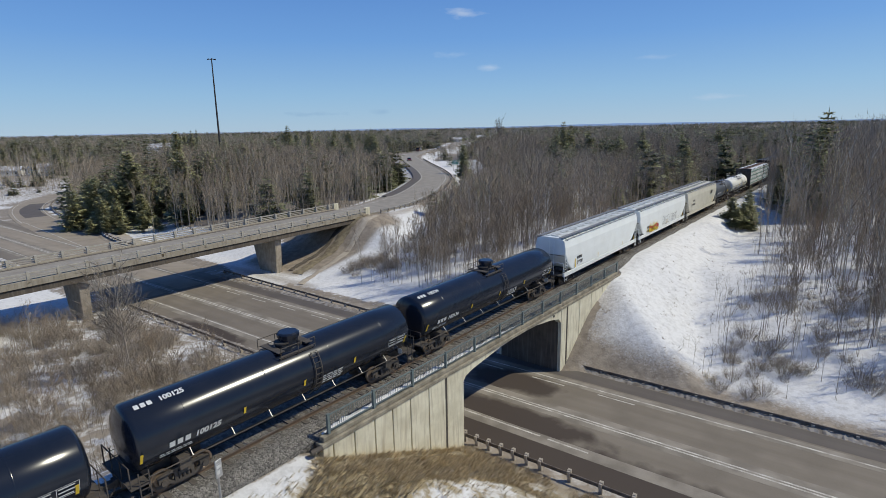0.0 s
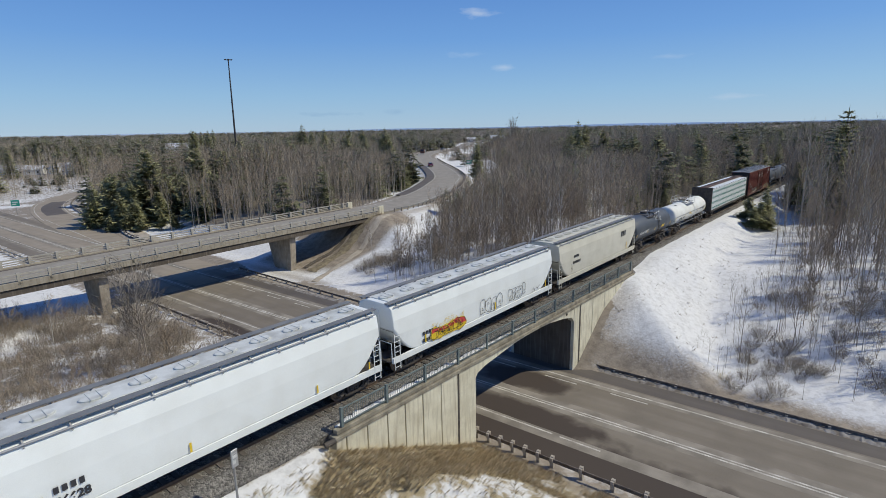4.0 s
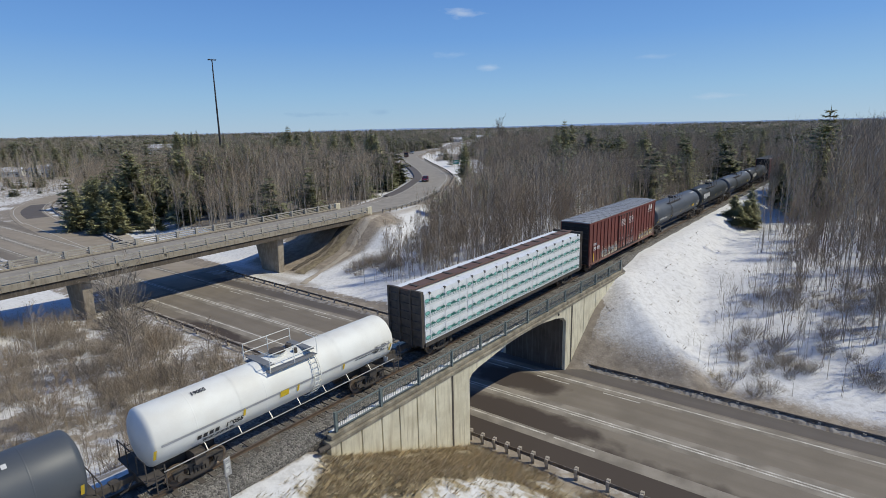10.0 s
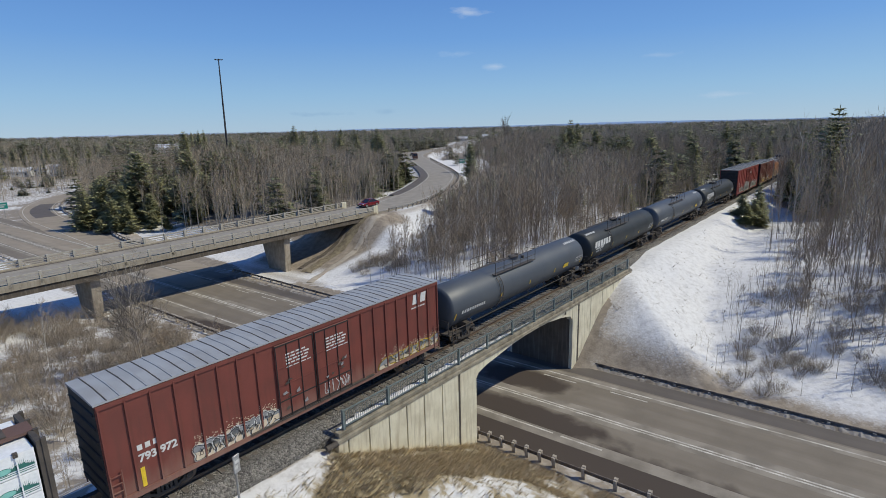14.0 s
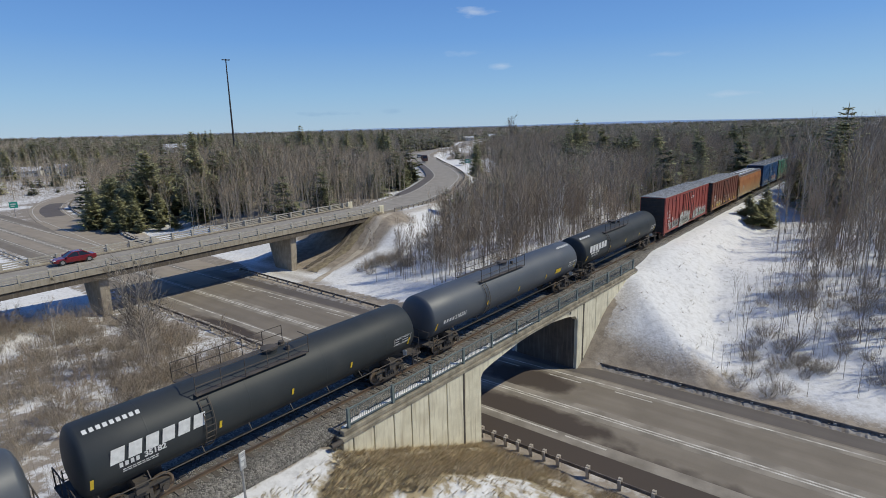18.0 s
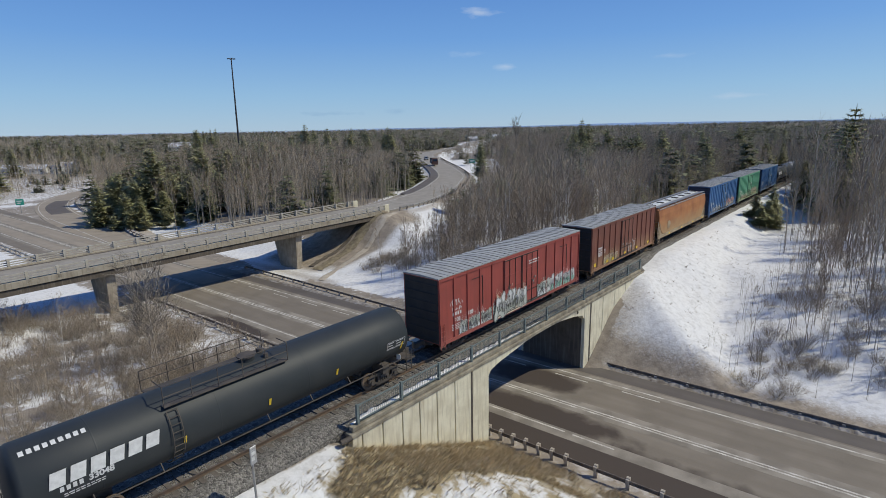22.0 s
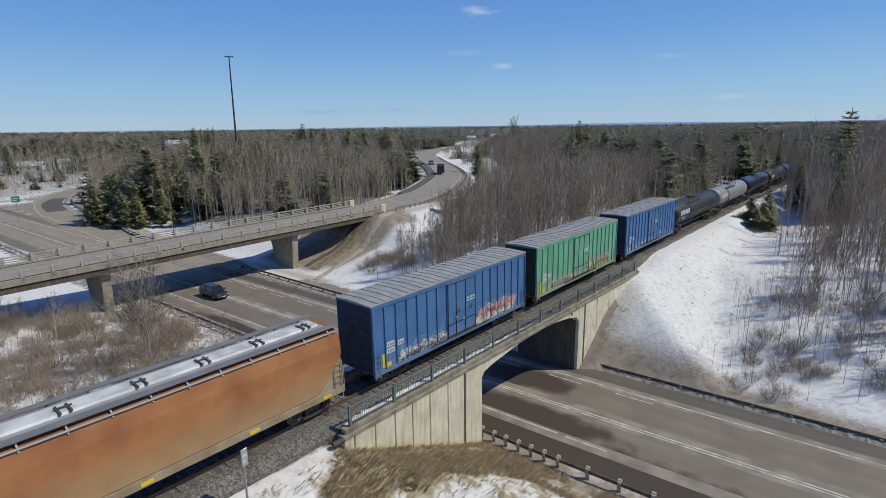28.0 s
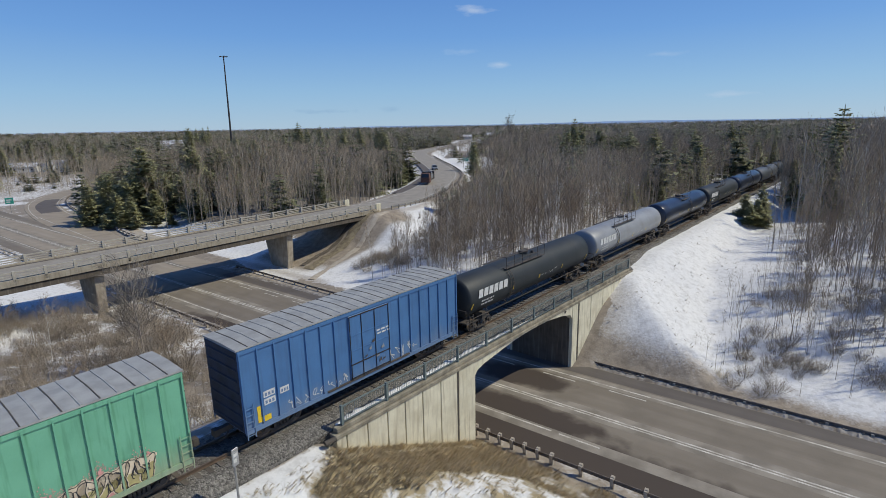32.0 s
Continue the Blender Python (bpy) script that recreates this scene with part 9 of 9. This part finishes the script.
for ob in TRUCK_T.children:
    if ob.name.startswith("wheel"):
        ob.matrix_local = Matrix.Diagonal((0.9, 0.95, 0.95, 1)) @ ob.matrix_local
    else:
        ob.data.transform(Matrix.Diagonal((0.9, 0.95, 0.95, 1)))

# the lane towards the camera, over the bend and the deck, as one line
_deck = [tuple((OVP @ Vector((x, DECK_W / 2, 0)))[:2]) for x in (-120, -80, -40, -10, 20, 45)]
ROAD_LINE = np.concatenate((np.array(_deck), APP_LINE[1:]))
_u = np.concatenate(([0], np.cumsum(np.hypot(*np.diff(ROAD_LINE, axis=0).T))))


def road_pose(y, side=2.0, z=7.0):
    """On that lane where the line has that y, heading back towards the deck."""
    q = np.interp(y, ROAD_LINE[:, 1], _u)
    p = np.array([np.interp(q, _u, ROAD_LINE[:, k]) for k in (0, 1)])
    p2 = np.array([np.interp(q - 2.0, _u, ROAD_LINE[:, k]) for k in (0, 1)])
    d = (p2 - p) / np.linalg.norm(p2 - p)
    off = np.array((d[1], -d[0])) * side
    along = (p[0] + 45.9) * math.sin(radians(41.5)) + (p[1] - 54.3) * math.cos(radians(41.5))
    z += min(0.0, DECK_FALL * (along - 48))
    return pose(p[0] + off[0], p[1] + off[1], z, 0, 0, math.degrees(math.atan2(d[1], d[0])))


# ---------------------------------------------------------------- what moves
def motions():
    for car, s0 in MOVING:
        rows = []
        for t in range(0, 33, 4):
            s = s0 - SPEED * t
            a, b = track_point(s - 6), track_point(s + 6)
            d = b - a
            tilt = math.degrees(math.atan2(d.z, Vector((d.x, d.y)).length))
            rows.append((float(t), Matrix.Translation(track_point(s)) @ pose(0, 0, 0, 0, 0, 90 - TRACK_AZ) @ pose(0, 0, 0, 0, -tilt, 0)))
        walk(car, rows)
    # the estate car on the highway: along and across it
    run = ((0, -720, 35), (20, -245, 35), (24, -154.9, 34.6), (25, -132.5, 35), (26, -110.8, 35), (27.5, -77.9, 35), (28, -65.2, 35), (28.5, -53.8, 35), (29, -41.2, 34.6), (29.8, -19.7, 34.2), (30.2, -9.1, 34.2), (30.6, 1.3, 34.0), (32, 36, 34))
    walk(SUV, [(t, HWY @ pose(r, n, 0.03)) for t, r, n in run])
    # the red car comes round the bend and crosses the overpass
    run = ((0, 252), (2, 231), (3.5, 216.5), (5.5, 196.5), (7, 180), (9, 161.5), (11, 140), (12, 126.5), (13, 112.8), (14, 101.5), (14.5, 96.2), (15.5, 87.4), (16.5, 78.5), (17, 74), (17.5, 68.8), (18, 63.6), (18.5, 58.5), (20, 43), (24, 6), (32, -28))
    walk(RED, [(t, road_pose(y)) for t, y in run])
    run = ((0, 342), (7, 296), (13, 262), (16.5, 241.5), (19, 227.3), (22, 210), (25, 190), (29, 162.3), (32, 138))
    walk(TRUCK_T, [(t, road_pose(y)) for t, y in run])
    run = ((0, 392), (7, 345), (13, 300), (19, 264), (25, 232), (29, 206), (32, 182))
    walk(GREY, [(t, road_pose(y)) for t, y in run])


motions()
